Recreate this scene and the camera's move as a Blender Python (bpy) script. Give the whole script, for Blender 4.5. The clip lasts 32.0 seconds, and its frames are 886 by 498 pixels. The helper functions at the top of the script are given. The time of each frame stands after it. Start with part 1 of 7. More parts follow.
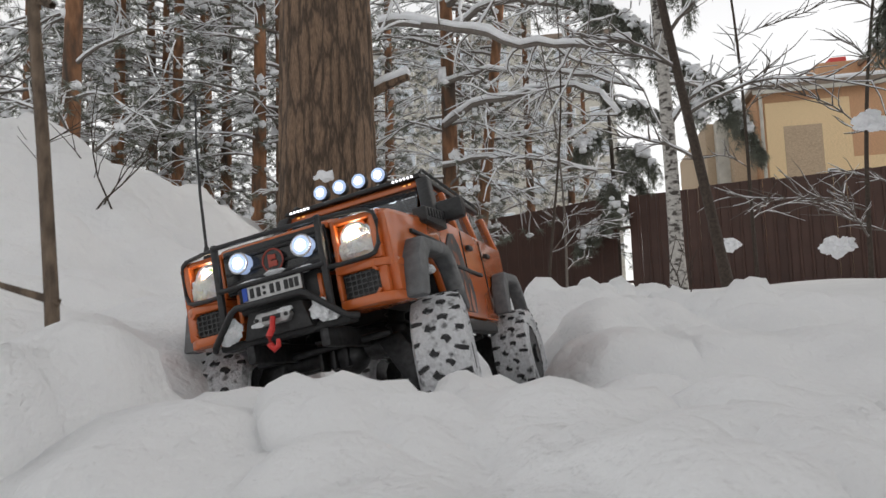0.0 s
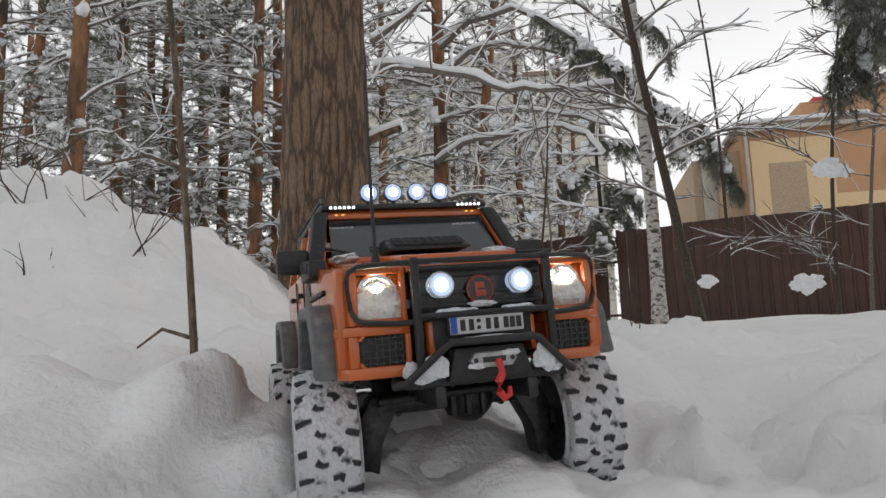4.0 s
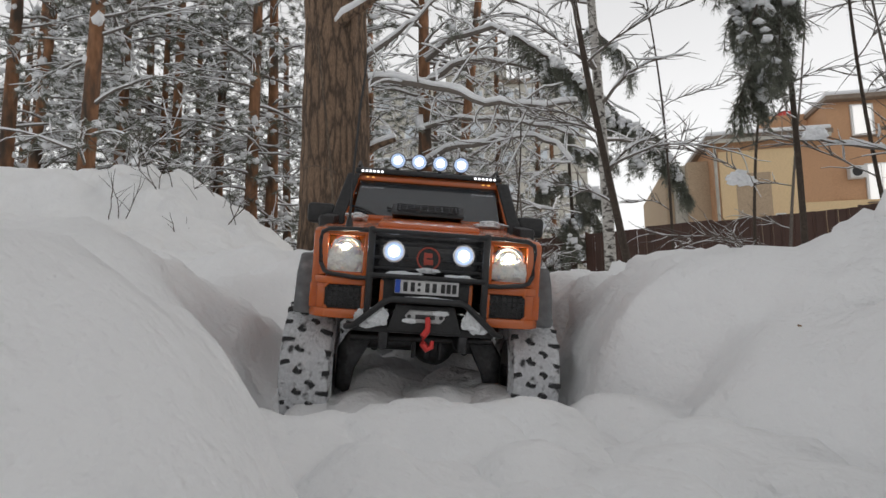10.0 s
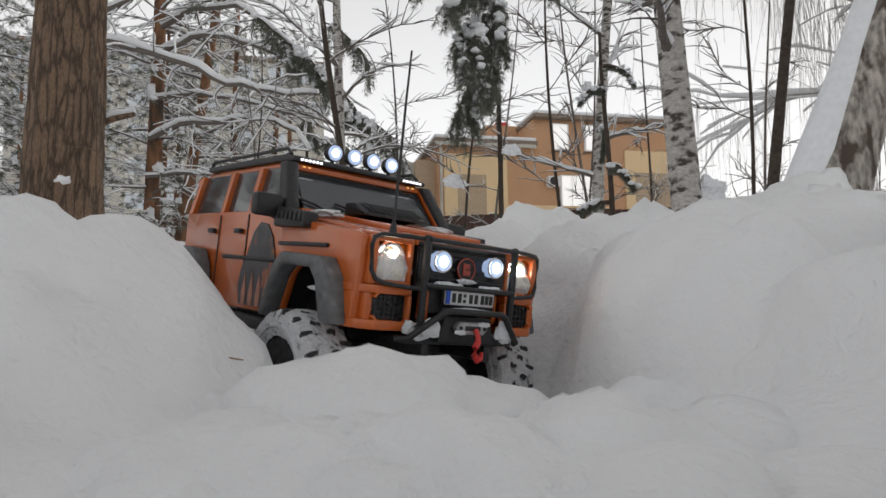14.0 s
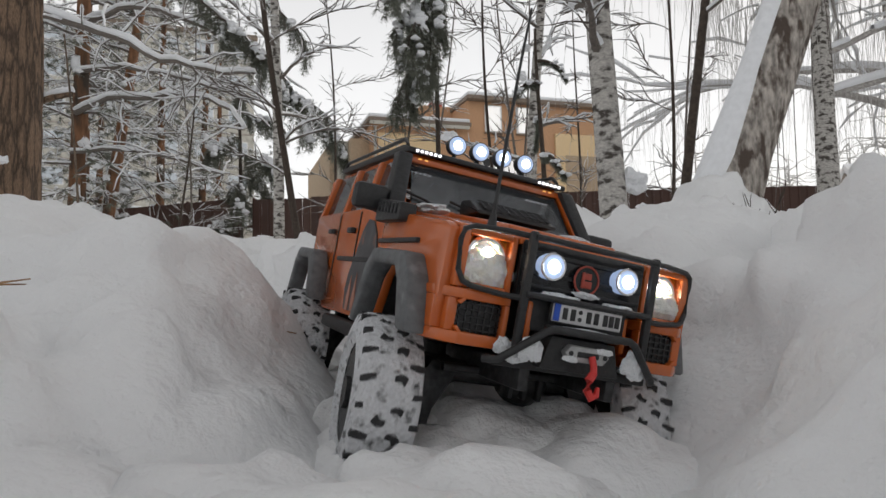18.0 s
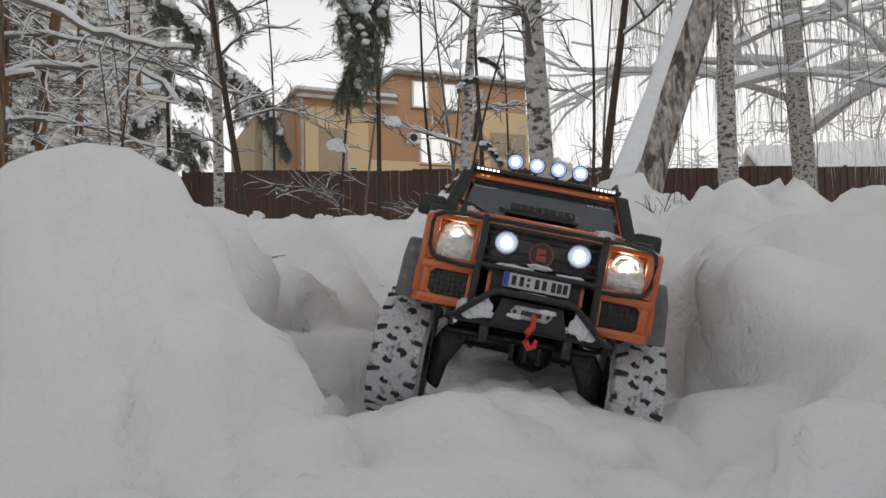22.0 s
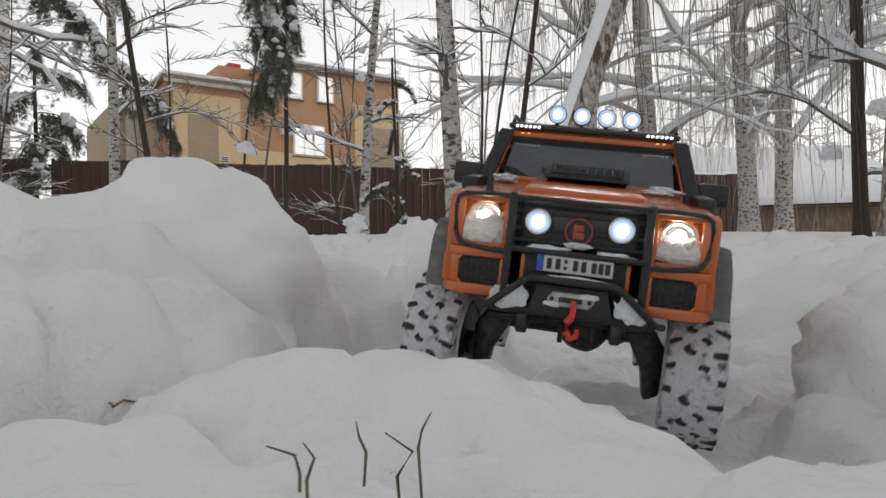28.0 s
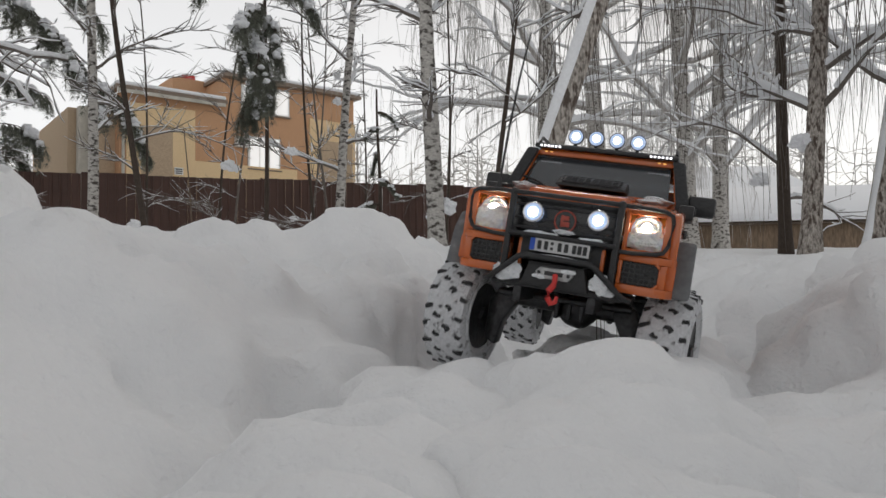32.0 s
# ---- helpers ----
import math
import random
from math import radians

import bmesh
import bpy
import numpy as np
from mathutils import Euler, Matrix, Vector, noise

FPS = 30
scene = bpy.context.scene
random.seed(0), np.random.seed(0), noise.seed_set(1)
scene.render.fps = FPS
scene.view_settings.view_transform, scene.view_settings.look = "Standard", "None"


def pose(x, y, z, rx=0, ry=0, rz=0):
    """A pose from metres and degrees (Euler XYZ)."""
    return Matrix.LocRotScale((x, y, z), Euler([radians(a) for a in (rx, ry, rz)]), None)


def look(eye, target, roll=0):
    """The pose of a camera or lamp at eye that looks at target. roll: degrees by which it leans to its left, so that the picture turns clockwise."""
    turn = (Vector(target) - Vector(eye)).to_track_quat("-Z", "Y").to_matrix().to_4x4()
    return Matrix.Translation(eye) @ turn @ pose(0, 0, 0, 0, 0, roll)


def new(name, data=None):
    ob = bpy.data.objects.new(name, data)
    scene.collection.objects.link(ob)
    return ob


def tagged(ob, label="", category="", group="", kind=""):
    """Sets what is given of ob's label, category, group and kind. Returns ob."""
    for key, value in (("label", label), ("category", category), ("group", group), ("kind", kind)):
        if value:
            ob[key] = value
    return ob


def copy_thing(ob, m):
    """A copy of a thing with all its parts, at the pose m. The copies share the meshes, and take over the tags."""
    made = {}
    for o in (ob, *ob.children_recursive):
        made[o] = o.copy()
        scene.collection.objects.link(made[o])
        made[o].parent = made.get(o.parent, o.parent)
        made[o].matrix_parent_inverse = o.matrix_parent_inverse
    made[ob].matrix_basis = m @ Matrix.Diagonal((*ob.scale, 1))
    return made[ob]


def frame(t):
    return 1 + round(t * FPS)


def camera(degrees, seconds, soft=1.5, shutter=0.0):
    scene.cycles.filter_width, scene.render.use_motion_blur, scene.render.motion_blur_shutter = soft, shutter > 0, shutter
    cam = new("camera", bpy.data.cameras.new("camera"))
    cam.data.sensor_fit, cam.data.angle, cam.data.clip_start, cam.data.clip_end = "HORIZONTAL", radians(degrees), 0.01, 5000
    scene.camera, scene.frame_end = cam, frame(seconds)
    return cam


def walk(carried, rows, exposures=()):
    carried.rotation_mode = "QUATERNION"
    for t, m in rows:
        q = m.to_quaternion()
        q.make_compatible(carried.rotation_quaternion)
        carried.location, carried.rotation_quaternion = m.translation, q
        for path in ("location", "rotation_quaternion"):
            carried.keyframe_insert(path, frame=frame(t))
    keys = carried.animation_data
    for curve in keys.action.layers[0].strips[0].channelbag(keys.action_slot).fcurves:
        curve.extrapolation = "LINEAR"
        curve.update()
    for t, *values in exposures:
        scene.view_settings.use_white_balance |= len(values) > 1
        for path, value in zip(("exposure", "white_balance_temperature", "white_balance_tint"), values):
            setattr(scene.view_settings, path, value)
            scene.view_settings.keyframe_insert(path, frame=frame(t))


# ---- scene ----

cam = camera(64.8, 32.0, 1.5, 0.3)
PATH = [
    (0.0, (-0.0001, -0.0000, 0.8000, 94.868, 2.259, 0.004)),
    (0.5, (0.0229, -0.0040, 0.8187, 95.295, 2.379, 0.389)),
    (1.0, (0.0246, -0.0002, 0.8237, 95.920, 2.414, 0.549)),
    (1.5, (0.0316, -0.0192, 0.8068, 96.431, 2.368, 0.258)),
    (2.0, (0.0383, -0.0437, 0.7993, 96.941, 2.244, -0.342)),
    (2.5, (0.0371, -0.0836, 0.8079, 97.422, 2.226, -0.913)),
    (3.0, (0.0272, -0.1482, 0.8106, 97.495, 2.154, -0.862)),
    (3.5, (0.0197, -0.2063, 0.8117, 97.462, 2.087, -0.743)),
    (5.5, (0.0275, -0.5207, 0.6711, 98.113, 1.814, 0.161)),
    (6.0, (0.0064, -0.6130, 0.6201, 98.554, 1.641, 0.713)),
    (6.5, (0.0068, -0.6936, 0.6138, 98.772, 1.706, 1.369)),
    (7.0, (0.0137, -0.7986, 0.6064, 98.886, 1.695, 1.844)),
    (7.5, (0.0093, -0.9102, 0.6044, 98.843, 1.656, 2.053)),
    (8.0, (0.0103, -0.9601, 0.6358, 98.625, 1.650, 2.012)),
    (8.5, (0.0264, -1.0220, 0.6347, 98.342, 1.557, 1.660)),
    (9.0, (0.0165, -1.0878, 0.6030, 98.099, 1.478, 0.720)),
    (9.5, (0.0028, -1.1732, 0.5743, 97.911, 1.397, -0.563)),
    (10.0, (-0.0089, -1.2371, 0.5615, 97.739, 1.264, -2.235)),
    (10.5, (-0.0014, -1.2890, 0.5488, 97.486, 1.185, -4.346)),
    (11.0, (0.0195, -1.3358, 0.5538, 97.152, 1.091, -7.001)),
    (11.5, (0.0141, -1.3736, 0.5427, 96.947, 1.044, -9.822)),
    (12.0, (-0.0062, -1.4272, 0.5274, 96.701, 1.070, -13.273)),
    (12.5, (-0.0205, -1.4694, 0.5230, 96.337, 0.995, -16.548)),
    (13.0, (-0.0484, -1.5164, 0.5220, 96.174, 0.982, -19.349)),
    (13.5, (-0.0803, -1.5775, 0.5145, 96.129, 0.938, -21.946)),
    (14.0, (-0.1180, -1.6347, 0.5070, 96.131, 0.929, -24.149)),
    (14.5, (-0.1370, -1.6651, 0.5087, 96.225, 1.049, -25.293)),
    (16.5, (-0.1749, -1.7094, 0.5195, 95.782, 1.224, -27.299)),
    (17.0, (-0.2097, -1.7444, 0.5067, 94.997, 1.171, -28.184)),
    (17.5, (-0.2247, -1.7647, 0.5091, 94.625, 1.209, -28.601)),
    (18.0, (-0.2600, -1.7964, 0.5124, 94.325, 1.070, -29.713)),
    (18.5, (-0.3069, -1.8352, 0.5088, 93.732, 1.052, -30.866)),
    (19.0, (-0.3678, -1.8808, 0.4977, 93.402, 1.040, -31.610)),
    (19.5, (-0.4132, -1.9216, 0.4958, 93.171, 1.019, -32.366)),
    (20.0, (-0.4402, -1.9526, 0.4984, 92.830, 1.040, -33.140)),
    (20.5, (-0.4850, -1.9966, 0.5095, 92.572, 0.988, -34.017)),
    (21.0, (-0.5515, -2.0441, 0.5118, 92.352, 1.065, -34.818)),
    (21.5, (-0.6069, -2.0879, 0.5094, 92.149, 1.040, -35.471)),
    (22.0, (-0.6555, -2.1338, 0.5036, 92.042, 1.120, -36.050)),
    (22.5, (-0.7032, -2.1702, 0.5070, 91.871, 1.206, -36.716)),
    (23.0, (-0.7444, -2.2005, 0.5014, 91.664, 1.181, -37.396)),
    (23.5, (-0.7905, -2.2013, 0.4904, 91.417, 1.225, -38.198)),
    (24.0, (-0.8327, -2.2347, 0.4780, 91.117, 1.270, -38.896)),
    (24.5, (-0.8804, -2.2809, 0.4876, 90.902, 1.182, -39.426)),
    (25.0, (-0.9290, -2.3086, 0.4872, 90.824, 1.314, -39.960)),
    (25.5, (-0.9861, -2.3337, 0.4683, 90.623, 1.208, -40.850)),
    (26.5, (-1.1550, -2.3560, 0.5580, 90.680, 1.020, -43.400)),
    (27.5, (-1.3395, -2.3872, 0.5507, 90.845, 0.846, -46.179)),
    (28.0, (-1.4135, -2.4416, 0.5694, 91.065, 0.820, -47.188)),
    (28.5, (-1.5251, -2.5200, 0.5932, 91.249, 0.910, -47.872)),
    (29.0, (-1.6693, -2.5685, 0.6003, 91.380, 0.830, -48.595)),
    (29.5, (-1.7565, -2.5871, 0.6085, 91.423, 0.686, -49.329)),
    (30.0, (-1.8474, -2.6097, 0.6085, 91.396, 0.573, -50.088)),
    (30.5, (-1.9018, -2.6293, 0.6000, 91.545, 0.552, -50.886)),
    (31.0, (-1.9741, -2.6593, 0.5771, 91.664, 0.523, -51.522)),
    (31.5, (-1.9978, -2.6335, 0.5597, 91.821, 0.562, -51.726)),
    (32.0, (-2.0190, -2.6418, 0.5655, 92.077, 0.586, -51.459)),
]
walk(cam, [(t, pose(*v)) for t, v in PATH], exposures=[(0, 0.24), (3.5, 0.19), (9, 0.10), (20, 0.06), (28, 0.06), (32, -0.05)])


# ---------------------------------------------------------------- world, light
world = bpy.data.worlds.new("winter_sky")
scene.world = world
world.use_nodes = True
wn, wl = world.node_tree.nodes, world.node_tree.links
wn.clear()
w_out = wn.new("ShaderNodeOutputWorld")
w_bg = wn.new("ShaderNodeBackground")
w_sky = wn.new("ShaderNodeTexSky")
w_sky.sky_type, w_sky.sun_disc = "NISHITA", False
w_sky.sun_elevation, w_sky.sun_rotation = radians(34), radians(66)
w_cloud = wn.new("ShaderNodeTexNoise")
w_cloud.inputs["Scale"].default_value = 1.6
w_cloud.inputs["Detail"].default_value = 4
w_ramp = wn.new("ShaderNodeValToRGB")
w_ramp.color_ramp.elements[0].position, w_ramp.color_ramp.elements[0].color = 0.3, (8.8, 8.7, 8.6, 1)
w_ramp.color_ramp.elements[1].position, w_ramp.color_ramp.elements[1].color = 0.75, (10.3, 10.1, 9.85, 1)
w_mix = wn.new("ShaderNodeMix")
w_mix.data_type = "RGBA"
w_mix.inputs["Factor"].default_value = 0.88
wl.new(w_cloud.outputs["Fac"], w_ramp.inputs["Fac"])
wl.new(w_sky.outputs["Color"], w_mix.inputs[6])
wl.new(w_mix.outputs[2], w_bg.inputs["Color"])
w_bg.inputs["Strength"].default_value = 0.109
w_co = wn.new("ShaderNodeTexCoord")
w_sep = wn.new("ShaderNodeSeparateXYZ")
w_map = wn.new("ShaderNodeMapRange")
w_map.interpolation_type = "SMOOTHSTEP"
w_map.inputs["From Min"].default_value, w_map.inputs["From Max"].default_value = 0.1, 0.85
w_map.inputs["To Min"].default_value, w_map.inputs["To Max"].default_value = 1.0, 0.41
w_mul = wn.new("ShaderNodeVectorMath")
w_mul.operation = "SCALE"
wl.new(w_co.outputs["Generated"], w_sep.inputs["Vector"])
wl.new(w_sep.outputs["Z"], w_map.inputs["Value"])
wl.new(w_ramp.outputs["Color"], w_mul.inputs[0])
wl.new(w_map.outputs["Result"], w_mul.inputs["Scale"])
wl.new(w_mul.outputs["Vector"], w_mix.inputs[7])
wl.new(w_bg.outputs["Background"], w_out.inputs["Surface"])

sun = new("sun", bpy.data.lights.new("sun", "SUN"))
sun.data.energy, sun.data.angle, sun.data.color = 1.0, radians(18), (1.0, 0.93, 0.84)
sun.matrix_world = look((8, 3.5, 6), (0, 0, 0))

# ---------------------------------------------------------------- materials
def mat(name, color, rough=0.6, metal=0.0, scale=40.0, vary=0.25, bump=0.15, bump_scale=None, second=None, second_scale=6.0,
        second_at=(0.5, 0.65), coat=0.0, stretch=None, emit=None, island=0.0, obj=0.0):
    """A surface with fine grain, a second colour in patches and relief."""
    m = bpy.data.materials.new(name)
    m.use_nodes = True
    n, l = m.node_tree.nodes, m.node_tree.links
    b = n["Principled BSDF"]
    co = n.new("ShaderNodeTexCoord")
    mp = n.new("ShaderNodeMapping")
    l.new(co.outputs["Object"], mp.inputs["Vector"])
    if stretch:
        mp.inputs["Scale"].default_value = stretch
    fine = n.new("ShaderNodeTexNoise")
    fine.inputs["Scale"].default_value, fine.inputs["Detail"].default_value = scale, 5
    l.new(mp.outputs["Vector"], fine.inputs["Vector"])
    ramp = n.new("ShaderNodeValToRGB")
    lo = [max(0.0, c * (1 - vary)) for c in color]
    hi = [min(1.0, c * (1 + vary)) for c in color]
    ramp.color_ramp.elements[0].position, ramp.color_ramp.elements[0].color = 0.32, (*lo, 1)
    ramp.color_ramp.elements[1].position, ramp.color_ramp.elements[1].color = 0.68, (*hi, 1)
    l.new(fine.outputs["Fac"], ramp.inputs["Fac"])
    col = ramp.outputs["Color"]
    if second:
        big = n.new("ShaderNodeTexNoise")
        big.inputs["Scale"].default_value, big.inputs["Detail"].default_value = second_scale, 6
        l.new(mp.outputs["Vector"], big.inputs["Vector"])
        r2 = n.new("ShaderNodeValToRGB")
        r2.color_ramp.elements[0].position, r2.color_ramp.elements[1].position = second_at
        l.new(big.outputs["Fac"], r2.inputs["Fac"])
        mx = n.new("ShaderNodeMix")
        mx.data_type = "RGBA"
        l.new(r2.outputs["Color"], mx.inputs["Factor"])
        l.new(col, mx.inputs[6])
        mx.inputs[7].default_value = (*second, 1)
        col = mx.outputs[2]
    if island or obj:
        hs = n.new("ShaderNodeHueSaturation")
        mr = n.new("ShaderNodeMapRange")
        amount = island or obj
        mr.inputs["To Min"].default_value, mr.inputs["To Max"].default_value = 1 - amount, 1 + amount
        if island:
            g = n.new("ShaderNodeNewGeometry")
            l.new(g.outputs["Random Per Island"], mr.inputs["Value"])
        else:
            g = n.new("ShaderNodeObjectInfo")
            l.new(g.outputs["Random"], mr.inputs["Value"])
        l.new(mr.outputs["Result"], hs.inputs["Value"])
        l.new(col, hs.inputs["Color"])
        col = hs.outputs["Color"]
    l.new(col, b.inputs["Base Color"])
    b.inputs["Roughness"].default_value, b.inputs["Metallic"].default_value = rough, metal
    b.inputs["Coat Weight"].default_value = coat
    if bump:
        bt = n.new("ShaderNodeTexNoise")
        bt.inputs["Scale"].default_value, bt.inputs["Detail"].default_value = bump_scale or scale, 6
        l.new(mp.outputs["Vector"], bt.inputs["Vector"])
        bp = n.new("ShaderNodeBump")
        bp.inputs["Strength"].default_value, bp.inputs["Distance"].default_value = bump, 0.02
        l.new(bt.outputs["Fac"], bp.inputs["Height"])
        l.new(bp.outputs["Normal"], b.inputs["Normal"])
    if emit:
        b.inputs["Emission Color"].default_value = (*emit[0], 1)
        b.inputs["Emission Strength"].default_value = emit[1]
    return m


def snow_material(name, color):
    """Loose snow: crumbs at three sizes, soft light inside."""
    m = bpy.data.materials.new(name)
    m.use_nodes = True
    n, l = m.node_tree.nodes, m.node_tree.links
    b = n["Principled BSDF"]
    co = n.new("ShaderNodeTexCoord")
    tint = n.new("ShaderNodeTexNoise")
    tint.inputs["Scale"].default_value, tint.inputs["Detail"].default_value = 7.0, 5
    l.new(co.outputs["Object"], tint.inputs["Vector"])
    ramp = n.new("ShaderNodeValToRGB")
    ramp.color_ramp.elements[0].position, ramp.color_ramp.elements[0].color = 0.3, (*[c * 0.955 for c in color], 1)
    ramp.color_ramp.elements[1].position, ramp.color_ramp.elements[1].color = 0.65, (*color, 1)
    l.new(tint.outputs["Fac"], ramp.inputs["Fac"])
    l.new(ramp.outputs["Color"], b.inputs["Base Color"])
    b.inputs["Roughness"].default_value = 0.8
    b.inputs["Specular IOR Level"].default_value = 0.25
    last = None
    for scale, detail, strength, dist in ((34.0, 4, 0.3, 0.02), (95.0, 4, 0.45, 0.008), (330.0, 3, 0.35, 0.002)):
        t = n.new("ShaderNodeTexNoise")
        t.inputs["Scale"].default_value, t.inputs["Detail"].default_value = scale, detail
        l.new(co.outputs["Object"], t.inputs["Vector"])
        bp = n.new("ShaderNodeBump")
        bp.inputs["Strength"].default_value, bp.inputs["Distance"].default_value = strength, dist
        l.new(t.outputs["Fac"], bp.inputs["Height"])
        if last:
            l.new(last.outputs["Normal"], bp.inputs["Normal"])
        last = bp
    l.new(last.outputs["Normal"], b.inputs["Normal"])
    return m


SNOW = snow_material("snow", (0.87, 0.875, 0.88))
SNOW_CAP = mat("snow_cap", (0.85, 0.865, 0.89), 0.8, scale=60, vary=0.04, bump=0.25, bump_scale=30)
SNOW_CRUST = mat("snow_crust", (0.8, 0.82, 0.84), 0.7, scale=500, vary=0.06, bump=0.5, bump_scale=260)
TYRE_SNOW = mat("snowy_rubber", (0.7, 0.71, 0.73), 0.8, scale=400, vary=0.1, bump=0.5, bump_scale=260, second=(0.06, 0.06, 0.062), second_scale=130, second_at=(0.56, 0.72))
ORANGE = mat("orange_paint", (0.52, 0.115, 0.02), 0.27, scale=30, vary=0.07, bump=0.02, second=(0.5, 0.15, 0.06),
             second_scale=22, second_at=(0.56, 0.75), coat=0.4)
BLACK = mat("black_plastic", (0.018, 0.018, 0.019), 0.5, scale=300, vary=0.3, bump=0.1)
BLACK_GLOSS = mat("gloss_black", (0.012, 0.012, 0.013), 0.22, scale=200, vary=0.2, bump=0.03)
GREY_FLARE = mat("grey_flare", (0.13, 0.135, 0.14), 0.6, scale=120, vary=0.2, bump=0.1, second=(0.3, 0.3, 0.3), second_scale=30,
                 second_at=(0.6, 0.8))
LAMP_SNOW = mat("lamp_snow", (0.84, 0.83, 0.80), 0.6, scale=500, vary=0.05, bump=0.5, bump_scale=220)
LAMP_SNOW.node_tree.nodes["Principled BSDF"].inputs["Subsurface Weight"].default_value = 0.6
LAMP_SNOW.node_tree.nodes["Principled BSDF"].inputs["Subsurface Radius"].default_value = (0.012, 0.010, 0.007)
RUBBER = mat("tyre_rubber", (0.022, 0.022, 0.023), 0.8, scale=300, vary=0.3, bump=0.3)
LUG = mat("lug_rubber", (0.035, 0.035, 0.037), 0.8, scale=300, vary=0.3, bump=0.3, second=(0.6, 0.61, 0.63), second_scale=170, second_at=(0.56, 0.7))
STEEL = mat("dark_steel", (0.05, 0.05, 0.052), 0.42, 0.7, scale=200, vary=0.3, bump=0.1)
ALU = mat("fairlead_alloy", (0.42, 0.42, 0.42), 0.5, 0.6, scale=200, vary=0.2, bump=0.1)
RED = mat("red_hook", (0.6, 0.035, 0.03), 0.4, scale=150, vary=0.1, bump=0.05)
WHITE_PLATE = mat("plate_white", (0.62, 0.62, 0.62), 0.5, scale=200, vary=0.06, bump=0.03)
BLUE_PLATE = mat("plate_blue", (0.02, 0.08, 0.45), 0.5, scale=200, vary=0.06, bump=0.03)
EMBLEM_RED = mat("emblem_red", (0.34, 0.05, 0.03), 0.4, scale=200, vary=0.1, bump=0.05)
DECAL = mat("dark_decal", (0.06, 0.06, 0.065), 0.5, scale=80, vary=0.3, bump=0.02, second=(0.3, 0.1, 0.05), second_scale=45, second_at=(0.58, 0.66))
DECAL_PINK = mat("decal_streak", (0.42, 0.19, 0.13), 0.5, scale=80, vary=0.2, bump=0.02)
AMBER = mat("amber_lens", (0.75, 0.3, 0.04), 0.2, scale=100, vary=0.1, bump=0.02)
CHROME = mat("chrome", (0.7, 0.7, 0.72), 0.15, 1.0, scale=100, vary=0.05, bump=0.02)
LED = mat("led_white", (0.9, 0.92, 1.0), 0.3, vary=0.02, bump=0, emit=((0.82, 0.9, 1.0), 7.0))
LED_RING = mat("led_rim", (0.45, 0.55, 0.7), 0.25, vary=0.03, bump=0, emit=((0.5, 0.65, 1.0), 0.42))
LED_WARM = mat("headlight_glow", (1.0, 0.9, 0.7), 0.3, vary=0.02, bump=0, emit=((1.0, 0.88, 0.70), 22.0))
LED_DOT = mat("led_dot", (0.95, 0.95, 1.0), 0.3, vary=0.02, bump=0, emit=((0.95, 0.95, 1.0), 1.5))
# amber emission for warm reflections under the visor, not a lamp
GLINT_AMBER = mat("glint_amber", (1.0, 0.5, 0.1), 0.3, vary=0.02, bump=0, emit=((1.0, 0.45, 0.08), 0.8))


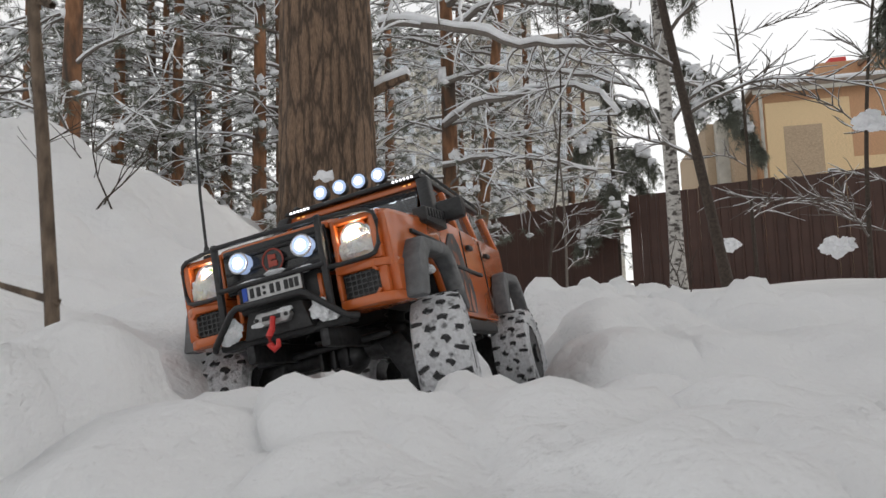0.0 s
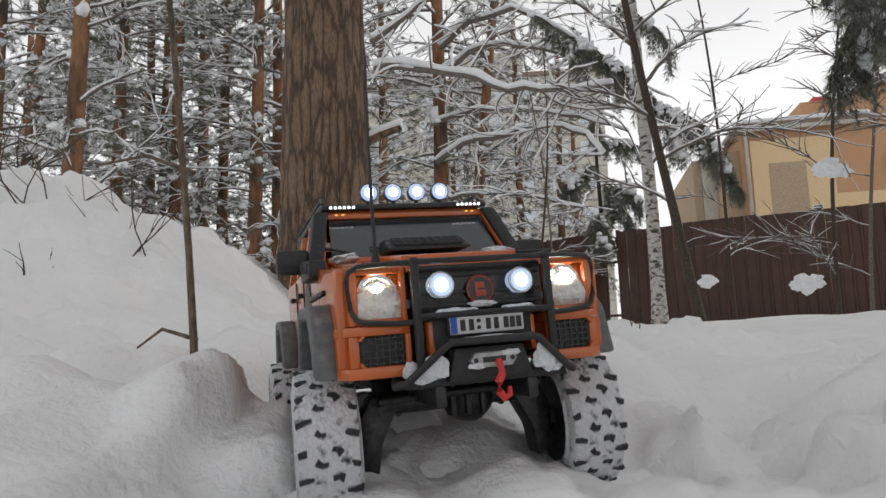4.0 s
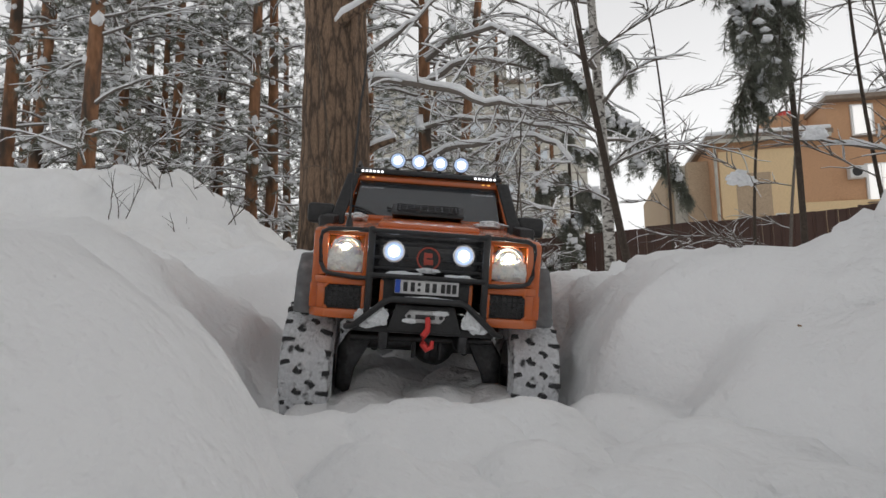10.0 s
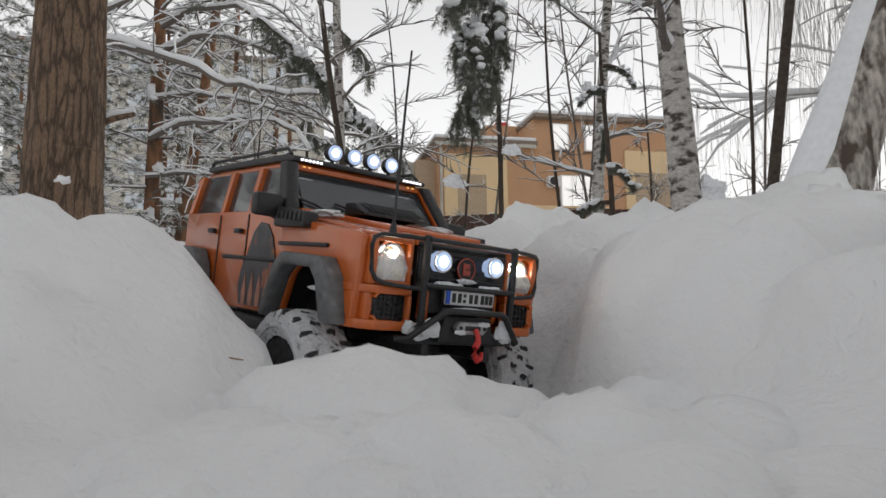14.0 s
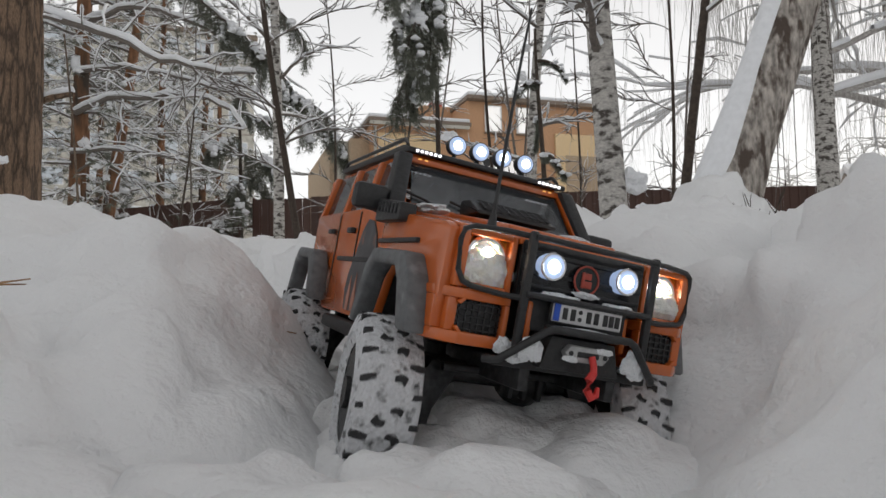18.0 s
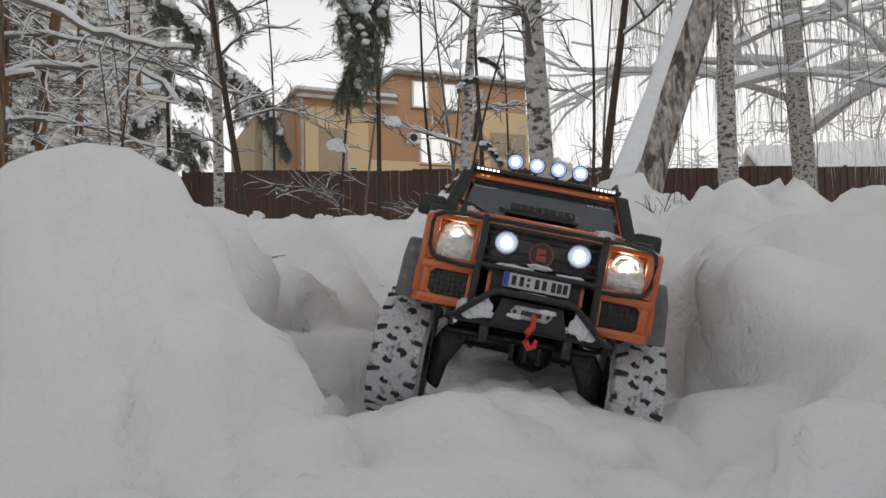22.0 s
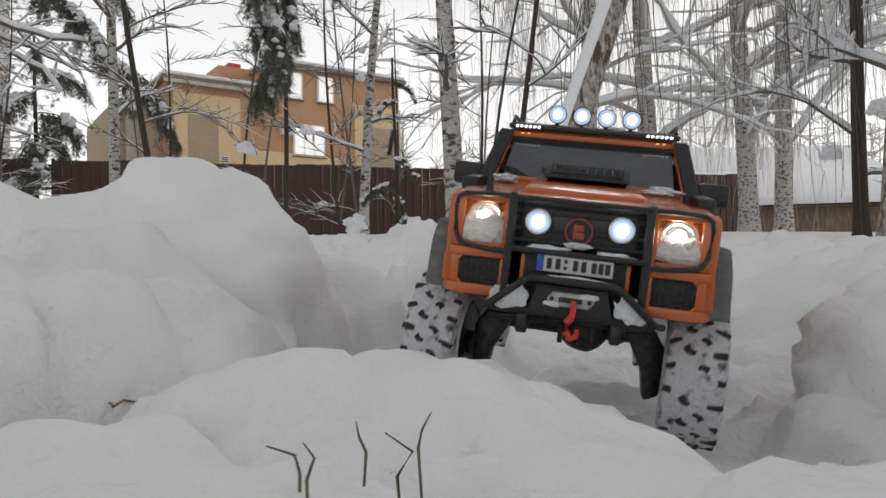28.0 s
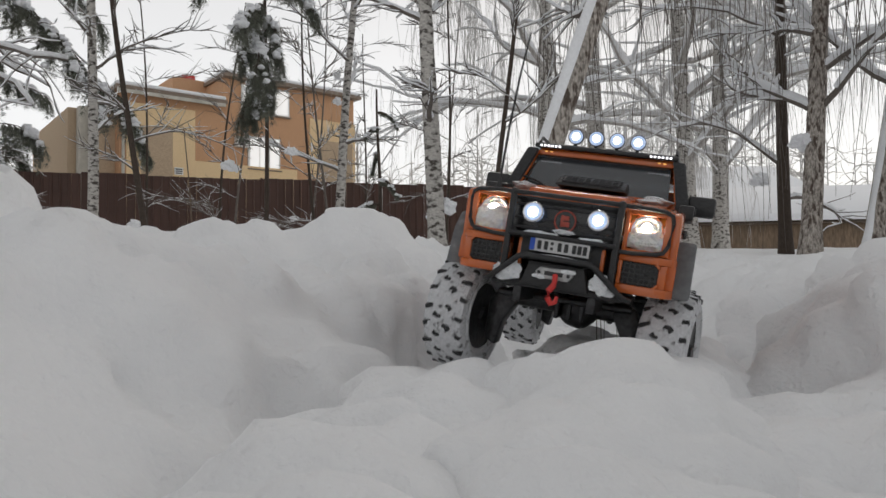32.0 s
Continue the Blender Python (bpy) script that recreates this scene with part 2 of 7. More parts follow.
def bark_plates(name, plate, crack, scale, tall):
    """Long bark plates parted by dark cracks."""
    m = bpy.data.materials.new(name)
    m.use_nodes = True
    n, l = m.node_tree.nodes, m.node_tree.links
    b = n["Principled BSDF"]
    co, mp = n.new("ShaderNodeTexCoord"), n.new("ShaderNodeMapping")
    mp.inputs["Scale"].default_value = (scale, scale, scale * tall)
    l.new(co.outputs["Object"], mp.inputs["Vector"])
    wob = n.new("ShaderNodeTexNoise")
    wob.inputs["Scale"].default_value, wob.inputs["Detail"].default_value = 1.6, 4
    l.new(mp.outputs["Vector"], wob.inputs["Vector"])
    mixv = n.new("ShaderNodeMix")
    mixv.data_type = "VECTOR"
    mixv.inputs["Factor"].default_value = 0.55
    l.new(mp.outputs["Vector"], mixv.inputs[4])
    l.new(wob.outputs["Color"], mixv.inputs[5])
    vo = n.new("ShaderNodeTexVoronoi")
    vo.feature = "DISTANCE_TO_EDGE"
    vo.inputs["Scale"].default_value = 1.0
    l.new(mixv.outputs[1], vo.inputs["Vector"])
    cr = n.new("ShaderNodeValToRGB")
    cr.color_ramp.elements[0].position, cr.color_ramp.elements[0].color = 0.02, (*crack, 1)
    cr.color_ramp.elements[1].position, cr.color_ramp.elements[1].color = 0.17, (*plate, 1)
    l.new(vo.outputs["Distance"], cr.inputs["Fac"])
    fine = n.new("ShaderNodeTexNoise")
    fine.inputs["Scale"].default_value, fine.inputs["Detail"].default_value = 5.0, 7
    l.new(mp.outputs["Vector"], fine.inputs["Vector"])
    hs = n.new("ShaderNodeHueSaturation")
    mr = n.new("ShaderNodeMapRange")
    mr.inputs["From Min"].default_value, mr.inputs["From Max"].default_value = 0.3, 0.7
    mr.inputs["To Min"].default_value, mr.inputs["To Max"].default_value = 0.6, 1.35
    l.new(fine.outputs["Fac"], mr.inputs["Value"])
    l.new(mr.outputs["Result"], hs.inputs["Value"])
    l.new(cr.outputs["Color"], hs.inputs["Color"])
    l.new(hs.outputs["Color"], b.inputs["Base Color"])
    b.inputs["Roughness"].default_value = 0.95
    add = n.new("ShaderNodeMath")
    add.operation = "MULTIPLY_ADD"
    l.new(fine.outputs["Fac"], add.inputs[0])
    add.inputs[1].default_value = 0.35
    l.new(cr.outputs["Color"], add.inputs[2])
    bp = n.new("ShaderNodeBump")
    bp.inputs["Strength"].default_value, bp.inputs["Distance"].default_value = 0.9, 0.05
    l.new(add.outputs["Value"], bp.inputs["Height"])
    l.new(bp.outputs["Normal"], b.inputs["Normal"])
    return m


PINE_BARK = bark_plates("furrowed_pine_bark", (0.25, 0.165, 0.11), (0.095, 0.066, 0.047), 44.0, 0.16)
BIRCH_OLD = mat("cracked_birch_bark", (0.38, 0.345, 0.31), 0.95, scale=70, vary=0.5, bump=1.0, bump_scale=48, second=(0.09, 0.068, 0.055), second_scale=34,
                second_at=(0.49, 0.61), stretch=(1, 1, 0.4))
PINE_BARK_RED = mat("pine_bark_red", (0.23, 0.115, 0.06), 0.95, scale=12, vary=0.4, bump=0.8, second=(0.06, 0.045, 0.035),
                    second_scale=5, second_at=(0.45, 0.65), stretch=(1, 1, 0.3), obj=0.25)
BIRCH_BARK = mat("birch_bark", (0.5, 0.48, 0.45), 0.85, scale=45, vary=0.25, bump=0.7, second=(0.07, 0.06, 0.052), second_scale=15,
                 second_at=(0.5, 0.62), stretch=(1, 1, 1.8))
TWIG = mat("dark_twig", (0.06, 0.045, 0.035), 0.9, scale=60, vary=0.3, bump=0.3)
SAPLING_BARK = mat("sapling_bark", (0.17, 0.125, 0.09), 0.9, scale=260, vary=0.4, bump=0.5, second=(0.08, 0.06, 0.045), second_scale=90, stretch=(1, 1, 0.3))
TWIG_GREY = mat("grey_twig", (0.15, 0.13, 0.115), 0.9, scale=60, vary=0.3, bump=0.3)
BOUGH_GREY = mat("bough_grey", (0.40, 0.38, 0.36), 0.9, scale=40, vary=0.35, bump=0.4)
TWIG_RIME = mat("rime_twig", (0.56, 0.545, 0.53), 0.9, scale=60, vary=0.25, bump=0.3)
NEEDLE = mat("pine_needle", (0.15, 0.158, 0.125), 0.7, scale=30, vary=0.3, bump=0, island=0.35)
FENCE = mat("brown_sheet", (0.075, 0.036, 0.026), 0.55, scale=3, vary=0.15, bump=0.05, obj=0.12)
BRICK_O = mat("orange_brick", (0.56, 0.33, 0.19), 0.9, scale=18, vary=0.2, bump=0.3, stretch=(1, 1, 3.5))
BRICK_Y = mat("yellow_brick", (0.78, 0.59, 0.35), 0.9, scale=18, vary=0.15, bump=0.3, stretch=(1, 1, 3.5))
BRICK_T = mat("tan_brick", (0.47, 0.36, 0.25), 0.9, scale=18, vary=0.2, bump=0.3, stretch=(1, 1, 3.5))
ROOF_METAL = mat("roof_edge", (0.22, 0.17, 0.13), 0.5, scale=10, vary=0.15, bump=0.05)
PANEL = mat("pale_panel", (0.55, 0.53, 0.47), 0.85, scale=4, vary=0.12, bump=0.1, second=(0.42, 0.4, 0.35), second_scale=2)
GREY_WALL = mat("grey_wall", (0.4, 0.36, 0.32), 0.85, scale=4, vary=0.12, bump=0.1)
WHITE_PAINT = mat("white_paint", (0.75, 0.75, 0.74), 0.5, scale=20, vary=0.05, bump=0.05)
RED_TIN = mat("red_cap", (0.6, 0.06, 0.05), 0.5, scale=20, vary=0.1, bump=0.05)
WOOD = mat("weathered_wood", (0.22, 0.16, 0.11), 0.85, scale=25, vary=0.3, bump=0.4, stretch=(1, 1, 0.2))
GRASS_DRY = mat("dry_needle", (0.3, 0.17, 0.08), 0.8, scale=80, vary=0.3, bump=0.1)
GRASS_STEM = mat("dry_stem", (0.12, 0.11, 0.06), 0.8, scale=80, vary=0.4, bump=0.1)


def glass(name, tint, rough=0.04, see=0.5, ior=2.2):
    m = bpy.data.materials.new(name)
    m.use_nodes = True
    n, l = m.node_tree.nodes, m.node_tree.links
    b = n["Principled BSDF"]
    b.inputs["Base Color"].default_value = (*tint, 1)
    b.inputs["Roughness"].default_value = rough
    b.inputs["IOR"].default_value = ior
    tr = n.new("ShaderNodeBsdfTransparent")
    tr.inputs["Color"].default_value = (0.8, 0.84, 0.86, 1)
    mx = n.new("ShaderNodeMixShader")
    mx.inputs["Fac"].default_value = see
    l.new(b.outputs["BSDF"], mx.inputs[1])
    l.new(tr.outputs["BSDF"], mx.inputs[2])
    l.new(mx.outputs["Shader"], n["Material Output"].inputs["Surface"])
    return m


CAR_GLASS = glass("tinted_glass", (0.05, 0.055, 0.06), 0.05, 0.24, 2.1)
LENS = glass("lamp_lens", (0.9, 0.9, 0.92), 0.05, 0.75)
PANE = mat("window_pane", (0.55, 0.6, 0.65), 0.06, scale=3, vary=0.05, bump=0, coat=1.0)
# sun mirrored in the house windows, put in as pale colour and emission
PANE_SUN = mat("sun_glare_pane", (0.9, 0.9, 0.9), 0.08, scale=3, vary=0.03, bump=0, coat=1.0, emit=((1.0, 0.97, 0.92), 0.45))


# ---------------------------------------------------------------- mesh helpers
def smooth_mesh(me, angle=40):
    for p in me.polygons:
        p.use_smooth = True
    me.set_sharp_from_angle(angle=radians(angle))


def part(name, bm, material, parent=None, label="", smooth=True):
    """Links a bmesh as one mesh object, under a thing if given."""
    me = bpy.data.meshes.new(name)
    bm.normal_update()
    bm.to_mesh(me)
    bm.free()
    me.materials.append(material)
    if smooth:
        smooth_mesh(me)
    ob = new(name, me)
    if parent:
        ob.parent = parent
    return tagged(ob, label)


def part_py(name, verts, faces, material, parent=None, label="", smooth=True):
    me = bpy.data.meshes.new(name)
    me.from_pydata(verts, [], faces)
    me.update()
    me.materials.append(material)
    if smooth:
        for p in me.polygons:
            p.use_smooth = True
    ob = new(name, me)
    if parent:
        ob.parent = parent
    return tagged(ob, label)


def thing(name, m, label, category, group="", kind=""):
    ob = new(name)
    ob.empty_display_size = 0.1
    ob.matrix_world = m
    return tagged(ob, label, category, group, kind)


def add_box(bm, cx, cy, cz, sx, sy, sz, bevel=0.0, rot=None, seg=2):
    made = bmesh.ops.create_cube(bm, size=1.0)["verts"]
    bmesh.ops.scale(bm, vec=(sx, sy, sz), verts=made)
    if bevel:
        edges = list({e for v in made for e in v.link_edges})
        out = bmesh.ops.bevel(bm, geom=edges, offset=bevel, segments=seg, affect="EDGES", profile=0.5)
        made = list({v for f in out["faces"] for v in f.verts} | {v for v in made if v.is_valid})
    if rot:
        bmesh.ops.rotate(bm, cent=(0, 0, 0), matrix=Euler([radians(a) for a in rot]).to_matrix(), verts=made)
    bmesh.ops.translate(bm, vec=(cx, cy, cz), verts=made)
    return made


def add_cyl(bm, p, q, r, r2=None, seg=16, cap=True):
    """A cylinder or cone from p to q."""
    p, q = Vector(p), Vector(q)
    d = q - p
    made = bmesh.ops.create_cone(bm, cap_ends=cap, segments=seg, radius1=r, radius2=r if r2 is None else r2, depth=d.length)["verts"]
    bmesh.ops.transform(bm, matrix=Matrix.Translation((p + q) / 2) @ d.to_track_quat("Z", "Y").to_matrix().to_4x4(), verts=made)
    return made


def add_prism(bm, pts, axis, a, b, bevel=0.0):
    """A polygon in the plane across axis (x: pts are y,z; y: x,z; z: x,y), drawn out from a to b."""
    def place(u, v, w):
        return {"x": (w, u, v), "y": (u, w, v), "z": (u, v, w)}[axis]
    lo = [bm.verts.new(place(u, v, a)) for u, v in pts]
    hi = [bm.verts.new(place(u, v, b)) for u, v in pts]
    n = len(pts)
    faces = [bm.faces.new(lo), bm.faces.new(hi[::-1])]
    faces += [bm.faces.new((lo[i], hi[i], hi[(i + 1) % n], lo[(i + 1) % n])) for i in range(n)]
    bmesh.ops.recalc_face_normals(bm, faces=faces)
    if bevel:
        edges = list({e for f in faces for e in f.edges})
        bmesh.ops.bevel(bm, geom=edges, offset=bevel, segments=2, affect="EDGES", profile=0.5)


def add_tube(bm, pts, r, seg=8):
    """A bent rod of round section through pts."""
    pts = [Vector(p) for p in pts]
    rings = []
    for i, p in enumerate(pts):
        t = (pts[min(i + 1, len(pts) - 1)] - pts[max(i - 1, 0)]).normalized()
        q = t.to_track_quat("Z", "Y")
        rad = r[i] if isinstance(r, (list, tuple)) else r
        rings.append([bm.verts.new(p + q @ Vector((rad * math.cos(a), rad * math.sin(a), 0)))
                      for a in [math.tau * k / seg for k in range(seg)]])
    for a, b in zip(rings, rings[1:]):
        for k in range(seg):
            bm.faces.new((a[k], a[(k + 1) % seg], b[(k + 1) % seg], b[k]))
    bm.faces.new(rings[0][::-1]), bm.faces.new(rings[-1])


class Tubes:
    """Collects many thin tubes into one vertex list."""

    def __init__(self):
        self.v, self.f = [], []

    def add(self, pts, radii, seg=4, squash=1.0, lift=0.0):
        base = len(self.v)
        n = len(pts)
        for i in range(n):
            a, b = pts[max(i - 1, 0)], pts[min(i + 1, n - 1)]
            t = Vector(b) - Vector(a)
            if t.length < 1e-9:
                t = Vector((0, 0, 1))
            t.normalize()
            side = t.cross(Vector((0, 0, 1)))
            if side.length < 0.05:
                side = Vector((1, 0, 0))
            side.normalize()
            up = side.cross(t)
            c = Vector(pts[i]) + Vector((0, 0, lift * radii[i]))
            for k in range(seg):
                g = math.tau * (k + 0.5) / seg
                self.v.append(tuple(c + side * (radii[i] * math.cos(g)) + up * (radii[i] * squash * math.sin(g))))
        for i in range(n - 1):
            for k in range(seg):
                p, q = base + i * seg + k, base + i * seg + (k + 1) % seg
                self.f.append((p, q, q + seg, p + seg))
        self.f.append(tuple(base + (n - 1) * seg + k for k in range(seg)))


# ---------------------------------------------------------------- the snow ground
# line of the trench: x, y, height of the trodden floor
LINE = [(-0.03, 2.60, 0.74), (-0.02, 1.40, 0.68), (-0.03, 0.80, 0.665), (0.00, 0.45, 0.69), (0.04, 0.20, 0.64), (0.02, 0.00, 0.585), (-0.02, -0.20, 0.525),
        (-0.02, -0.45, 0.50), (0.00, -0.70, 0.45), (0.06, -0.90, 0.42), (0.10, -1.08, 0.395), (0.07, -1.32, 0.38), (-0.03, -1.45, 0.36), (-0.15, -1.57, 0.35),
        (-0.30, -1.74, 0.355), (-0.50, -1.93, 0.36), (-0.80, -2.06, 0.40), (-1.10, -2.20, 0.415), (-1.40, -2.31, 0.45), (-2.00, -2.65, 0.47), (-3.00, -3.10, 0.50)]
# banks beside it, station by station: half width, heights at 0.22, 0.45 and 0.9 m from the line
BANK_L = [(0.17, 0.84, 0.83, 0.85), (0.14, 0.82, 0.81, 0.82), (0.12, 0.80, 0.76, 0.79), (0.085, 0.79, 0.74, 0.77), (0.085, 0.765, 0.71, 0.745), (0.13, 0.71, 0.70, 0.74),
          (0.13, 0.69, 0.69, 0.72), (0.13, 0.66, 0.655, 0.67), (0.125, 0.605, 0.595, 0.61), (0.105, 0.59, 0.575, 0.59), (0.105, 0.58, 0.565, 0.58), (0.14, 0.52, 0.54, 0.56),
          (0.14, 0.495, 0.515, 0.55), (0.14, 0.475, 0.51, 0.545), (0.15, 0.465, 0.505, 0.545), (0.15, 0.465, 0.515, 0.56), (0.16, 0.485, 0.545, 0.59), (0.18, 0.52, 0.57, 0.61),
          (0.20, 0.545, 0.58, 0.62), (0.24, 0.55, 0.585, 0.62), (0.28, 0.57, 0.60, 0.63)]
BANK_R = [(0.17, 0.8, 0.81, 0.81), (0.15, 0.8, 0.77, 0.77), (0.14, 0.76, 0.73, 0.735), (0.14, 0.695, 0.695, 0.72), (0.14, 0.64, 0.68, 0.7), (0.14, 0.63, 0.66, 0.69),
          (0.14, 0.62, 0.65, 0.675), (0.14, 0.61, 0.64, 0.66), (0.14, 0.59, 0.635, 0.65), (0.14, 0.565, 0.62, 0.64), (0.14, 0.545, 0.61, 0.63), (0.14, 0.513, 0.565, 0.595),
          (0.14, 0.492, 0.54, 0.565), (0.14, 0.462, 0.515, 0.555), (0.14, 0.443, 0.505, 0.555), (0.17, 0.445, 0.52, 0.57), (0.18, 0.46, 0.54, 0.59), (0.19, 0.49, 0.58, 0.63),
          (0.2, 0.51, 0.58, 0.63), (0.24, 0.53, 0.58, 0.63), (0.28, 0.55, 0.58, 0.63)]
LUMPS = [(1.33, -0.55, 0.17, 0.15), (-0.535, -1.69, 0.105, 0.107), (-0.095, -1.0, 0.07, 0.02), (-1.02, -1.53, 0.28, 0.06), (-0.26, -0.25, 0.10, 0.02), (0.62, 1.45, 0.12, 0.06), (0.30, -0.30, 0.08, 0.03), (0.10, -1.60, 0.07, 0.05),
         (-0.30, -2.25, 0.10, 0.05), (-0.62, -2.45, 0.12, 0.05), (0.45, 0.35, 0.10, 0.03), (-0.95, -1.62, 0.15, 0.05), (-1.22, -1.50, 0.18, 0.042), (-0.84, -1.66, 0.10, 0.03), (0.44, -1.46, 0.15, 0.04), (0.68, -0.42, 0.18, 0.085)]


def smoothstep(e0, e1, x):
    t = np.clip((x - e0) / (e1 - e0), 0, 1)
    return t * t * (3 - 2 * t)


def value_noise(x, y, scale, seed):
    """Smooth lattice noise from -1 to 1 on arrays."""
    rng = np.random.RandomState(seed)
    tab = rng.rand(256, 256) * 2 - 1
    u, v = x * scale + 1000.0, y * scale + 1000.0
    i, j = np.floor(u).astype(int), np.floor(v).astype(int)
    a, b = u - i, v - j
    a, b = a * a * (3 - 2 * a), b * b * (3 - 2 * b)
    i, j, i1, j1 = i % 256, j % 256, (i + 1) % 256, (j + 1) % 256
    return (tab[i, j] * (1 - a) + tab[i1, j] * a) * (1 - b) + (tab[i, j1] * (1 - a) + tab[i1, j1] * a) * b


def open_snow(x, y):
    """The untouched snow away from the trench."""
    s = 0.55 * x + 0.84 * y
    h = 0.60 + 0.05 * smoothstep(-3.0, -1.0, s) + 0.16 * smoothstep(0.0, 4.0, s) + 0.04 * smoothstep(1.5, 5.0, s) + 0.06 * smoothstep(4.0, 13.0, s)
    h = h + 0.03 * value_noise(x, y, 0.9, 3) + 0.02 * value_noise(x, y, 2.3, 4)
    return h


def billow(x, y, scale, seed):
    """Rounded clods parted by creases: noise folded at zero, about level on the mean."""
    return 2.6 * np.minimum(np.sqrt(value_noise(x, y, scale, seed) ** 2 + 0.012), 0.6) - 0.8


def snow_height(x, y):
    x, y = np.asarray(x, float), np.asarray(y, float)
    best = np.full(x.shape, 1e9)
    side = np.zeros(x.shape)
    wsum = np.zeros(x.shape)
    got = [np.zeros(x.shape) for _ in range(9)]
    for k, (a, b) in enumerate(zip(LINE, LINE[1:])):
        dx, dy = b[0] - a[0], b[1] - a[1]
        t = np.clip(((x - a[0]) * dx + (y - a[1]) * dy) / (dx * dx + dy * dy), 0, 1)
        ox, oy = x - a[0] - t * dx, y - a[1] - t * dy
        d = np.hypot(ox, oy)
        near = d < best
        best = np.where(near, d, best)
        side = np.where(near, np.sign(dx * oy - dy * ox), side)
        w = 1.0 / (d * d + 0.0004) ** 2
        va = (a[2], *BANK_L[k], *BANK_R[k])
        vb = (b[2], *BANK_L[k + 1], *BANK_R[k + 1])
        for q in range(9):
            got[q] += w * (va[q] + (vb[q] - va[q]) * t)
        wsum += w
    got = [g / wsum for g in got]
    floor = got[0]
    # walking down the trench, the picture's left lies on the right hand
    is_left = side < 0
    half, h0, h1, h2 = (np.where(is_left, got[1 + q], got[5 + q]) for q in range(4))
    dd = best + 0.022 * value_noise(x, y, 6.0, 11) + 0.012 * value_noise(x, y, 14.0, 12)
    bank = np.where(dd < 0.45, h0 + (h1 - h0) * (dd - 0.22) / 0.23, h1 + (h2 - h1) * (dd - 0.45) / 0.45)
    bank = np.where(dd < 0.9, bank, h2 + (open_snow(x, y) - h2) * smoothstep(0.9, 2.2, dd))
    wall = smoothstep(half - 0.04, half + np.where(is_left, 0.13 + 0.06 * smoothstep(-0.85, -0.3, y), 0.12), dd)
    bottom = floor + 0.012 * value_noise(x, y, 11.0, 5)
    near = smoothstep(2.4, 0.3, best)
    bank = bank + near * (0.014 * billow(x, y, 4.0, 6) + 0.007 * billow(x, y, 10.0, 7) + 0.012 * value_noise(x, y, 2.2, 13))
    h = bottom + (bank - bottom) * wall
    for lx, ly, r, up in LUMPS:
        h = h + up * np.exp(-(np.hypot(x - lx, y - ly) / r) ** 3)
    # the rise under the pines
    rise = 0.24 * np.clip(-x - 0.3, 0, 1.6) * smoothstep(0.2, 0.9, y) + 0.30 * smoothstep(1.15, 1.65, y + 0.05 * value_noise(x, y, 3.0, 21)) * smoothstep(-0.4, -1.0, x)
    h = h + rise * smoothstep(6.5, 3.0, y)
    return h


def axis_steps(lo, hi, fine, far, grow):
    mid = list(np.arange(lo, hi + fine / 2, fine))
    out, step = [], fine
    x = hi
    while x < far:
        step *= grow
        x += step
        out.append(x)
    back, step, x = [], fine, lo
    while x > -far:
        step *= grow
        x -= step
        back.append(x)
    return np.array(back[::-1] + mid + out)


def noise_3d(x, y, z, scale, seed):
    """Smooth lattice noise from -1 to 1 in space."""
    tab = np.random.RandomState(seed).rand(64, 64, 64) * 2 - 1
    lo, fr = [], []
    for q in (x, y, z):
        u = q * scale + 640.0
        i = np.floor(u).astype(int)
        a = u - i
        lo.append(i), fr.append(a * a * (3 - 2 * a))
    out = 0.0
    for di in (0, 1):
        for dj in (0, 1):
            for dk in (0, 1):
                w = (fr[0] if di else 1 - fr[0]) * (fr[1] if dj else 1 - fr[1]) * (fr[2] if dk else 1 - fr[2])
                out = out + w * tab[(lo[0] + di) % 64, (lo[1] + dj) % 64, (lo[2] + dk) % 64]
    return out


def puffs(x, y, z, scale, seed):
    """Rounded swellings parted by creases, in space."""
    return 2.6 * np.minimum(np.sqrt(noise_3d(x, y, z, scale, seed) ** 2 + 0.012), 0.6) - 0.8


def trench_distance(x, y):
    best = np.full(x.shape, 1e9)
    for a, b in zip(LINE, LINE[1:]):
        dx, dy = b[0] - a[0], b[1] - a[1]
        t = np.clip(((x - a[0]) * dx + (y - a[1]) * dy) / (dx * dx + dy * dy), 0, 1)
        best = np.minimum(best, np.hypot(x - a[0] - t * dx, y - a[1] - t * dy))
    return best


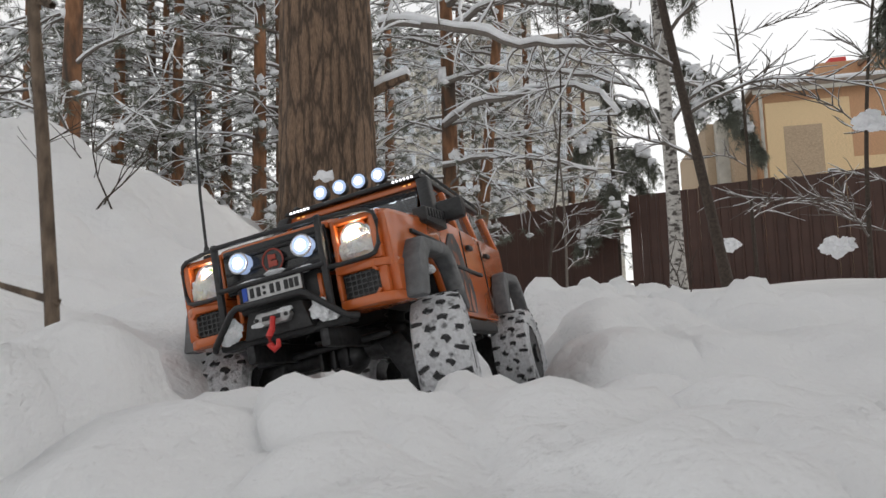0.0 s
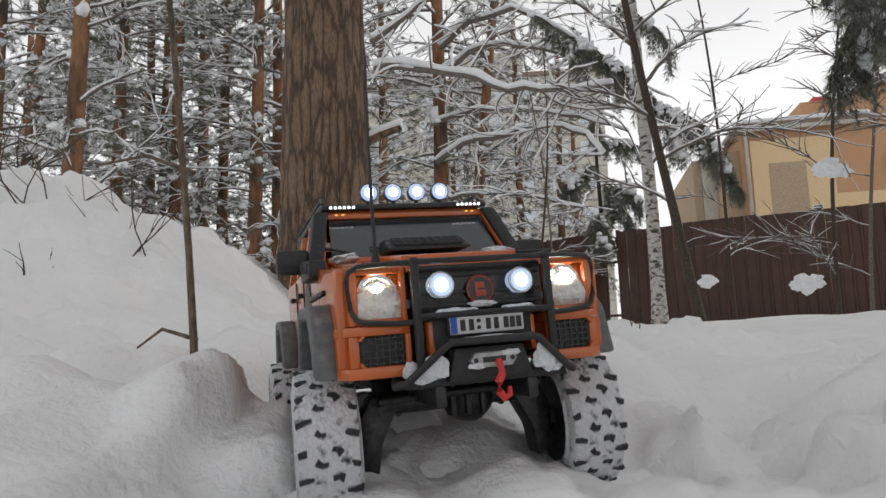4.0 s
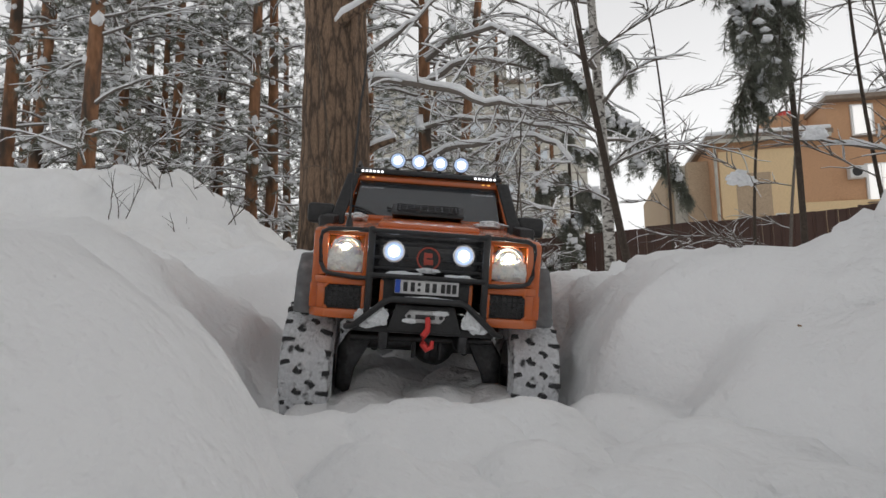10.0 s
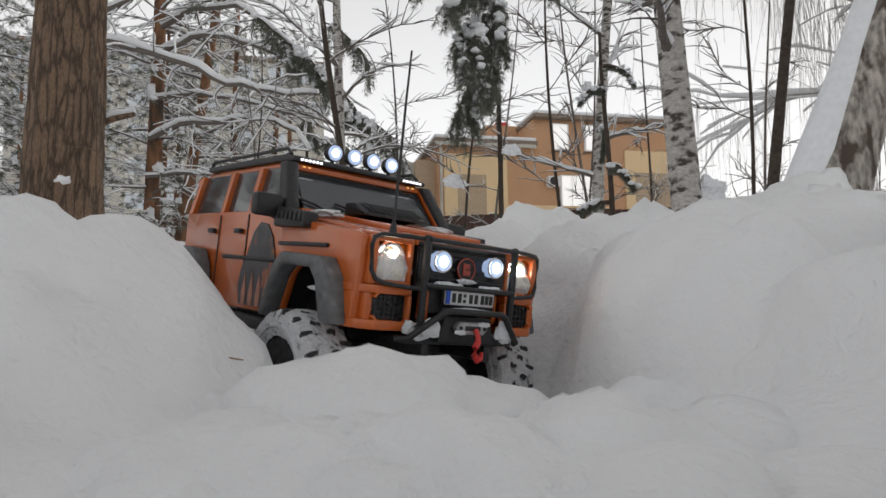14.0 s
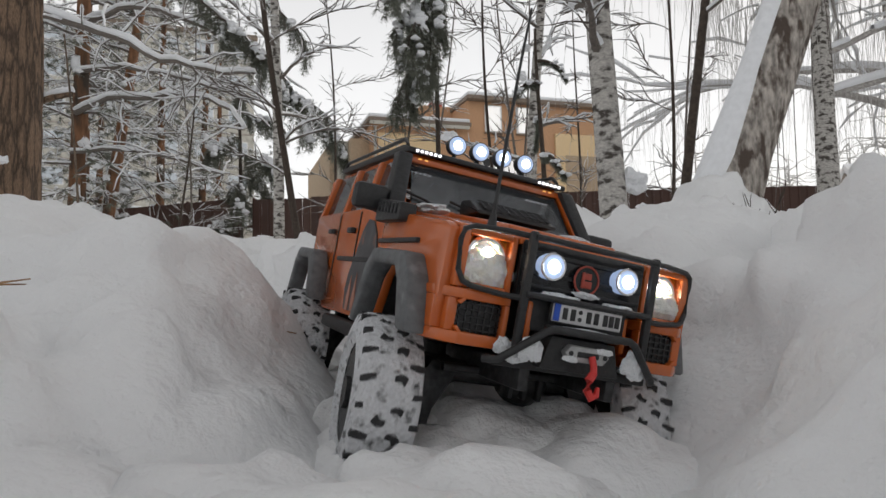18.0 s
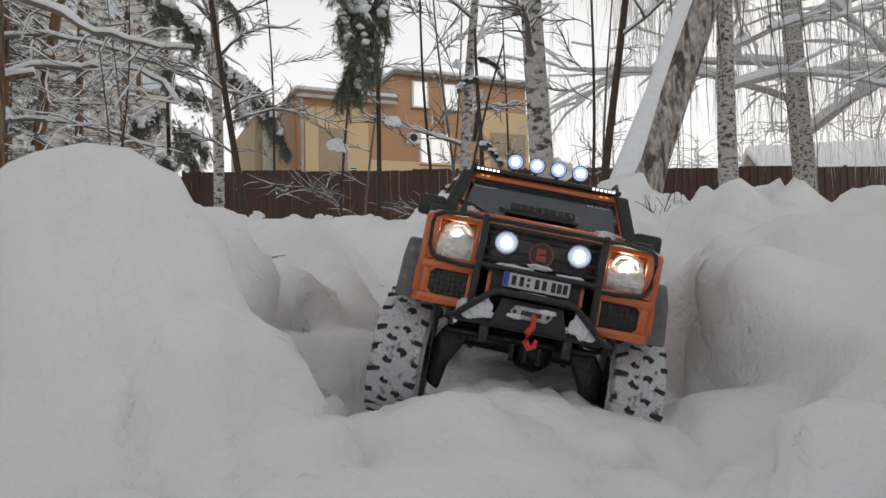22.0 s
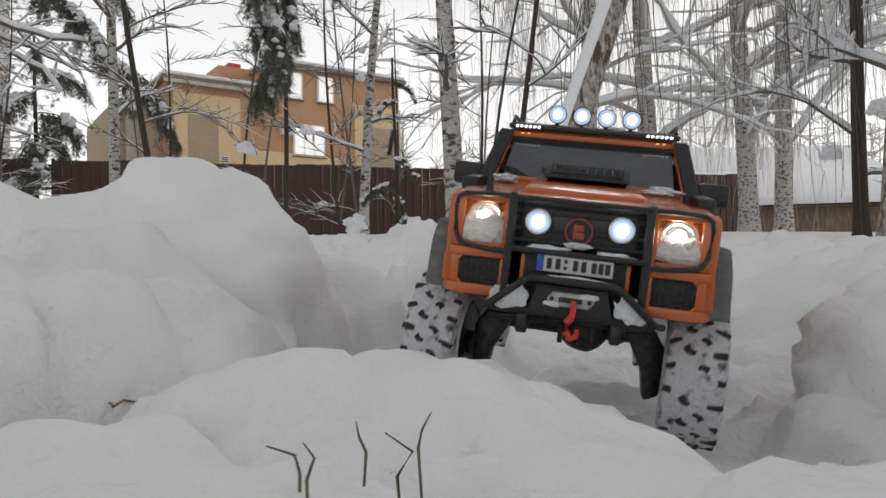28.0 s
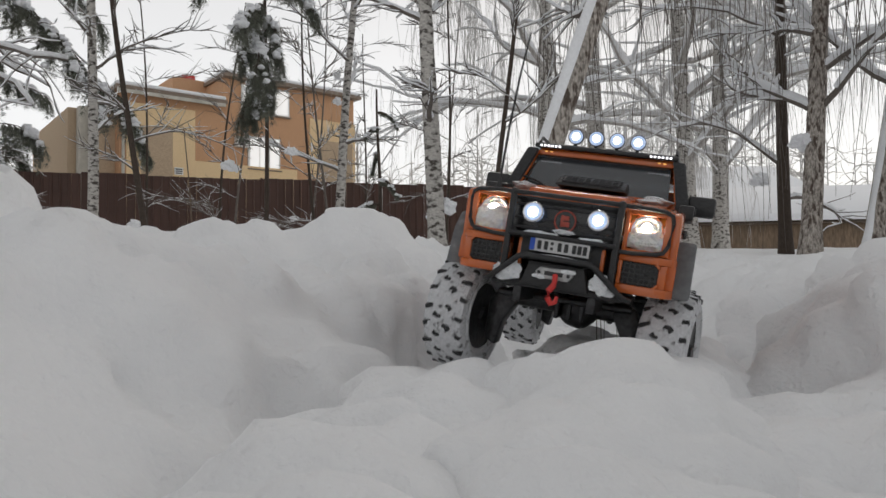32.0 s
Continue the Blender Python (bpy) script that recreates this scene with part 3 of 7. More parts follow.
def build_snow():
    xs = axis_steps(-2.9, 1.3, 0.0135, 900.0, 1.09)
    ys = axis_steps(-3.3, 1.7, 0.0135, 900.0, 1.09)
    gx, gy = np.meshgrid(xs, ys, indexing="ij")
    gz = snow_height(gx, gy)
    # loose snow swells out of the banks, whichever way they face
    sx, sy = np.gradient(gz, xs, axis=0), np.gradient(gz, ys, axis=1)
    size = np.sqrt(sx * sx + sy * sy + 1)
    away = trench_distance(gx, gy)
    near = smoothstep(2.6, 0.5, away) * (0.35 + 0.65 * smoothstep(0.05, 0.2, away))
    near = near * (1 - 0.5 * smoothstep(1.0, 3.0, np.hypot(sx, sy)))
    wx, wy, wz = (c + 0.03 * noise_3d(gx, gy, gz, 5.0, 30 + k) for k, c in enumerate((gx, gy, gz)))
    patch = 0.35 + 0.65 * smoothstep(-0.25, 0.45, noise_3d(gx, gy, gz, 2.6, 40))
    out = near * (0.036 * puffs(wx, wy, wz, 5.2, 31) + patch * (0.034 * puffs(wx, wy, wz, 10.0, 32) + 0.017 * puffs(wx, wy, wz, 21.0, 33) + 0.007 * puffs(wx, wy, wz, 47.0, 34)))
    gx, gy, gz = gx - out * sx / size, gy - out * sy / size, gz + out / size
    nx, ny = gx.shape
    co = np.stack([gx, gy, gz], -1).reshape(-1, 3)
    idx = np.arange(nx * ny).reshape(nx, ny)
    quads = np.stack([idx[:-1, :-1], idx[1:, :-1], idx[1:, 1:], idx[:-1, 1:]], -1).reshape(-1, 4)
    me = bpy.data.meshes.new("snow_ground")
    me.vertices.add(len(co))
    me.vertices.foreach_set("co", co.astype(np.float32).ravel())
    me.loops.add(quads.size)
    me.loops.foreach_set("vertex_index", quads.astype(np.int32).ravel())
    me.polygons.add(len(quads))
    me.polygons.foreach_set("loop_start", np.arange(0, quads.size, 4, dtype=np.int32))
    me.polygons.foreach_set("use_smooth", np.ones(len(quads), bool))
    me.update(calc_edges=True)
    me.validate()
    me.materials.append(SNOW)
    ob = new("ground", me)
    return tagged(ob, "deep soft white snow with a churned wheel trench", "snow", kind="structure")


def ground_z(x, y):
    return float(snow_height(np.array([x]), np.array([y]))[0])


build_snow()

# ---------------------------------------------------------------- fence
FN, FD = Vector((0.530, 0.848, 0)), Vector((0.848, -0.530, 0))


def slat_mesh(w, h, depth):
    """One ribbed steel sheet strip: flat with a raised rib along one edge."""
    bm = bmesh.new()
    add_prism(bm, [(-w / 2, 0), (w * 0.2, 0), (w * 0.27, -depth), (w * 0.45, -depth), (w * 0.5, 0), (w * 0.5, 0.004), (w * 0.46, 0.004),
                   (w * 0.43, -depth + 0.004), (w * 0.29, -depth + 0.004), (w * 0.22, 0.004), (-w / 2, 0.004)], "z", 0, h)
    me = bpy.data.meshes.new("slat")
    bm.normal_update(), bm.to_mesh(me), bm.free()
    me.materials.append(FENCE)
    return me


def fence_run(name, label, start, way, normal, length, top, bottom, rib=0.024, step=0.172):
    base = Vector((*start, 0))
    yaw = math.degrees(math.atan2(way.y, way.x))
    ob = thing(name, pose(base.x, base.y, bottom, 0, 0, yaw), label, "fence")
    me = slat_mesh(step, top - bottom, rib)
    n = int(length / step)
    for k in range(n):
        s = new("slat", me)
        s.parent = ob
        s.matrix_local = pose(step * (k + 0.5), 0, (0.03 if (k // 7) % 3 == 1 else 0) + 0.004 * math.sin(k * 3.1), 0, 0.15 * math.sin(k), 0)
    for k in range(int(length / 2.4) + 1):
        bm = bmesh.new()
        add_box(bm, k * 2.4, 0.05, (top - bottom) / 2 + 0.02, 0.06, 0.06, top - bottom + 0.04, 0.006)
        part("post", bm, FENCE, ob)
    for zz in (0.45, 1.45):
        bm = bmesh.new()
        add_box(bm, length / 2, 0.03, zz, length, 0.03, 0.05, 0.004)
        part("rail", bm, FENCE, ob)
    return ob


c0 = FN * 12.6 + FD * -3.75
fence_run("fence", "dark brown ribbed sheet-metal fence standing in deep snow", (c0.x, c0.y), FD, FN, 16.6, 2.71, 0.6)
side_way = Vector((0.62, -0.78, 0))
c1 = c0 - side_way * 9.0
fence_run("fence", "dark brown flat sheet-metal fence, running back between trees", (c1.x, c1.y), side_way, FN, 8.98, 2.76, 0.7, rib=0.008, step=0.36)


# ---------------------------------------------------------------- brick house
def brick_house():
    yaw = -12.0
    o = Vector((0.208, 0.978, 0)) * 25.3
    ob = thing("house", pose(o.x, o.y, 0.9, 0, 0, yaw), "two-storey orange and yellow brick house with snow on its flat roofs", "house")

    def box(name, mtl, u0, u1, v0, v1, z0, z1, label="", parent=None, bevel=0.01):
        bm = bmesh.new()
        add_box(bm, (u0 + u1) / 2, (v0 + v1) / 2, (z0 + z1) / 2 - 0.9, u1 - u0, v1 - v0, z1 - z0, bevel)
        return part(name, bm, mtl, parent or ob, label, smooth=False)

    box("wall", BRICK_O, 5.92, 10.0, 0.0, 9.0, 0.9, 7.75, "orange brick wing")
    box("wall", BRICK_O, 10.0, 16.45, 0.05, 10.0, 0.9, 8.95, "orange brick main block")
    box("wall", BRICK_O, 8.55, 10.2, 2.0, 5.0, 7.6, 9.2, "brick stair tower")
    box("panel", BRICK_Y, 6.15, 8.8, -0.06, 0.1, 0.9, 7.35, "yellow brick frame")
    box("panel", BRICK_T, 6.7, 7.9, -0.075, 0.1, 0.9, 6.5, "tan brick inset")
    box("panel", BRICK_Y, 8.8, 13.4, -0.05, 0.1, 0.9, 5.3, "yellow brick plinth")
    box("panel", BRICK_Y, 14.05, 16.47, -0.06, 0.1, 5.0, 7.75, "yellow brick band")
    box("panel", BRICK_T, 14.5, 16.3, -0.075, 0.1, 0.9, 6.8, "tan brick inset")
    for k, (u0, u1, mt) in enumerate([(4.45, 4.75, BRICK_T), (4.75, 5.15, PANEL), (5.15, 5.92, BRICK_T)]):
        box("side_wall", mt, u0, u1, 1.6 - 0.5 * k, 9.0, 0.9, 7.2)
    for u0, u1, v1, z in ((5.7, 10.05, 9.2, 7.75), (9.9, 16.65, 10.2, 8.95)):
        r = box("roof", ROOF_METAL, u0, u1, -0.35, v1, z, z + 0.16, "brown metal roof edge")
        box("roof_snow", SNOW_CAP, u0 + 0.03, u1 - 0.03, -0.3, v1, z + 0.164, z + 0.33, "thick snow", r, 0.06)
    box("gutter", PANEL, 5.72, 9.95, -0.42, -0.36, 7.6, 7.74)
    box("tower_cap", RED_TIN, 9.2, 9.75, 2.6, 3.2, 9.2, 9.55, "red chimney cap")
    # these panes glow for the reflected sun, no lamp behind them
    for u0, u1, z0, z1, mt in ((11.15, 12.53, 5.27, 6.55, PANE_SUN), (12.3, 12.98, 7.7, 8.75, PANE_SUN), (10.85, 11.5, 7.7, 8.75, PANE_SUN)):
        w = box("window", WHITE_PAINT, u0 - 0.06, u1 + 0.06, -0.03, 0.2, z0 - 0.06, z1 + 0.06, "white window, its glass glowing for reflected sun")
        n = 3 if u1 - u0 > 1 else 1
        for k in range(n):
            a, b = u0 + (u1 - u0) * k / n + 0.025, u0 + (u1 - u0) * (k + 1) / n - 0.025
            box("pane", mt, a, b, -0.045, 0.1, z0, z1, "", w, 0)
        box("sill", ROOF_METAL, u0 - 0.1, u1 + 0.1, -0.12, 0.05, z0 - 0.12, z0 - 0.07, "", w)
    ac = box("air_conditioner", WHITE_PAINT, 10.48, 11.0, -0.3, 0.02, 6.05, 6.5, "white outdoor air conditioner unit", None, 0.03)
    bm = bmesh.new()
    add_cyl(bm, (10.72, -0.3, 5.38), (10.72, -0.315, 5.38), 0.17, seg=20)
    part("fan_grille", bm, BLACK, ac)
    sg = box("sign_board", WHITE_PAINT, 7.95, 8.3, -0.12, -0.08, 4.66, 4.95, "small white sign with dark bars")
    for z in (4.72, 4.8, 4.88):
        box("bar", STEEL, 7.99, 8.26, -0.13, -0.118, z - 0.02, z + 0.02, "", sg, 0)
    dn = bmesh.new()
    add_tube(dn, [(6.02, -0.12, 6.7), (6.02, -0.12, 0.2)], 0.06)
    part("downpipe", dn, PANEL, ob)
    return ob


brick_house()


def apartment_block():
    ob = thing("apartment_building", pose(3.0, 62.0, 0.5, 0, 0, -8), "pale multi-storey panel apartment building behind the trees", "building")
    bm = bmesh.new()
    add_box(bm, 0, 6, 12, 26, 12, 24, 0.05)
    part("wall", bm, PANEL, ob)
    bm = bmesh.new()
    add_box(bm, 0, 6, 24.2, 26.6, 12.6, 0.4, 0.05)
    part("roof", bm, ROOF_METAL, ob)
    bm = bmesh.new()
    add_box(bm, 3.0, 6, 26.0, 6, 6, 3.6, 0.05)
    part("roof_house", bm, PANEL, ob)
    me_f, me_p = bpy.data.meshes.new("window"), bpy.data.meshes.new("pane")
    for me, mt, sx, sz, dy in ((me_f, WHITE_PAINT, 1.7, 1.5, 0.0), (me_p, PANE, 1.5, 1.3, -0.02)):
        b = bmesh.new()
        add_box(b, 0, dy, 0, sx, 0.16, sz, 0.01)
        b.to_mesh(me), b.free()
        me.materials.append(mt)
    for row in range(8):
        bm = bmesh.new()
        add_box(bm, 0, -0.03, 3 * row + 0.25, 26, 0.1, 0.12)
        part("storey_band", bm, GREY_WALL, ob)
        for k in range(9):
            w = new("window", me_f)
            w.parent = ob
            w.location = (-11.6 + 2.9 * k, 0, 3 * row + 1.8)
            p = new("pane", me_p)
            p.parent = w
    return ob


apartment_block()


def low_house(name, label, x, y, z, yaw, w, d, h, wall):
    ob = thing(name, pose(x, y, z, 0, 0, yaw), label, "house")
    bm = bmesh.new()
    add_box(bm, 0, 0, h / 2, w, d, h, 0.03)
    part("wall", bm, wall, ob)
    bm = bmesh.new()
    add_prism(bm, [(-d / 2 - 0.4, h), (0, h + d * 0.22), (d / 2 + 0.4, h)], "x", -w / 2 - 0.3, w / 2 + 0.3)
    roof = part("roof", bm, ROOF_METAL, ob, smooth=False)
    bm = bmesh.new()
    add_prism(bm, [(-d / 2 - 0.42, h + 0.05), (0, h + d * 0.22 + 0.05), (d / 2 + 0.42, h + 0.05), (d / 2 + 0.4, h + 0.3), (0, h + d * 0.22 + 0.35),
                   (-d / 2 - 0.4, h + 0.3)], "x", -w / 2 - 0.32, w / 2 + 0.32, 0.08)
    part("roof_snow", bm, SNOW_CAP, roof, "thick snow")
    for k in (-1, 1) if wall is not WOOD else ():
        bm = bmesh.new()
        add_box(bm, k * w * 0.25, -d / 2 - 0.02, h * 0.55, 1.1, 0.1, 1.2, 0.02)
        wd = part("window", bm, WHITE_PAINT, ob)
        bm = bmesh.new()
        add_box(bm, k * w * 0.25, -d / 2 - 0.06, h * 0.55, 0.95, 0.08, 1.05)
        part("pane", bm, PANE, wd)
    return ob


low_house("cottage", "yellow low house with a snow-covered roof behind the fence", 27.0, 8.5, 0.8, -50, 9, 6, 2.6, BRICK_Y)
low_house("shed", "brown wooden shed with a snow-covered roof beyond the birches", 24.0, 2.6, 0.3, -60, 10, 5, 1.7, WOOD)
low_house("shed", "pale low shed with a snowy roof between pines", -7.0, 34.0, 1.0, 12, 9, 5, 2.6, PANEL)


# ---------------------------------------------------------------- trees
def clump(bm, c, r, squash=(1, 1, 1), seed=0, sub=3, rough=0.35):
    """An uneven lump of snow."""
    made = bmesh.ops.create_icosphere(bm, subdivisions=sub, radius=1)["verts"]
    for v in made:
        n = v.co.normalized()
        k = 1 + rough * noise.noise(n * 1.6 + Vector((seed, 0, 0))) + rough * 0.5 * noise.noise(n * 4.5 + Vector((seed, 3, 0)))
        v.co = Vector((n.x * r * squash[0] * k + c[0], n.y * r * squash[1] * k + c[1], n.z * r * squash[2] * k + c[2]))


def trunk_part(name, pts, radii, material, parent, seg=14, rough=0.04, label=""):
    """A tapered round trunk with uneven bark through pts."""
    v, f = [], []
    for i, (p, r) in enumerate(zip(pts, radii)):
        for k in range(seg):
            a = math.tau * k / seg
            q = Vector(p) * 2.0 + Vector((math.cos(a), math.sin(a), 0)) * 3
            rr = r * (1 + rough * noise.noise(q * 1.7) + rough * 0.8 * noise.noise(q * 6))
            v.append((p[0] + rr * math.cos(a), p[1] + rr * math.sin(a), p[2]))
    for i in range(len(pts) - 1):
        for k in range(seg):
            a, b = i * seg + k, i * seg + (k + 1) % seg
            f.append((a, b, b + seg, a + seg))
    f.append(tuple((len(pts) - 1) * seg + k for k in range(seg)))
    return part_py(name, v, f, material, parent, label)


def wander(rng, p, d, n, step, droop, jitter):
    """A crooked line of n steps from p."""
    pts, d = [Vector(p)], Vector(d).normalized()
    for _ in range(n):
        d = (d + Vector((rng.uniform(-jitter, jitter), rng.uniform(-jitter, jitter), rng.uniform(-jitter, jitter) - droop))).normalized()
        pts.append(pts[-1] + d * step)
    return pts


def taper(n, r0, r1):
    return [r0 + (r1 - r0) * i / max(n - 1, 1) for i in range(n)]


def snow_on(rng, tubes, pts, radii, amount):
    """Snow lying along a branch, in broken lengths."""
    i = 0
    while i < len(pts) - 1:
        if rng.random() < 0.8:
            j = min(len(pts), i + rng.randint(2, 4))
            seg = pts[i:j]
            if len(seg) >= 2:
                rad = [radii[i + k] * 0.75 + amount * rng.uniform(0.5, 1.2) * (0.55 if k in (0, len(seg) - 1) else 1) for k in range(len(seg))]
                tubes.add(seg, rad, 5, 0.75, 0.8)
            i = j - 1
        else:
            i += 1


def tuft(rng, v, f, p, size, count, droop=0.3, width=0.026):
    """A spray of fine needle blades."""
    for _ in range(count):
        d = Vector((rng.uniform(-1, 1), rng.uniform(-1, 1), rng.uniform(-0.9, 0.7) - droop)).normalized()
        side = d.cross(Vector((rng.uniform(-1, 1), rng.uniform(-1, 1), rng.uniform(-1, 1)))).normalized() * size * width
        a, b = Vector(p), Vector(p) + d * size * rng.uniform(0.6, 1.1)
        n = len(v)
        v.extend([tuple(a - side), tuple(a + side), tuple(b)])
        f.append((n, n + 1, n + 2))


def blob(rng, v, f, c, r, squash=0.7):
    """A small uneven clump of snow."""
    n, rows, seg = len(v), 4, 7
    ph = rng.uniform(0, 9)
    for i in range(rows + 1):
        th = math.pi * i / rows
        for k in range(seg):
            a = math.tau * k / seg
            rr = r * (1 + 0.28 * math.sin(3 * a + ph + i) + 0.15 * math.sin(5 * th + ph))
            v.append((c[0] + rr * math.sin(th) * math.cos(a), c[1] + rr * math.sin(th) * math.sin(a), c[2] + rr * squash * math.cos(th)))
    for i in range(rows):
        for k in range(seg):
            a, b = n + i * seg + k, n + i * seg + (k + 1) % seg
            f.append((a, a + seg, b + seg, b))


def pine(x, y, r, h, seed, label, bark=None, branches=38, reach=1.6, lean=(0, 0), z0=None, first=1.3, needles=120, group="pines of the wood"):
    rng = random.Random(seed)
    base = (ground_z(x, y) if z0 is None else z0) - 0.15
    ob = thing("pine_tree", pose(x, y, base), label, "tree", group)
    n = 16
    pts = [(lean[0] * t + 0.04 * math.sin(3 * t + seed), lean[1] * t + 0.04 * math.cos(2.3 * t + seed), h * t) for t in [i / (n - 1) for i in range(n)]]
    trunk_part("trunk", pts, [r * (1.12 - 0.62 * i / (n - 1)) * (1.25 if i == 0 else 1) for i in range(n)], bark or PINE_BARK_RED, ob, 12)
    wood, snow = Tubes(), Tubes()
    nv, nf, sv, sf = [], [], [], []
    for _ in range(7):
        zz, aa = rng.uniform(0.3, h * 0.7), rng.uniform(math.pi, math.tau)
        blob(rng, sv, sf, (lean[0] * zz / h + r * 0.95 * math.cos(aa), lean[1] * zz / h + r * 0.95 * math.sin(aa), zz), rng.uniform(0.04, 0.09), 1.3)
    for b in range(branches):
        z = first + (h - first) * (b + rng.random()) / branches
        t = z / h
        a = rng.uniform(0, math.tau)
        ln = reach * rng.uniform(0.45, 1.1)
        d = (math.cos(a), math.sin(a), rng.uniform(-0.1, 0.5))
        p0 = (lean[0] * t, lean[1] * t, z)
        k = 7
        line = wander(rng, p0, d, k, ln / k, 0.06, 0.16)
        rad = taper(k + 1, 0.018 + 0.012 * ln / 2, 0.004)
        wood.add(line, rad, 4)
        snow_on(rng, snow, line, rad, 0.016)
        for i in range(2, k + 1):
            for s in range(2):
                d2 = (line[i] - line[i - 1]).normalized() + Vector((rng.uniform(-0.9, 0.9), rng.uniform(-0.9, 0.9), rng.uniform(-0.5, 0.4)))
                sub = wander(rng, line[i], d2, 3, ln * 0.11, 0.08, 0.25)
                rs = taper(4, 0.006, 0.002)
                wood.add(sub, rs, 3)
                snow_on(rng, snow, sub, rs, 0.011)
                if needles and rng.random() < needles / (branches * 12):
                    tuft(rng, nv, nf, sub[-1], 0.17, 26, 0.3, 0.04)
                    if rng.random() < 0.5:
                        blob(rng, sv, sf, sub[-1] + Vector((0, 0, 0.03)), rng.uniform(0.03, 0.08))
    tagged(part_py("branchwork", wood.v, wood.f, TWIG_GREY, ob), kind="stuff")
    n0 = len(snow.v)
    tagged(part_py("snow_load", snow.v + sv, snow.f + [tuple(i + n0 for i in q) for q in sf], SNOW_CAP, ob, "snow lying on the branches"), kind="stuff")
    if nv:
        tagged(part_py("needle_mass", nv, nf, NEEDLE, ob, smooth=False), kind="stuff")
    return ob


# the nearest pine, thick and furrowed
def big_pine():
    x, y, r = -0.53, 3.25, 0.2
    rng = random.Random(5)
    ob = thing("pine_tree", pose(x, y, ground_z(x, y) - 0.2), "thick old pine with deeply furrowed brown bark", "tree")
    n, seg, h = 90, 96, 5.2
    v, f = [], []
    for i in range(n):
        z = h * i / (n - 1)
        rr = r * (1.2 - 0.09 * min(z, 2.0) - 0.012 * z) if z < 2 else r * (1.02 - 0.03 * (z - 2))
        for k in range(seg):
            a = math.tau * k / seg
            w = a + 0.22 * noise.noise(Vector((math.cos(a) * 2, math.sin(a) * 2, z * 1.3)))
            q = Vector((math.cos(w) * 4.2, math.sin(w) * 4.2, z * 1.5))
            furrow = abs(noise.noise(q * 1.25)) * 1.0 + 0.5 * abs(noise.noise(q * 2.9))
            rad = rr * (0.965 + 0.075 * min(furrow * 2.2, 1.0) + 0.012 * noise.noise(q * 5))
            v.append((rad * math.cos(a) + 0.02 * math.sin(z), rad * math.sin(a), z))
    for i in range(n - 1):
        for k in range(seg):
            a, b = i * seg + k, i * seg + (k + 1) % seg
            f.append((a, b, b + seg, a + seg))
    part_py("trunk", v, f, PINE_BARK, ob)
    inv = ob.matrix_world.inverted()
    for pts, r0, up in (([(-0.5, 3.1, 2.60), (-0.42, 3.02, 2.65), (-0.3, 2.97, 2.70), (-0.22, 2.93, 2.74)], 0.035, 0.05),
                        ([(-0.40, 3.3, 1.80), (-0.24, 3.26, 1.87), (-0.12, 3.22, 1.90)], 0.028, 0.035)):
        w, s = Tubes(), Tubes()
        loc = [inv @ Vector(p) for p in pts]
        w.add(loc, taper(len(loc), r0, r0 * 0.6), 8)
        part_py("branch_stub", w.v, w.f, PINE_BARK, ob)
        s.add([p + Vector((0, 0, 0.012)) for p in loc], [up * q for q in (0.7, 1.0, 0.9, 0.6)][:len(loc)], 8, 0.6, 0.5)
        part_py("stub_snow", s.v, s.f, SNOW_CAP, ob, "snow on the stub")
    bm = bmesh.new()
    clump(bm, inv @ Vector((-0.50, 3.05, 1.40)), 0.045, (1.1, 0.9, 0.85), 5, 3, 0.3)
    part("snow_ball", bm, SNOW_CAP, ob, "snowball stuck to the bark")
    # crown, over the top of the picture and mirrored in the glass
    top = [(0.02 * math.sin(q), 0, q) for q in (5.15, 6.2, 7.4, 8.6, 9.8)]
    trunk_part("upper_trunk", top, [0.19, 0.17, 0.14, 0.1, 0.05], PINE_BARK_RED, ob, 14)
    wood, snow, nv, nf = Tubes(), Tubes(), [], []
    for k in range(34):
        a = math.tau * (k * 0.382 + 0.1 * rng.random())
        ln = rng.uniform(1.6, 3.6)
        line = wander(rng, (0, 0, rng.uniform(4.9, 9.6)), (math.cos(a), math.sin(a), rng.uniform(0.0, 0.5)), 9, ln / 9, 0.05, 0.16)
        rad = taper(10, 0.035, 0.006)
        wood.add(line, rad, 5)
        snow_on(rng, snow, line, rad, 0.025)
        for i in range(3, 10):
            for _ in range(2):
                sub = wander(rng, line[i], (rng.uniform(-1, 1), rng.uniform(-1, 1), rng.uniform(-0.4, 0.5)), 4, 0.13, 0.06, 0.25)
                rs = taper(5, 0.01, 0.003)
                wood.add(sub, rs, 3)
                snow_on(rng, snow, sub, rs, 0.014)
                tuft(rng, nv, nf, sub[-1], 0.2, 22, 0.2, 0.03)
    tagged(part_py("branchwork", wood.v, wood.f, TWIG_GREY, ob), kind="stuff")
    tagged(part_py("snow_load", snow.v, snow.f, SNOW_CAP, ob, "snow lying on the branches"), kind="stuff")
    tagged(part_py("needle_mass", nv, nf, NEEDLE, ob, smooth=False), kind="stuff")
    return ob


big_pine()

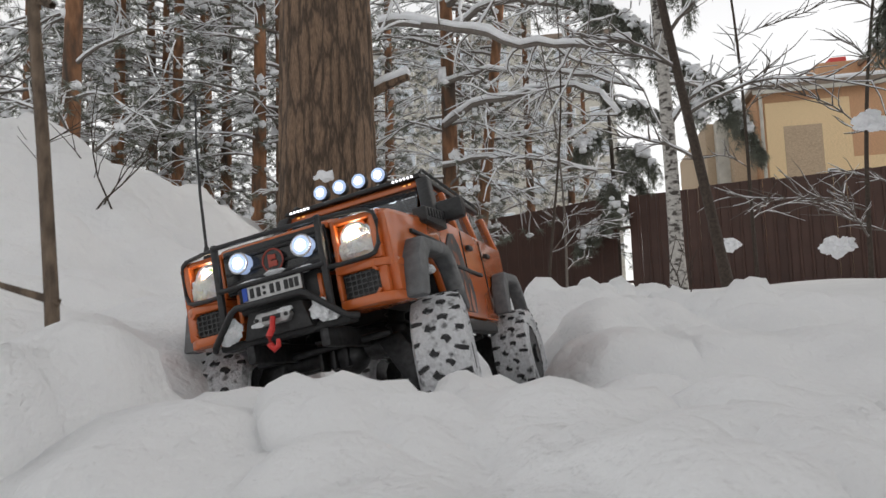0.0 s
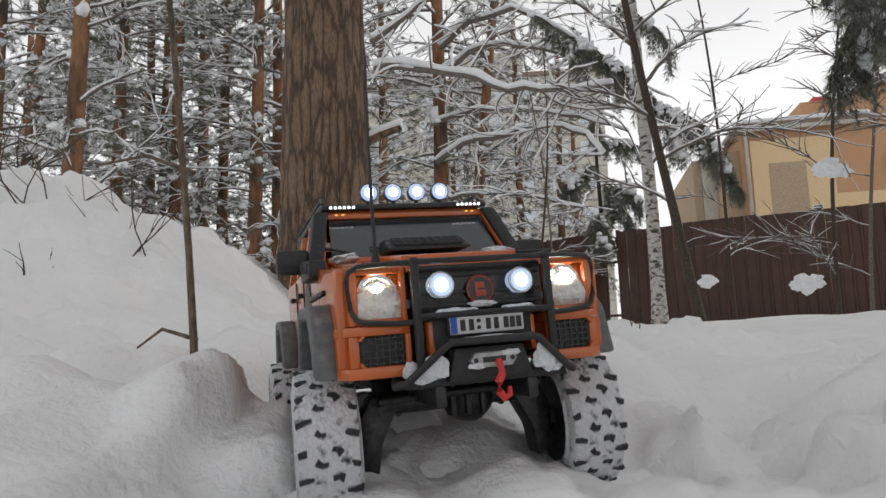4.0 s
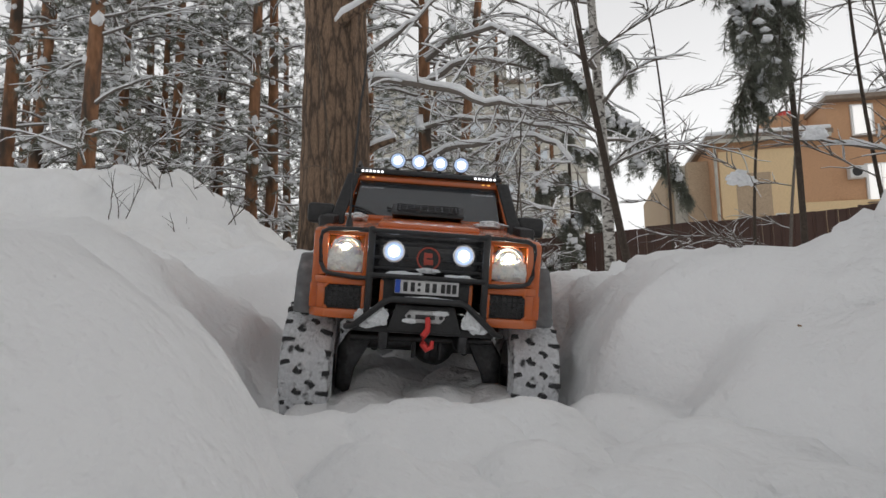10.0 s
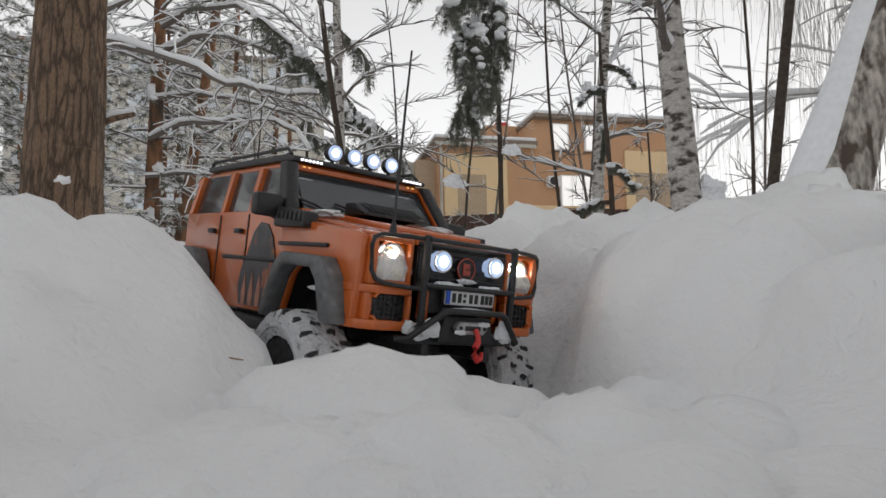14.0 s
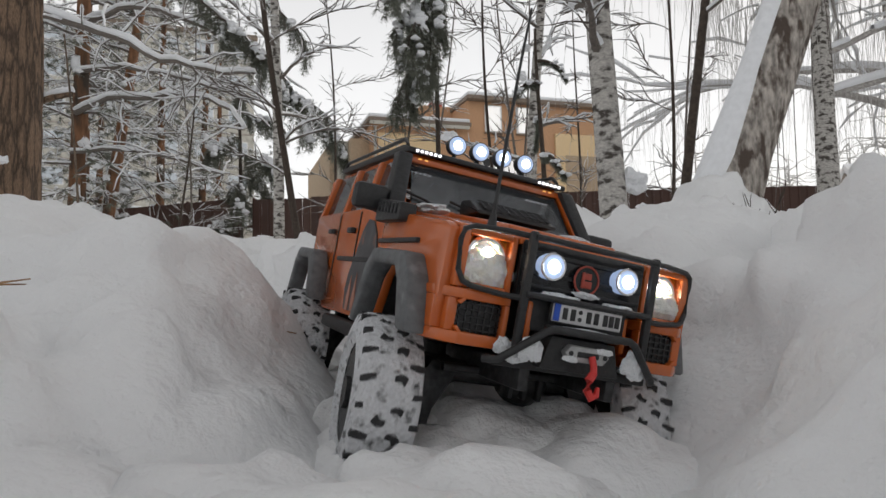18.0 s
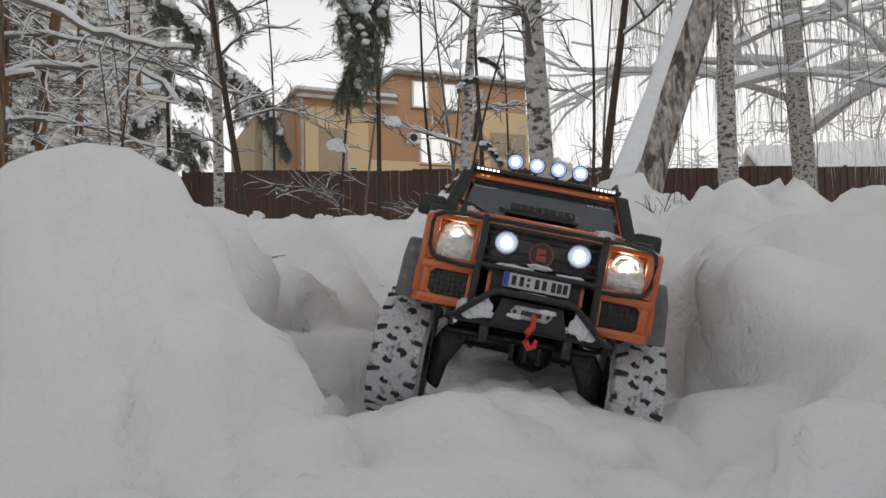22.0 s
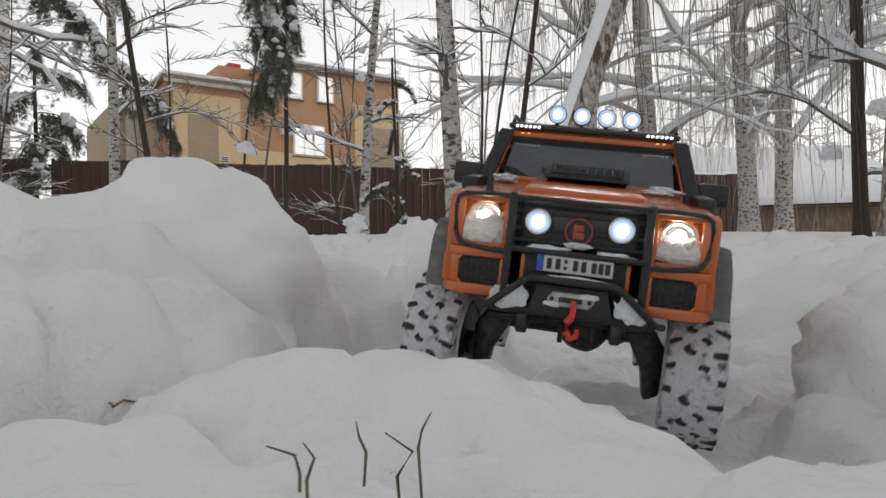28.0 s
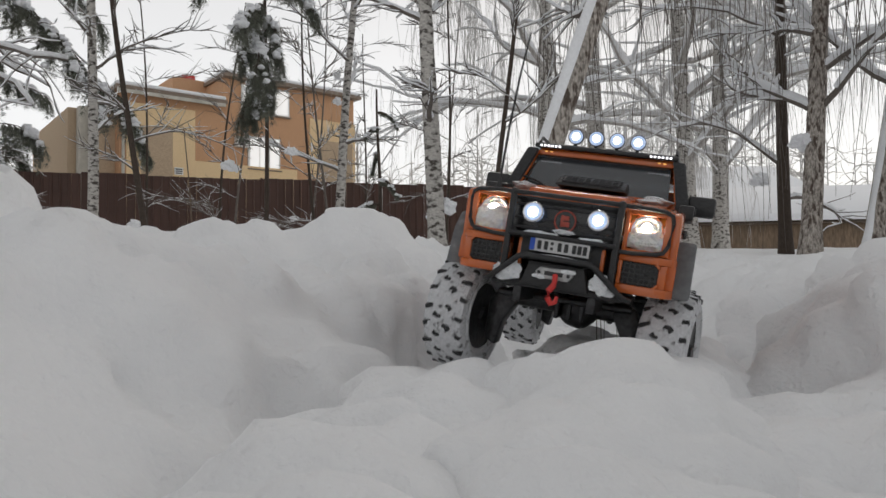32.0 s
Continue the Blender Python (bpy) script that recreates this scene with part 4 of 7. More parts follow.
PINES = [  # x, y, radius, lean x, lean y
    (-7.01, 10.73, 0.13, 0.1, 0.1), (-7.6, 12.5, 0.12, 0.5, 0.0), (-4.98, 9.31, 0.135, 0.15, 0.0), (-6.2, 13.2, 0.125, 0.1, 0.1),
    (-6.5, 15.6, 0.13, 0.0, 0.0), (-5.8, 14.3, 0.09, 0.3, 0.0), (-5.2, 13.6, 0.125, 0.25, 0.0), (-5.1, 15.2, 0.09, 0.0, 0.0),
    (-4.5, 14.7, 0.125, 0.1, 0.0), (-3.2, 12.3, 0.135, 0.1, 0.0), (-2.95, 13.0, 0.135, 0.0, 0.0), (0.14, 11.7, 0.14, 0.15, 0.0),
    (-9.5, 16.0, 0.14, 0.2, 0.1), (-11.0, 18.5, 0.14, 0.0, 0.0), (-8.3, 18.0, 0.13, 0.2, 0.0), (-2.2, 18.5, 0.13, 0.0, 0.0),
    (-1.2, 16.5, 0.12, 0.1, 0.0), (-13.0, 17.0, 0.14, 0.0, 0.0), (-3.9, 20.0, 0.14, 0.0, 0.0), (-6.9, 21.0, 0.14, 0.0, 0.0),
]
made_pines = []
for k, (x, y, r, lx, ly) in enumerate(PINES):
    made_pines.append(pine(x, y, r, 9.5, 40 + k, "slim pine with reddish bark and snowy dead branches", None, 46, 1.8, (lx, ly), None, 0.8, 380))
# forked pine behind the thick one, with a reddish second stem
pine(0.5, 12.2, 0.11, 9.5, 77, "leaning reddish pine stem with snowy branches", None, 44, 2.0, (1.3, 0.3), None, 1.5, 240)
FAR = [(-16, 22), (-13, 25), (-10, 24), (-8, 27), (-5.5, 26), (-3.5, 25), (-1.5, 23), (0.8, 21), (2.6, 19.5), (-19, 20), (-2.6, 30), (-7, 32), (-12, 31), (1.5, 27),
       (4.2, 22), (5.6, 26), (-17, 28), (-21, 25)]
for k, (x, y) in enumerate(FAR):
    copy_thing(made_pines[k % len(made_pines)], pose(x, y, ground_z(x, y) - 0.2, 0, 0, 47 * k + 20))

for k, (x, y) in enumerate([(-7.5, -12), (-4.2, -14), (-1.0, -12.5), (2.5, -14), (6.0, -12), (-11, -9), (9.5, -9), (-13, -3)]):
    copy_thing(made_pines[(3 * k) % len(made_pines)], pose(x, y, ground_z(x, y) - 0.2, 0, 0, 61 * k + 5))


def limb(parent, pts, r0, snow, seed, twigs=10):
    """One long snow-laden limb with its twigs, in the world's space."""
    rng = random.Random(seed)
    inv = parent.matrix_world.inverted()
    line = [inv @ Vector(p) for p in pts]
    fine = []
    for p, q in zip(line, line[1:]):
        fine += [p + (q - p) * k / 3 + Vector((0, 0, rng.uniform(-0.03, 0.03))) for k in range(3)]
    fine.append(line[-1])
    wood, sn = Tubes(), Tubes()
    rad = taper(len(fine), r0, 0.012)
    wood.add(fine, rad, 7)
    sn.add(fine, [q * 0.8 + snow * rng.uniform(0.6, 1.1) for q in rad], 8, 0.6, 0.9)
    for _ in range(twigs):
        i = rng.randint(2, len(fine) - 1)
        sub = wander(rng, fine[i], Vector((rng.uniform(-1, 1), rng.uniform(-1, 1), rng.uniform(-0.5, 0.6))), 6, rng.uniform(0.1, 0.2), 0.06, 0.3)
        rs = taper(7, 0.012, 0.003)
        wood.add(sub, rs, 4)
        snow_on(rng, sn, sub, rs, 0.02)
    part_py("limb", wood.v, wood.f, TWIG_GREY, parent, "long grey limb")
    tagged(part_py("limb_snow", sn.v, sn.f, SNOW_CAP, parent, "snow lying on the limb"), kind="stuff")


fork = made_pines[11]
limb(made_pines[11], [(-0.62, 8.09, 4.21), (-0.11, 7.91, 4.12), (0.48, 7.6, 3.87), (0.94, 7.26, 3.58), (1.45, 6.99, 3.43), (1.95, 6.67, 3.37)], 0.05, 0.05, 1, 14)
limb(fork, [(0.28, 11.6, 5.45), (0.75, 10.9, 5.61), (1.31, 10.24, 5.41), (1.8, 9.77, 5.1), (2.32, 9.26, 4.71), (2.76, 8.73, 4.23)], 0.05, 0.04, 2, 16)
limb(fork, [(0.16, 11.6, 3.9), (0.6, 10.8, 3.98), (1.23, 10.05, 3.9), (1.8, 9.56, 3.87), (2.22, 9.08, 3.53), (2.36, 8.84, 3.2)], 0.05, 0.045, 3, 16)
limb(fork, [(0.3, 11.6, 6.0), (0.77, 10.8, 6.09), (1.4, 10.03, 5.88), (1.87, 9.55, 5.41), (2.36, 9.04, 4.76), (2.62, 8.77, 4.38)], 0.05, 0.04, 4, 16)
limb(fork, [(-0.64, 7.89, 4.45), (-0.29, 7.91, 4.69), (0.06, 7.91, 5.01), (0.38, 7.9, 5.32)], 0.04, 0.035, 5, 10)
limb(fork, [(0.2, 11.6, 4.6), (0.9, 11.2, 4.7), (1.7, 10.8, 4.5), (2.4, 10.3, 4.2), (3.0, 9.8, 3.8)], 0.04, 0.035, 6, 16)
limb(fork, [(0.1, 11.6, 3.2), (0.8, 11.0, 3.2), (1.6, 10.4, 3.0), (2.3, 10.0, 2.7)], 0.035, 0.03, 7, 16)


def bough(parent, p, way, length, seed, thick=1.0):
    """A drooping evergreen bough with needle sprays and snow pads."""
    rng = random.Random(seed)
    inv = parent.matrix_world.inverted()
    line = wander(rng, inv @ Vector(p), way, 9, length / 9, 0.16, 0.12)
    wood = Tubes()
    wood.add(line, taper(10, 0.014, 0.004), 5)
    nv, nf, sv, sf = [], [], [], []
    for i in range(1, 10):
        for s in range(5):
            d = (line[i] - line[i - 1]).normalized() * 0.7 + Vector((rng.uniform(-0.8, 0.8), rng.uniform(-0.8, 0.8), rng.uniform(-0.7, 0.2)))
            sub = wander(rng, line[i], d, 5, length * 0.042 * thick * rng.uniform(0.6, 1.2), 0.42, 0.2)
            wood.add(sub, taper(6, 0.004, 0.0015), 3)
            for q in sub[1:]:
                tuft(rng, nv, nf, q, 0.074 * thick, 21, 0.9, 0.024)
            if rng.random() < 0.16:
                big = rng.uniform(0.022, 0.05) * thick
                for k in range(rng.randint(2, 4)):
                    q = sub[min(1 + k, 5)] + Vector((rng.uniform(-0.02, 0.02), rng.uniform(-0.02, 0.02), 0.022 * thick))
                    blob(rng, sv, sf, q, big * rng.uniform(0.6, 1.1), 0.62)
    part_py("bough", wood.v, wood.f, TWIG, parent, "drooping evergreen bough")
    tagged(part_py("needle_mass", nv, nf, NEEDLE, parent, smooth=False), kind="stuff")
    tagged(part_py("snow_load", sv, sf, SNOW_CAP, parent, "snow pads on the needles"), kind="stuff")


def birch(x, y, r, h, seed, label, lean=(0, 0), bark=None, branches=16, reach=1.3, first=1.0, hang=0, snow_amount=0.02, z0=None, bend=0.08, side_snow=0.0):
    rng = random.Random(seed)
    base = (ground_z(x, y) if z0 is None else z0) - 0.1
    ob = thing("birch_tree", pose(x, y, base), label, "tree", "birches")
    n = 18
    pts = [(lean[0] * t + bend * math.sin(4 * t + seed), lean[1] * t + bend * math.cos(3 * t + seed), h * t) for t in [i / (n - 1) for i in range(n)]]
    pts = [(a - pts[0][0], b - pts[0][1], c) for a, b, c in pts]
    radii = [r * (1.1 - 0.7 * i / (n - 1)) * (1.3 if i == 0 else 1) for i in range(n)]
    trunk_part("trunk", pts, radii, bark or BIRCH_BARK, ob, 16, 0.06)
    wood, snow, fine = Tubes(), Tubes(), Tubes()
    for b in range(branches):
        t = min((first + (h - first) * (b + rng.random()) / branches) / h, 0.98)
        i = int(t * (n - 1))
        p0 = Vector(pts[i])
        a = rng.uniform(0, math.tau)
        ln = reach * rng.uniform(0.5, 1.2)
        line = wander(rng, p0, (math.cos(a), math.sin(a), rng.uniform(0.3, 1.0)), 8, ln / 8, 0.05, 0.2)
        rad = taper(9, radii[i] * 0.42, 0.004)
        wood.add(line, rad, 5)
        snow_on(rng, snow, line, rad, snow_amount)
        for i in range(2, 9):
            for s in range(2):
                d2 = (line[i] - line[i - 1]).normalized() + Vector((rng.uniform(-0.9, 0.9), rng.uniform(-0.9, 0.9), rng.uniform(-0.3, 0.6)))
                sub = wander(rng, line[i], d2, 4, ln * 0.1, 0.1 if hang else 0.02, 0.25)
                rs = taper(5, 0.007, 0.002)
                wood.add(sub, rs, 3)
                if rng.random() < 0.7:
                    snow_on(rng, snow, sub, rs, snow_amount * 0.5)
                for g in range(hang):
                    q = sub[rng.randint(1, 4)]
                    tw = wander(rng, q, (rng.uniform(-0.3, 0.3), rng.uniform(-0.3, 0.3), -1), 5, rng.uniform(0.1, 0.34), 0.25, 0.08)
                    (fine if hang > 2 else wood).add(tw, taper(6, 0.0040, 0.0018), 3)
    if side_snow:
        up = [Vector(p) + Vector((-lean[0], -lean[1], 0)).normalized() * rr * 0.62 for p, rr in zip(pts, radii)]
        snow.add(up, [rr * side_snow * rng.uniform(0.75, 1.1) for rr in radii], 10, 1.0, 0.0)
    tagged(part_py("branchwork", wood.v, wood.f, BOUGH_GREY if hang > 2 else TWIG_GREY, ob), kind="stuff")
    if fine.v:
        tagged(part_py("hanging_twig", fine.v, fine.f, TWIG_RIME, ob, "long hanging twigs white with rime"), kind="stuff")
    tagged(part_py("snow_load", snow.v, snow.f, SNOW_CAP, ob, "snow lying on the branches"), kind="stuff")
    return ob


birch(2.22, 0.78, 0.066, 4.6, 3, "slender birch with black-patched bark", (0.1, 0.05), None, 12, 0.9, 1.2, 0, 0.016)
birch(1.41, -0.45, 0.074, 4.2, 4, "leaning old birch with cracked bark and snow on its upper side", (1.4, -0.85), BIRCH_OLD, 10, 1.4, 1.6, 2, 0.03, side_snow=0.78, bend=0.02)
birch(1.72, -0.03, 0.018, 3.4, 6, "thin dark sapling bending sideways", (0.35, -0.1), TWIG, 8, 0.6, 0.8, 0, 0.01, bend=0.06)
birch(2.2, 6.5, 0.065, 7.0, 8, "pale birch before the fence", (0.1, 0.0), None, 14, 1.2, 1.6, 0, 0.02)
birch(1.79, 4.33, 0.032, 5.2, 9, "thin dark tree before the fence", (-0.5, 0.1), TWIG, 14, 0.9, 0.9, 0, 0.004)
birch(3.65, 3.45, 0.055, 6.0, 10, "slanting pale birch with snow knots", (0.9, 0.2), None, 14, 1.0, 1.0, 0, 0.02)
birch(12.15, 2.24, 0.17, 11, 21, "tall birch with snowy boughs and hanging twigs", (-0.4, 0.2), None, 19, 3.8, 2.0, 7, 0.085)
birch(13.0, 1.9, 0.16, 11, 22, "tall birch with snowy boughs and hanging twigs", (1.2, 0), None, 19, 3.8, 2.0, 7, 0.085)
birch(7.66, 2.96, 0.12, 9, 23, "tall birch with hanging twigs", (0.6, 0.1), None, 17, 3.0, 2.2, 8, 0.06)
birch(11.7, 3.9, 0.19, 11, 24, "broad birch with thick snow-laden boughs", (-0.6, 0.3), None, 20, 4.2, 1.8, 7, 0.09)
birch(5.5, -1.0, 0.06, 5.5, 25, "dark slim tree with snow in its forks", (-0.25, 0.1), TWIG, 14, 1.3, 0.8, 0, 0.03)
birch(5.0, -1.3, 0.085, 6.0, 26, "dark-barked birch with a snow-covered stump side", (0.3, -0.1), BIRCH_OLD, 16, 1.6, 1.2, 1, 0.04)
birch(5.1, -1.75, 0.08, 5.5, 27, "birch leaning out of the snow, white with rime", (0.9, -0.6), BIRCH_OLD, 14, 1.6, 1.0, 1, 0.05, side_snow=0.55)


def far_wood():
    """Rime-white wood beyond the plots, too far to tell its trees apart."""
    rng = random.Random(91)
    t = Tubes()
    for k in range(170):
        a, d = radians(rng.uniform(28, 112)), rng.uniform(30, 52)
        x, y, h = d * math.sin(a), d * math.cos(a), rng.uniform(4.0, 8.5)
        z0 = ground_z(x, y) - 0.1
        t.add([(x, y, z0), (x + rng.uniform(-0.3, 0.3), y, z0 + h)], [0.09, 0.02], 4)
        for q in range(34):
            z = z0 + h * rng.uniform(0.12, 0.97)
            line = wander(rng, (x, y, z), (rng.uniform(-1, 1), rng.uniform(-1, 1), rng.uniform(-0.1, 0.9)), 4, rng.uniform(0.2, 0.5), 0.1, 0.35)
            t.add(line, taper(5, 0.035, 0.012), 3)
    tagged(part_py("far_wood", t.v, t.f, TWIG_RIME), "distant bare wood white with rime", "trees", kind="stuff")


far_wood()
SAPLINGS = [(3.2, 5.2, 0.5, 0.1), (3.9, 5.9, 0.35, -0.1), (2.9, 6.4, -0.2, 0.2), (5.0, 5.6, 0.4, 0.0), (5.6, 5.0, 0.3, 0.2), (4.4, 4.4, -0.2, 0.1),
            (3.55, 3.7, 0.1, 0.3), (6.3, 3.9, 0.3, -0.1), (1.2, 8.0, 0.2, 0.1), (1.6, 9.0, -0.2, 0.0), (4.6, 2.6, 0.2, 0.1)]
for k, (x, y, lx, ly) in enumerate(SAPLINGS):
    birch(x, y, 0.017, 3.6 + 0.3 * (k % 4), 60 + k, "thin bare sapling with snow on its twigs", (lx, ly), TWIG_GREY if k % 2 else TWIG, 9, 0.8, 0.4, 0, 0.0016)


def young_pine(x, y, h, r, label, seed, boughs, lean=(0, 0)):
    rng = random.Random(seed)
    ob = thing("young_pine", pose(x, y, ground_z(x, y) - 0.1), label, "tree")
    pts = [(lean[0] * t + 0.02 * math.sin(5 * t), lean[1] * t, h * t) for t in [i / 11 for i in range(12)]]
    trunk_part("trunk", pts, taper(12, r, r * 0.4), TWIG, ob, 8)
    bpy.context.view_layer.update()
    for k, (z, a, ln, th) in enumerate(boughs):
        t = z / h
        p = ob.matrix_world @ Vector((lean[0] * t, lean[1] * t, z))
        bough(ob, p, Vector((math.cos(radians(a)), math.sin(radians(a)), 0.15)), ln, seed * 10 + k, th)
    return ob


young_pine(2.95, 3.90, 4.2, 0.028, "young pine with snow-loaded drooping boughs", 31,
           [(1.9, 228, 0.8, 1.2), (2.1, 215, 1.0, 1.4), (2.25, 240, 1.0, 1.4), (2.45, 225, 1.15, 1.5), (2.6, 205, 0.9, 1.3), (2.75, 250, 0.9, 1.3), (2.9, 230, 1.0, 1.4),
            (3.2, 300, 0.8, 1.2), (3.5, 140, 0.9, 1.2), (3.7, 220, 0.9, 1.3)])
young_pine(2.35, 1.54, 1.5, 0.02, "small green pine under snow before the fence", 32,
           [(0.4, 20, 0.3, 0.5), (0.5, 140, 0.3, 0.5), (0.7, 260, 0.3, 0.5), (0.95, 60, 0.25, 0.5), (1.15, 200, 0.25, 0.45), (1.3, 310, 0.22, 0.4)])
young_pine(3.35, 13.2, 4.6, 0.06, "young pine bowed under thick snow before the pale building", 33,
           [(1.6, 200, 1.0, 2.2), (1.9, 330, 1.0, 2.2), (2.3, 250, 1.1, 2.4), (2.6, 20, 1.0, 2.2), (2.9, 300, 1.1, 2.3), (3.3, 210, 1.0, 2.2), (3.8, 340, 0.9, 2.0), (4.2, 260, 0.8, 1.8)])
# green ends of the long limbs, bent down by snow
for k, (p, ln, th) in enumerate([((2.0, 9.1, 5.0), 1.1, 1.7), ((2.4, 8.9, 4.6), 1.1, 1.8), ((2.7, 8.7, 4.2), 1.2, 1.8), ((2.95, 8.5, 3.8), 1.1, 1.7), ((3.2, 8.3, 3.4), 1.0, 1.6), ((3.4, 8.1, 3.0), 0.7, 1.4),
                                 ((1.5, 9.4, 5.5), 1.2, 1.7), ((2.5, 8.6, 5.2), 1.1, 1.6)]):
    bough(fork, p, Vector((0.62, -0.5, -0.25)), ln, 510 + k, th)

# ---------------------------------------------------------------- the model truck
FRONT_Y, REAR_Y, HUB_Z = 0.093, 0.388, -0.080
WHEELS = [(-0.1005, FRONT_Y, HUB_Z, True), (0.1005, FRONT_Y, HUB_Z, True), (-0.1005, REAR_Y, HUB_Z, False), (0.1005, REAR_Y, HUB_Z, False)]
WHEEL_R = 0.058


def arch(cy, cz, r, a0, a1, n):
    return [(cy + r * math.cos(radians(a0 + (a1 - a0) * i / n)), cz + r * math.sin(radians(a0 + (a1 - a0) * i / n))) for i in range(n + 1)]


def tyre_bm():
    """A snow-packed tyre: rounded drum; the lugs are meshes of their own."""
    bm = bmesh.new()
    prof = [(-0.019, 0.033), (-0.0215, 0.038), (-0.022, 0.047), (-0.020, 0.0525), (-0.0135, 0.0542), (0, 0.0546), (0.0135, 0.0542),
            (0.020, 0.0525), (0.022, 0.047), (0.0215, 0.038), (0.019, 0.033)]
    seg = 64
    rings = []
    for k in range(seg):
        a = math.tau * k / seg
        ring = []
        for x, r in prof:
            q = r * 1.045 + 0.0011 * noise.noise(Vector((x * 120, 9 * math.cos(a), 9 * math.sin(a))))
            ring.append(bm.verts.new((x, q * math.cos(a), q * math.sin(a))))
        rings.append(ring)
    for k in range(seg):
        a, b = rings[k], rings[(k + 1) % seg]
        for i in range(len(prof) - 1):
            bm.faces.new((a[i], a[i + 1], b[i + 1], b[i]))
    bmesh.ops.recalc_face_normals(bm, faces=bm.faces)
    return bm


def lug_meshes():
    """Tread lugs: a hooked block for the middle rows and a bar for the shoulders."""
    out = []
    for pts, hgt in (([(-0.0058, -0.0030), (0.0016, -0.0042), (0.0058, -0.0008), (0.0050, 0.0031), (0.0, 0.0014), (-0.0046, 0.0038)], 0.0046),
                     ([(-0.0072, -0.0026), (0.0066, -0.0034), (0.0074, 0.0018), (0.0, 0.0028), (-0.0068, 0.0022)], 0.0046)):
        bm = bmesh.new()
        add_prism(bm, pts, "z", -hgt / 2, hgt / 2, 0.0005)
        me = bpy.data.meshes.new("lug")
        bm.normal_update(), bm.to_mesh(me), bm.free()
        me.materials.append(LUG)
        out.append(me)
    return out


def torus_bm(bm, c, big, small, axis="Y", seg=28, sec=8):
    rings = []
    for k in range(seg):
        a = math.tau * k / seg
        ring = []
        for j in range(sec):
            g = math.tau * j / sec
            u, w = (big + small * math.cos(g)), small * math.sin(g)
            p = {"Y": (u * math.cos(a), w, u * math.sin(a)), "X": (w, u * math.cos(a), u * math.sin(a))}[axis]
            ring.append(bm.verts.new((c[0] + p[0], c[1] + p[1], c[2] + p[2])))
        rings.append(ring)
    for k in range(seg):
        a, b = rings[k], rings[(k + 1) % seg]
        for j in range(sec):
            bm.faces.new((a[j], a[(j + 1) % sec], b[(j + 1) % sec], b[j]))
    bmesh.ops.recalc_face_normals(bm, faces=bm.faces)


def mirrored(fn):
    for s in (-1, 1):
        fn(s)


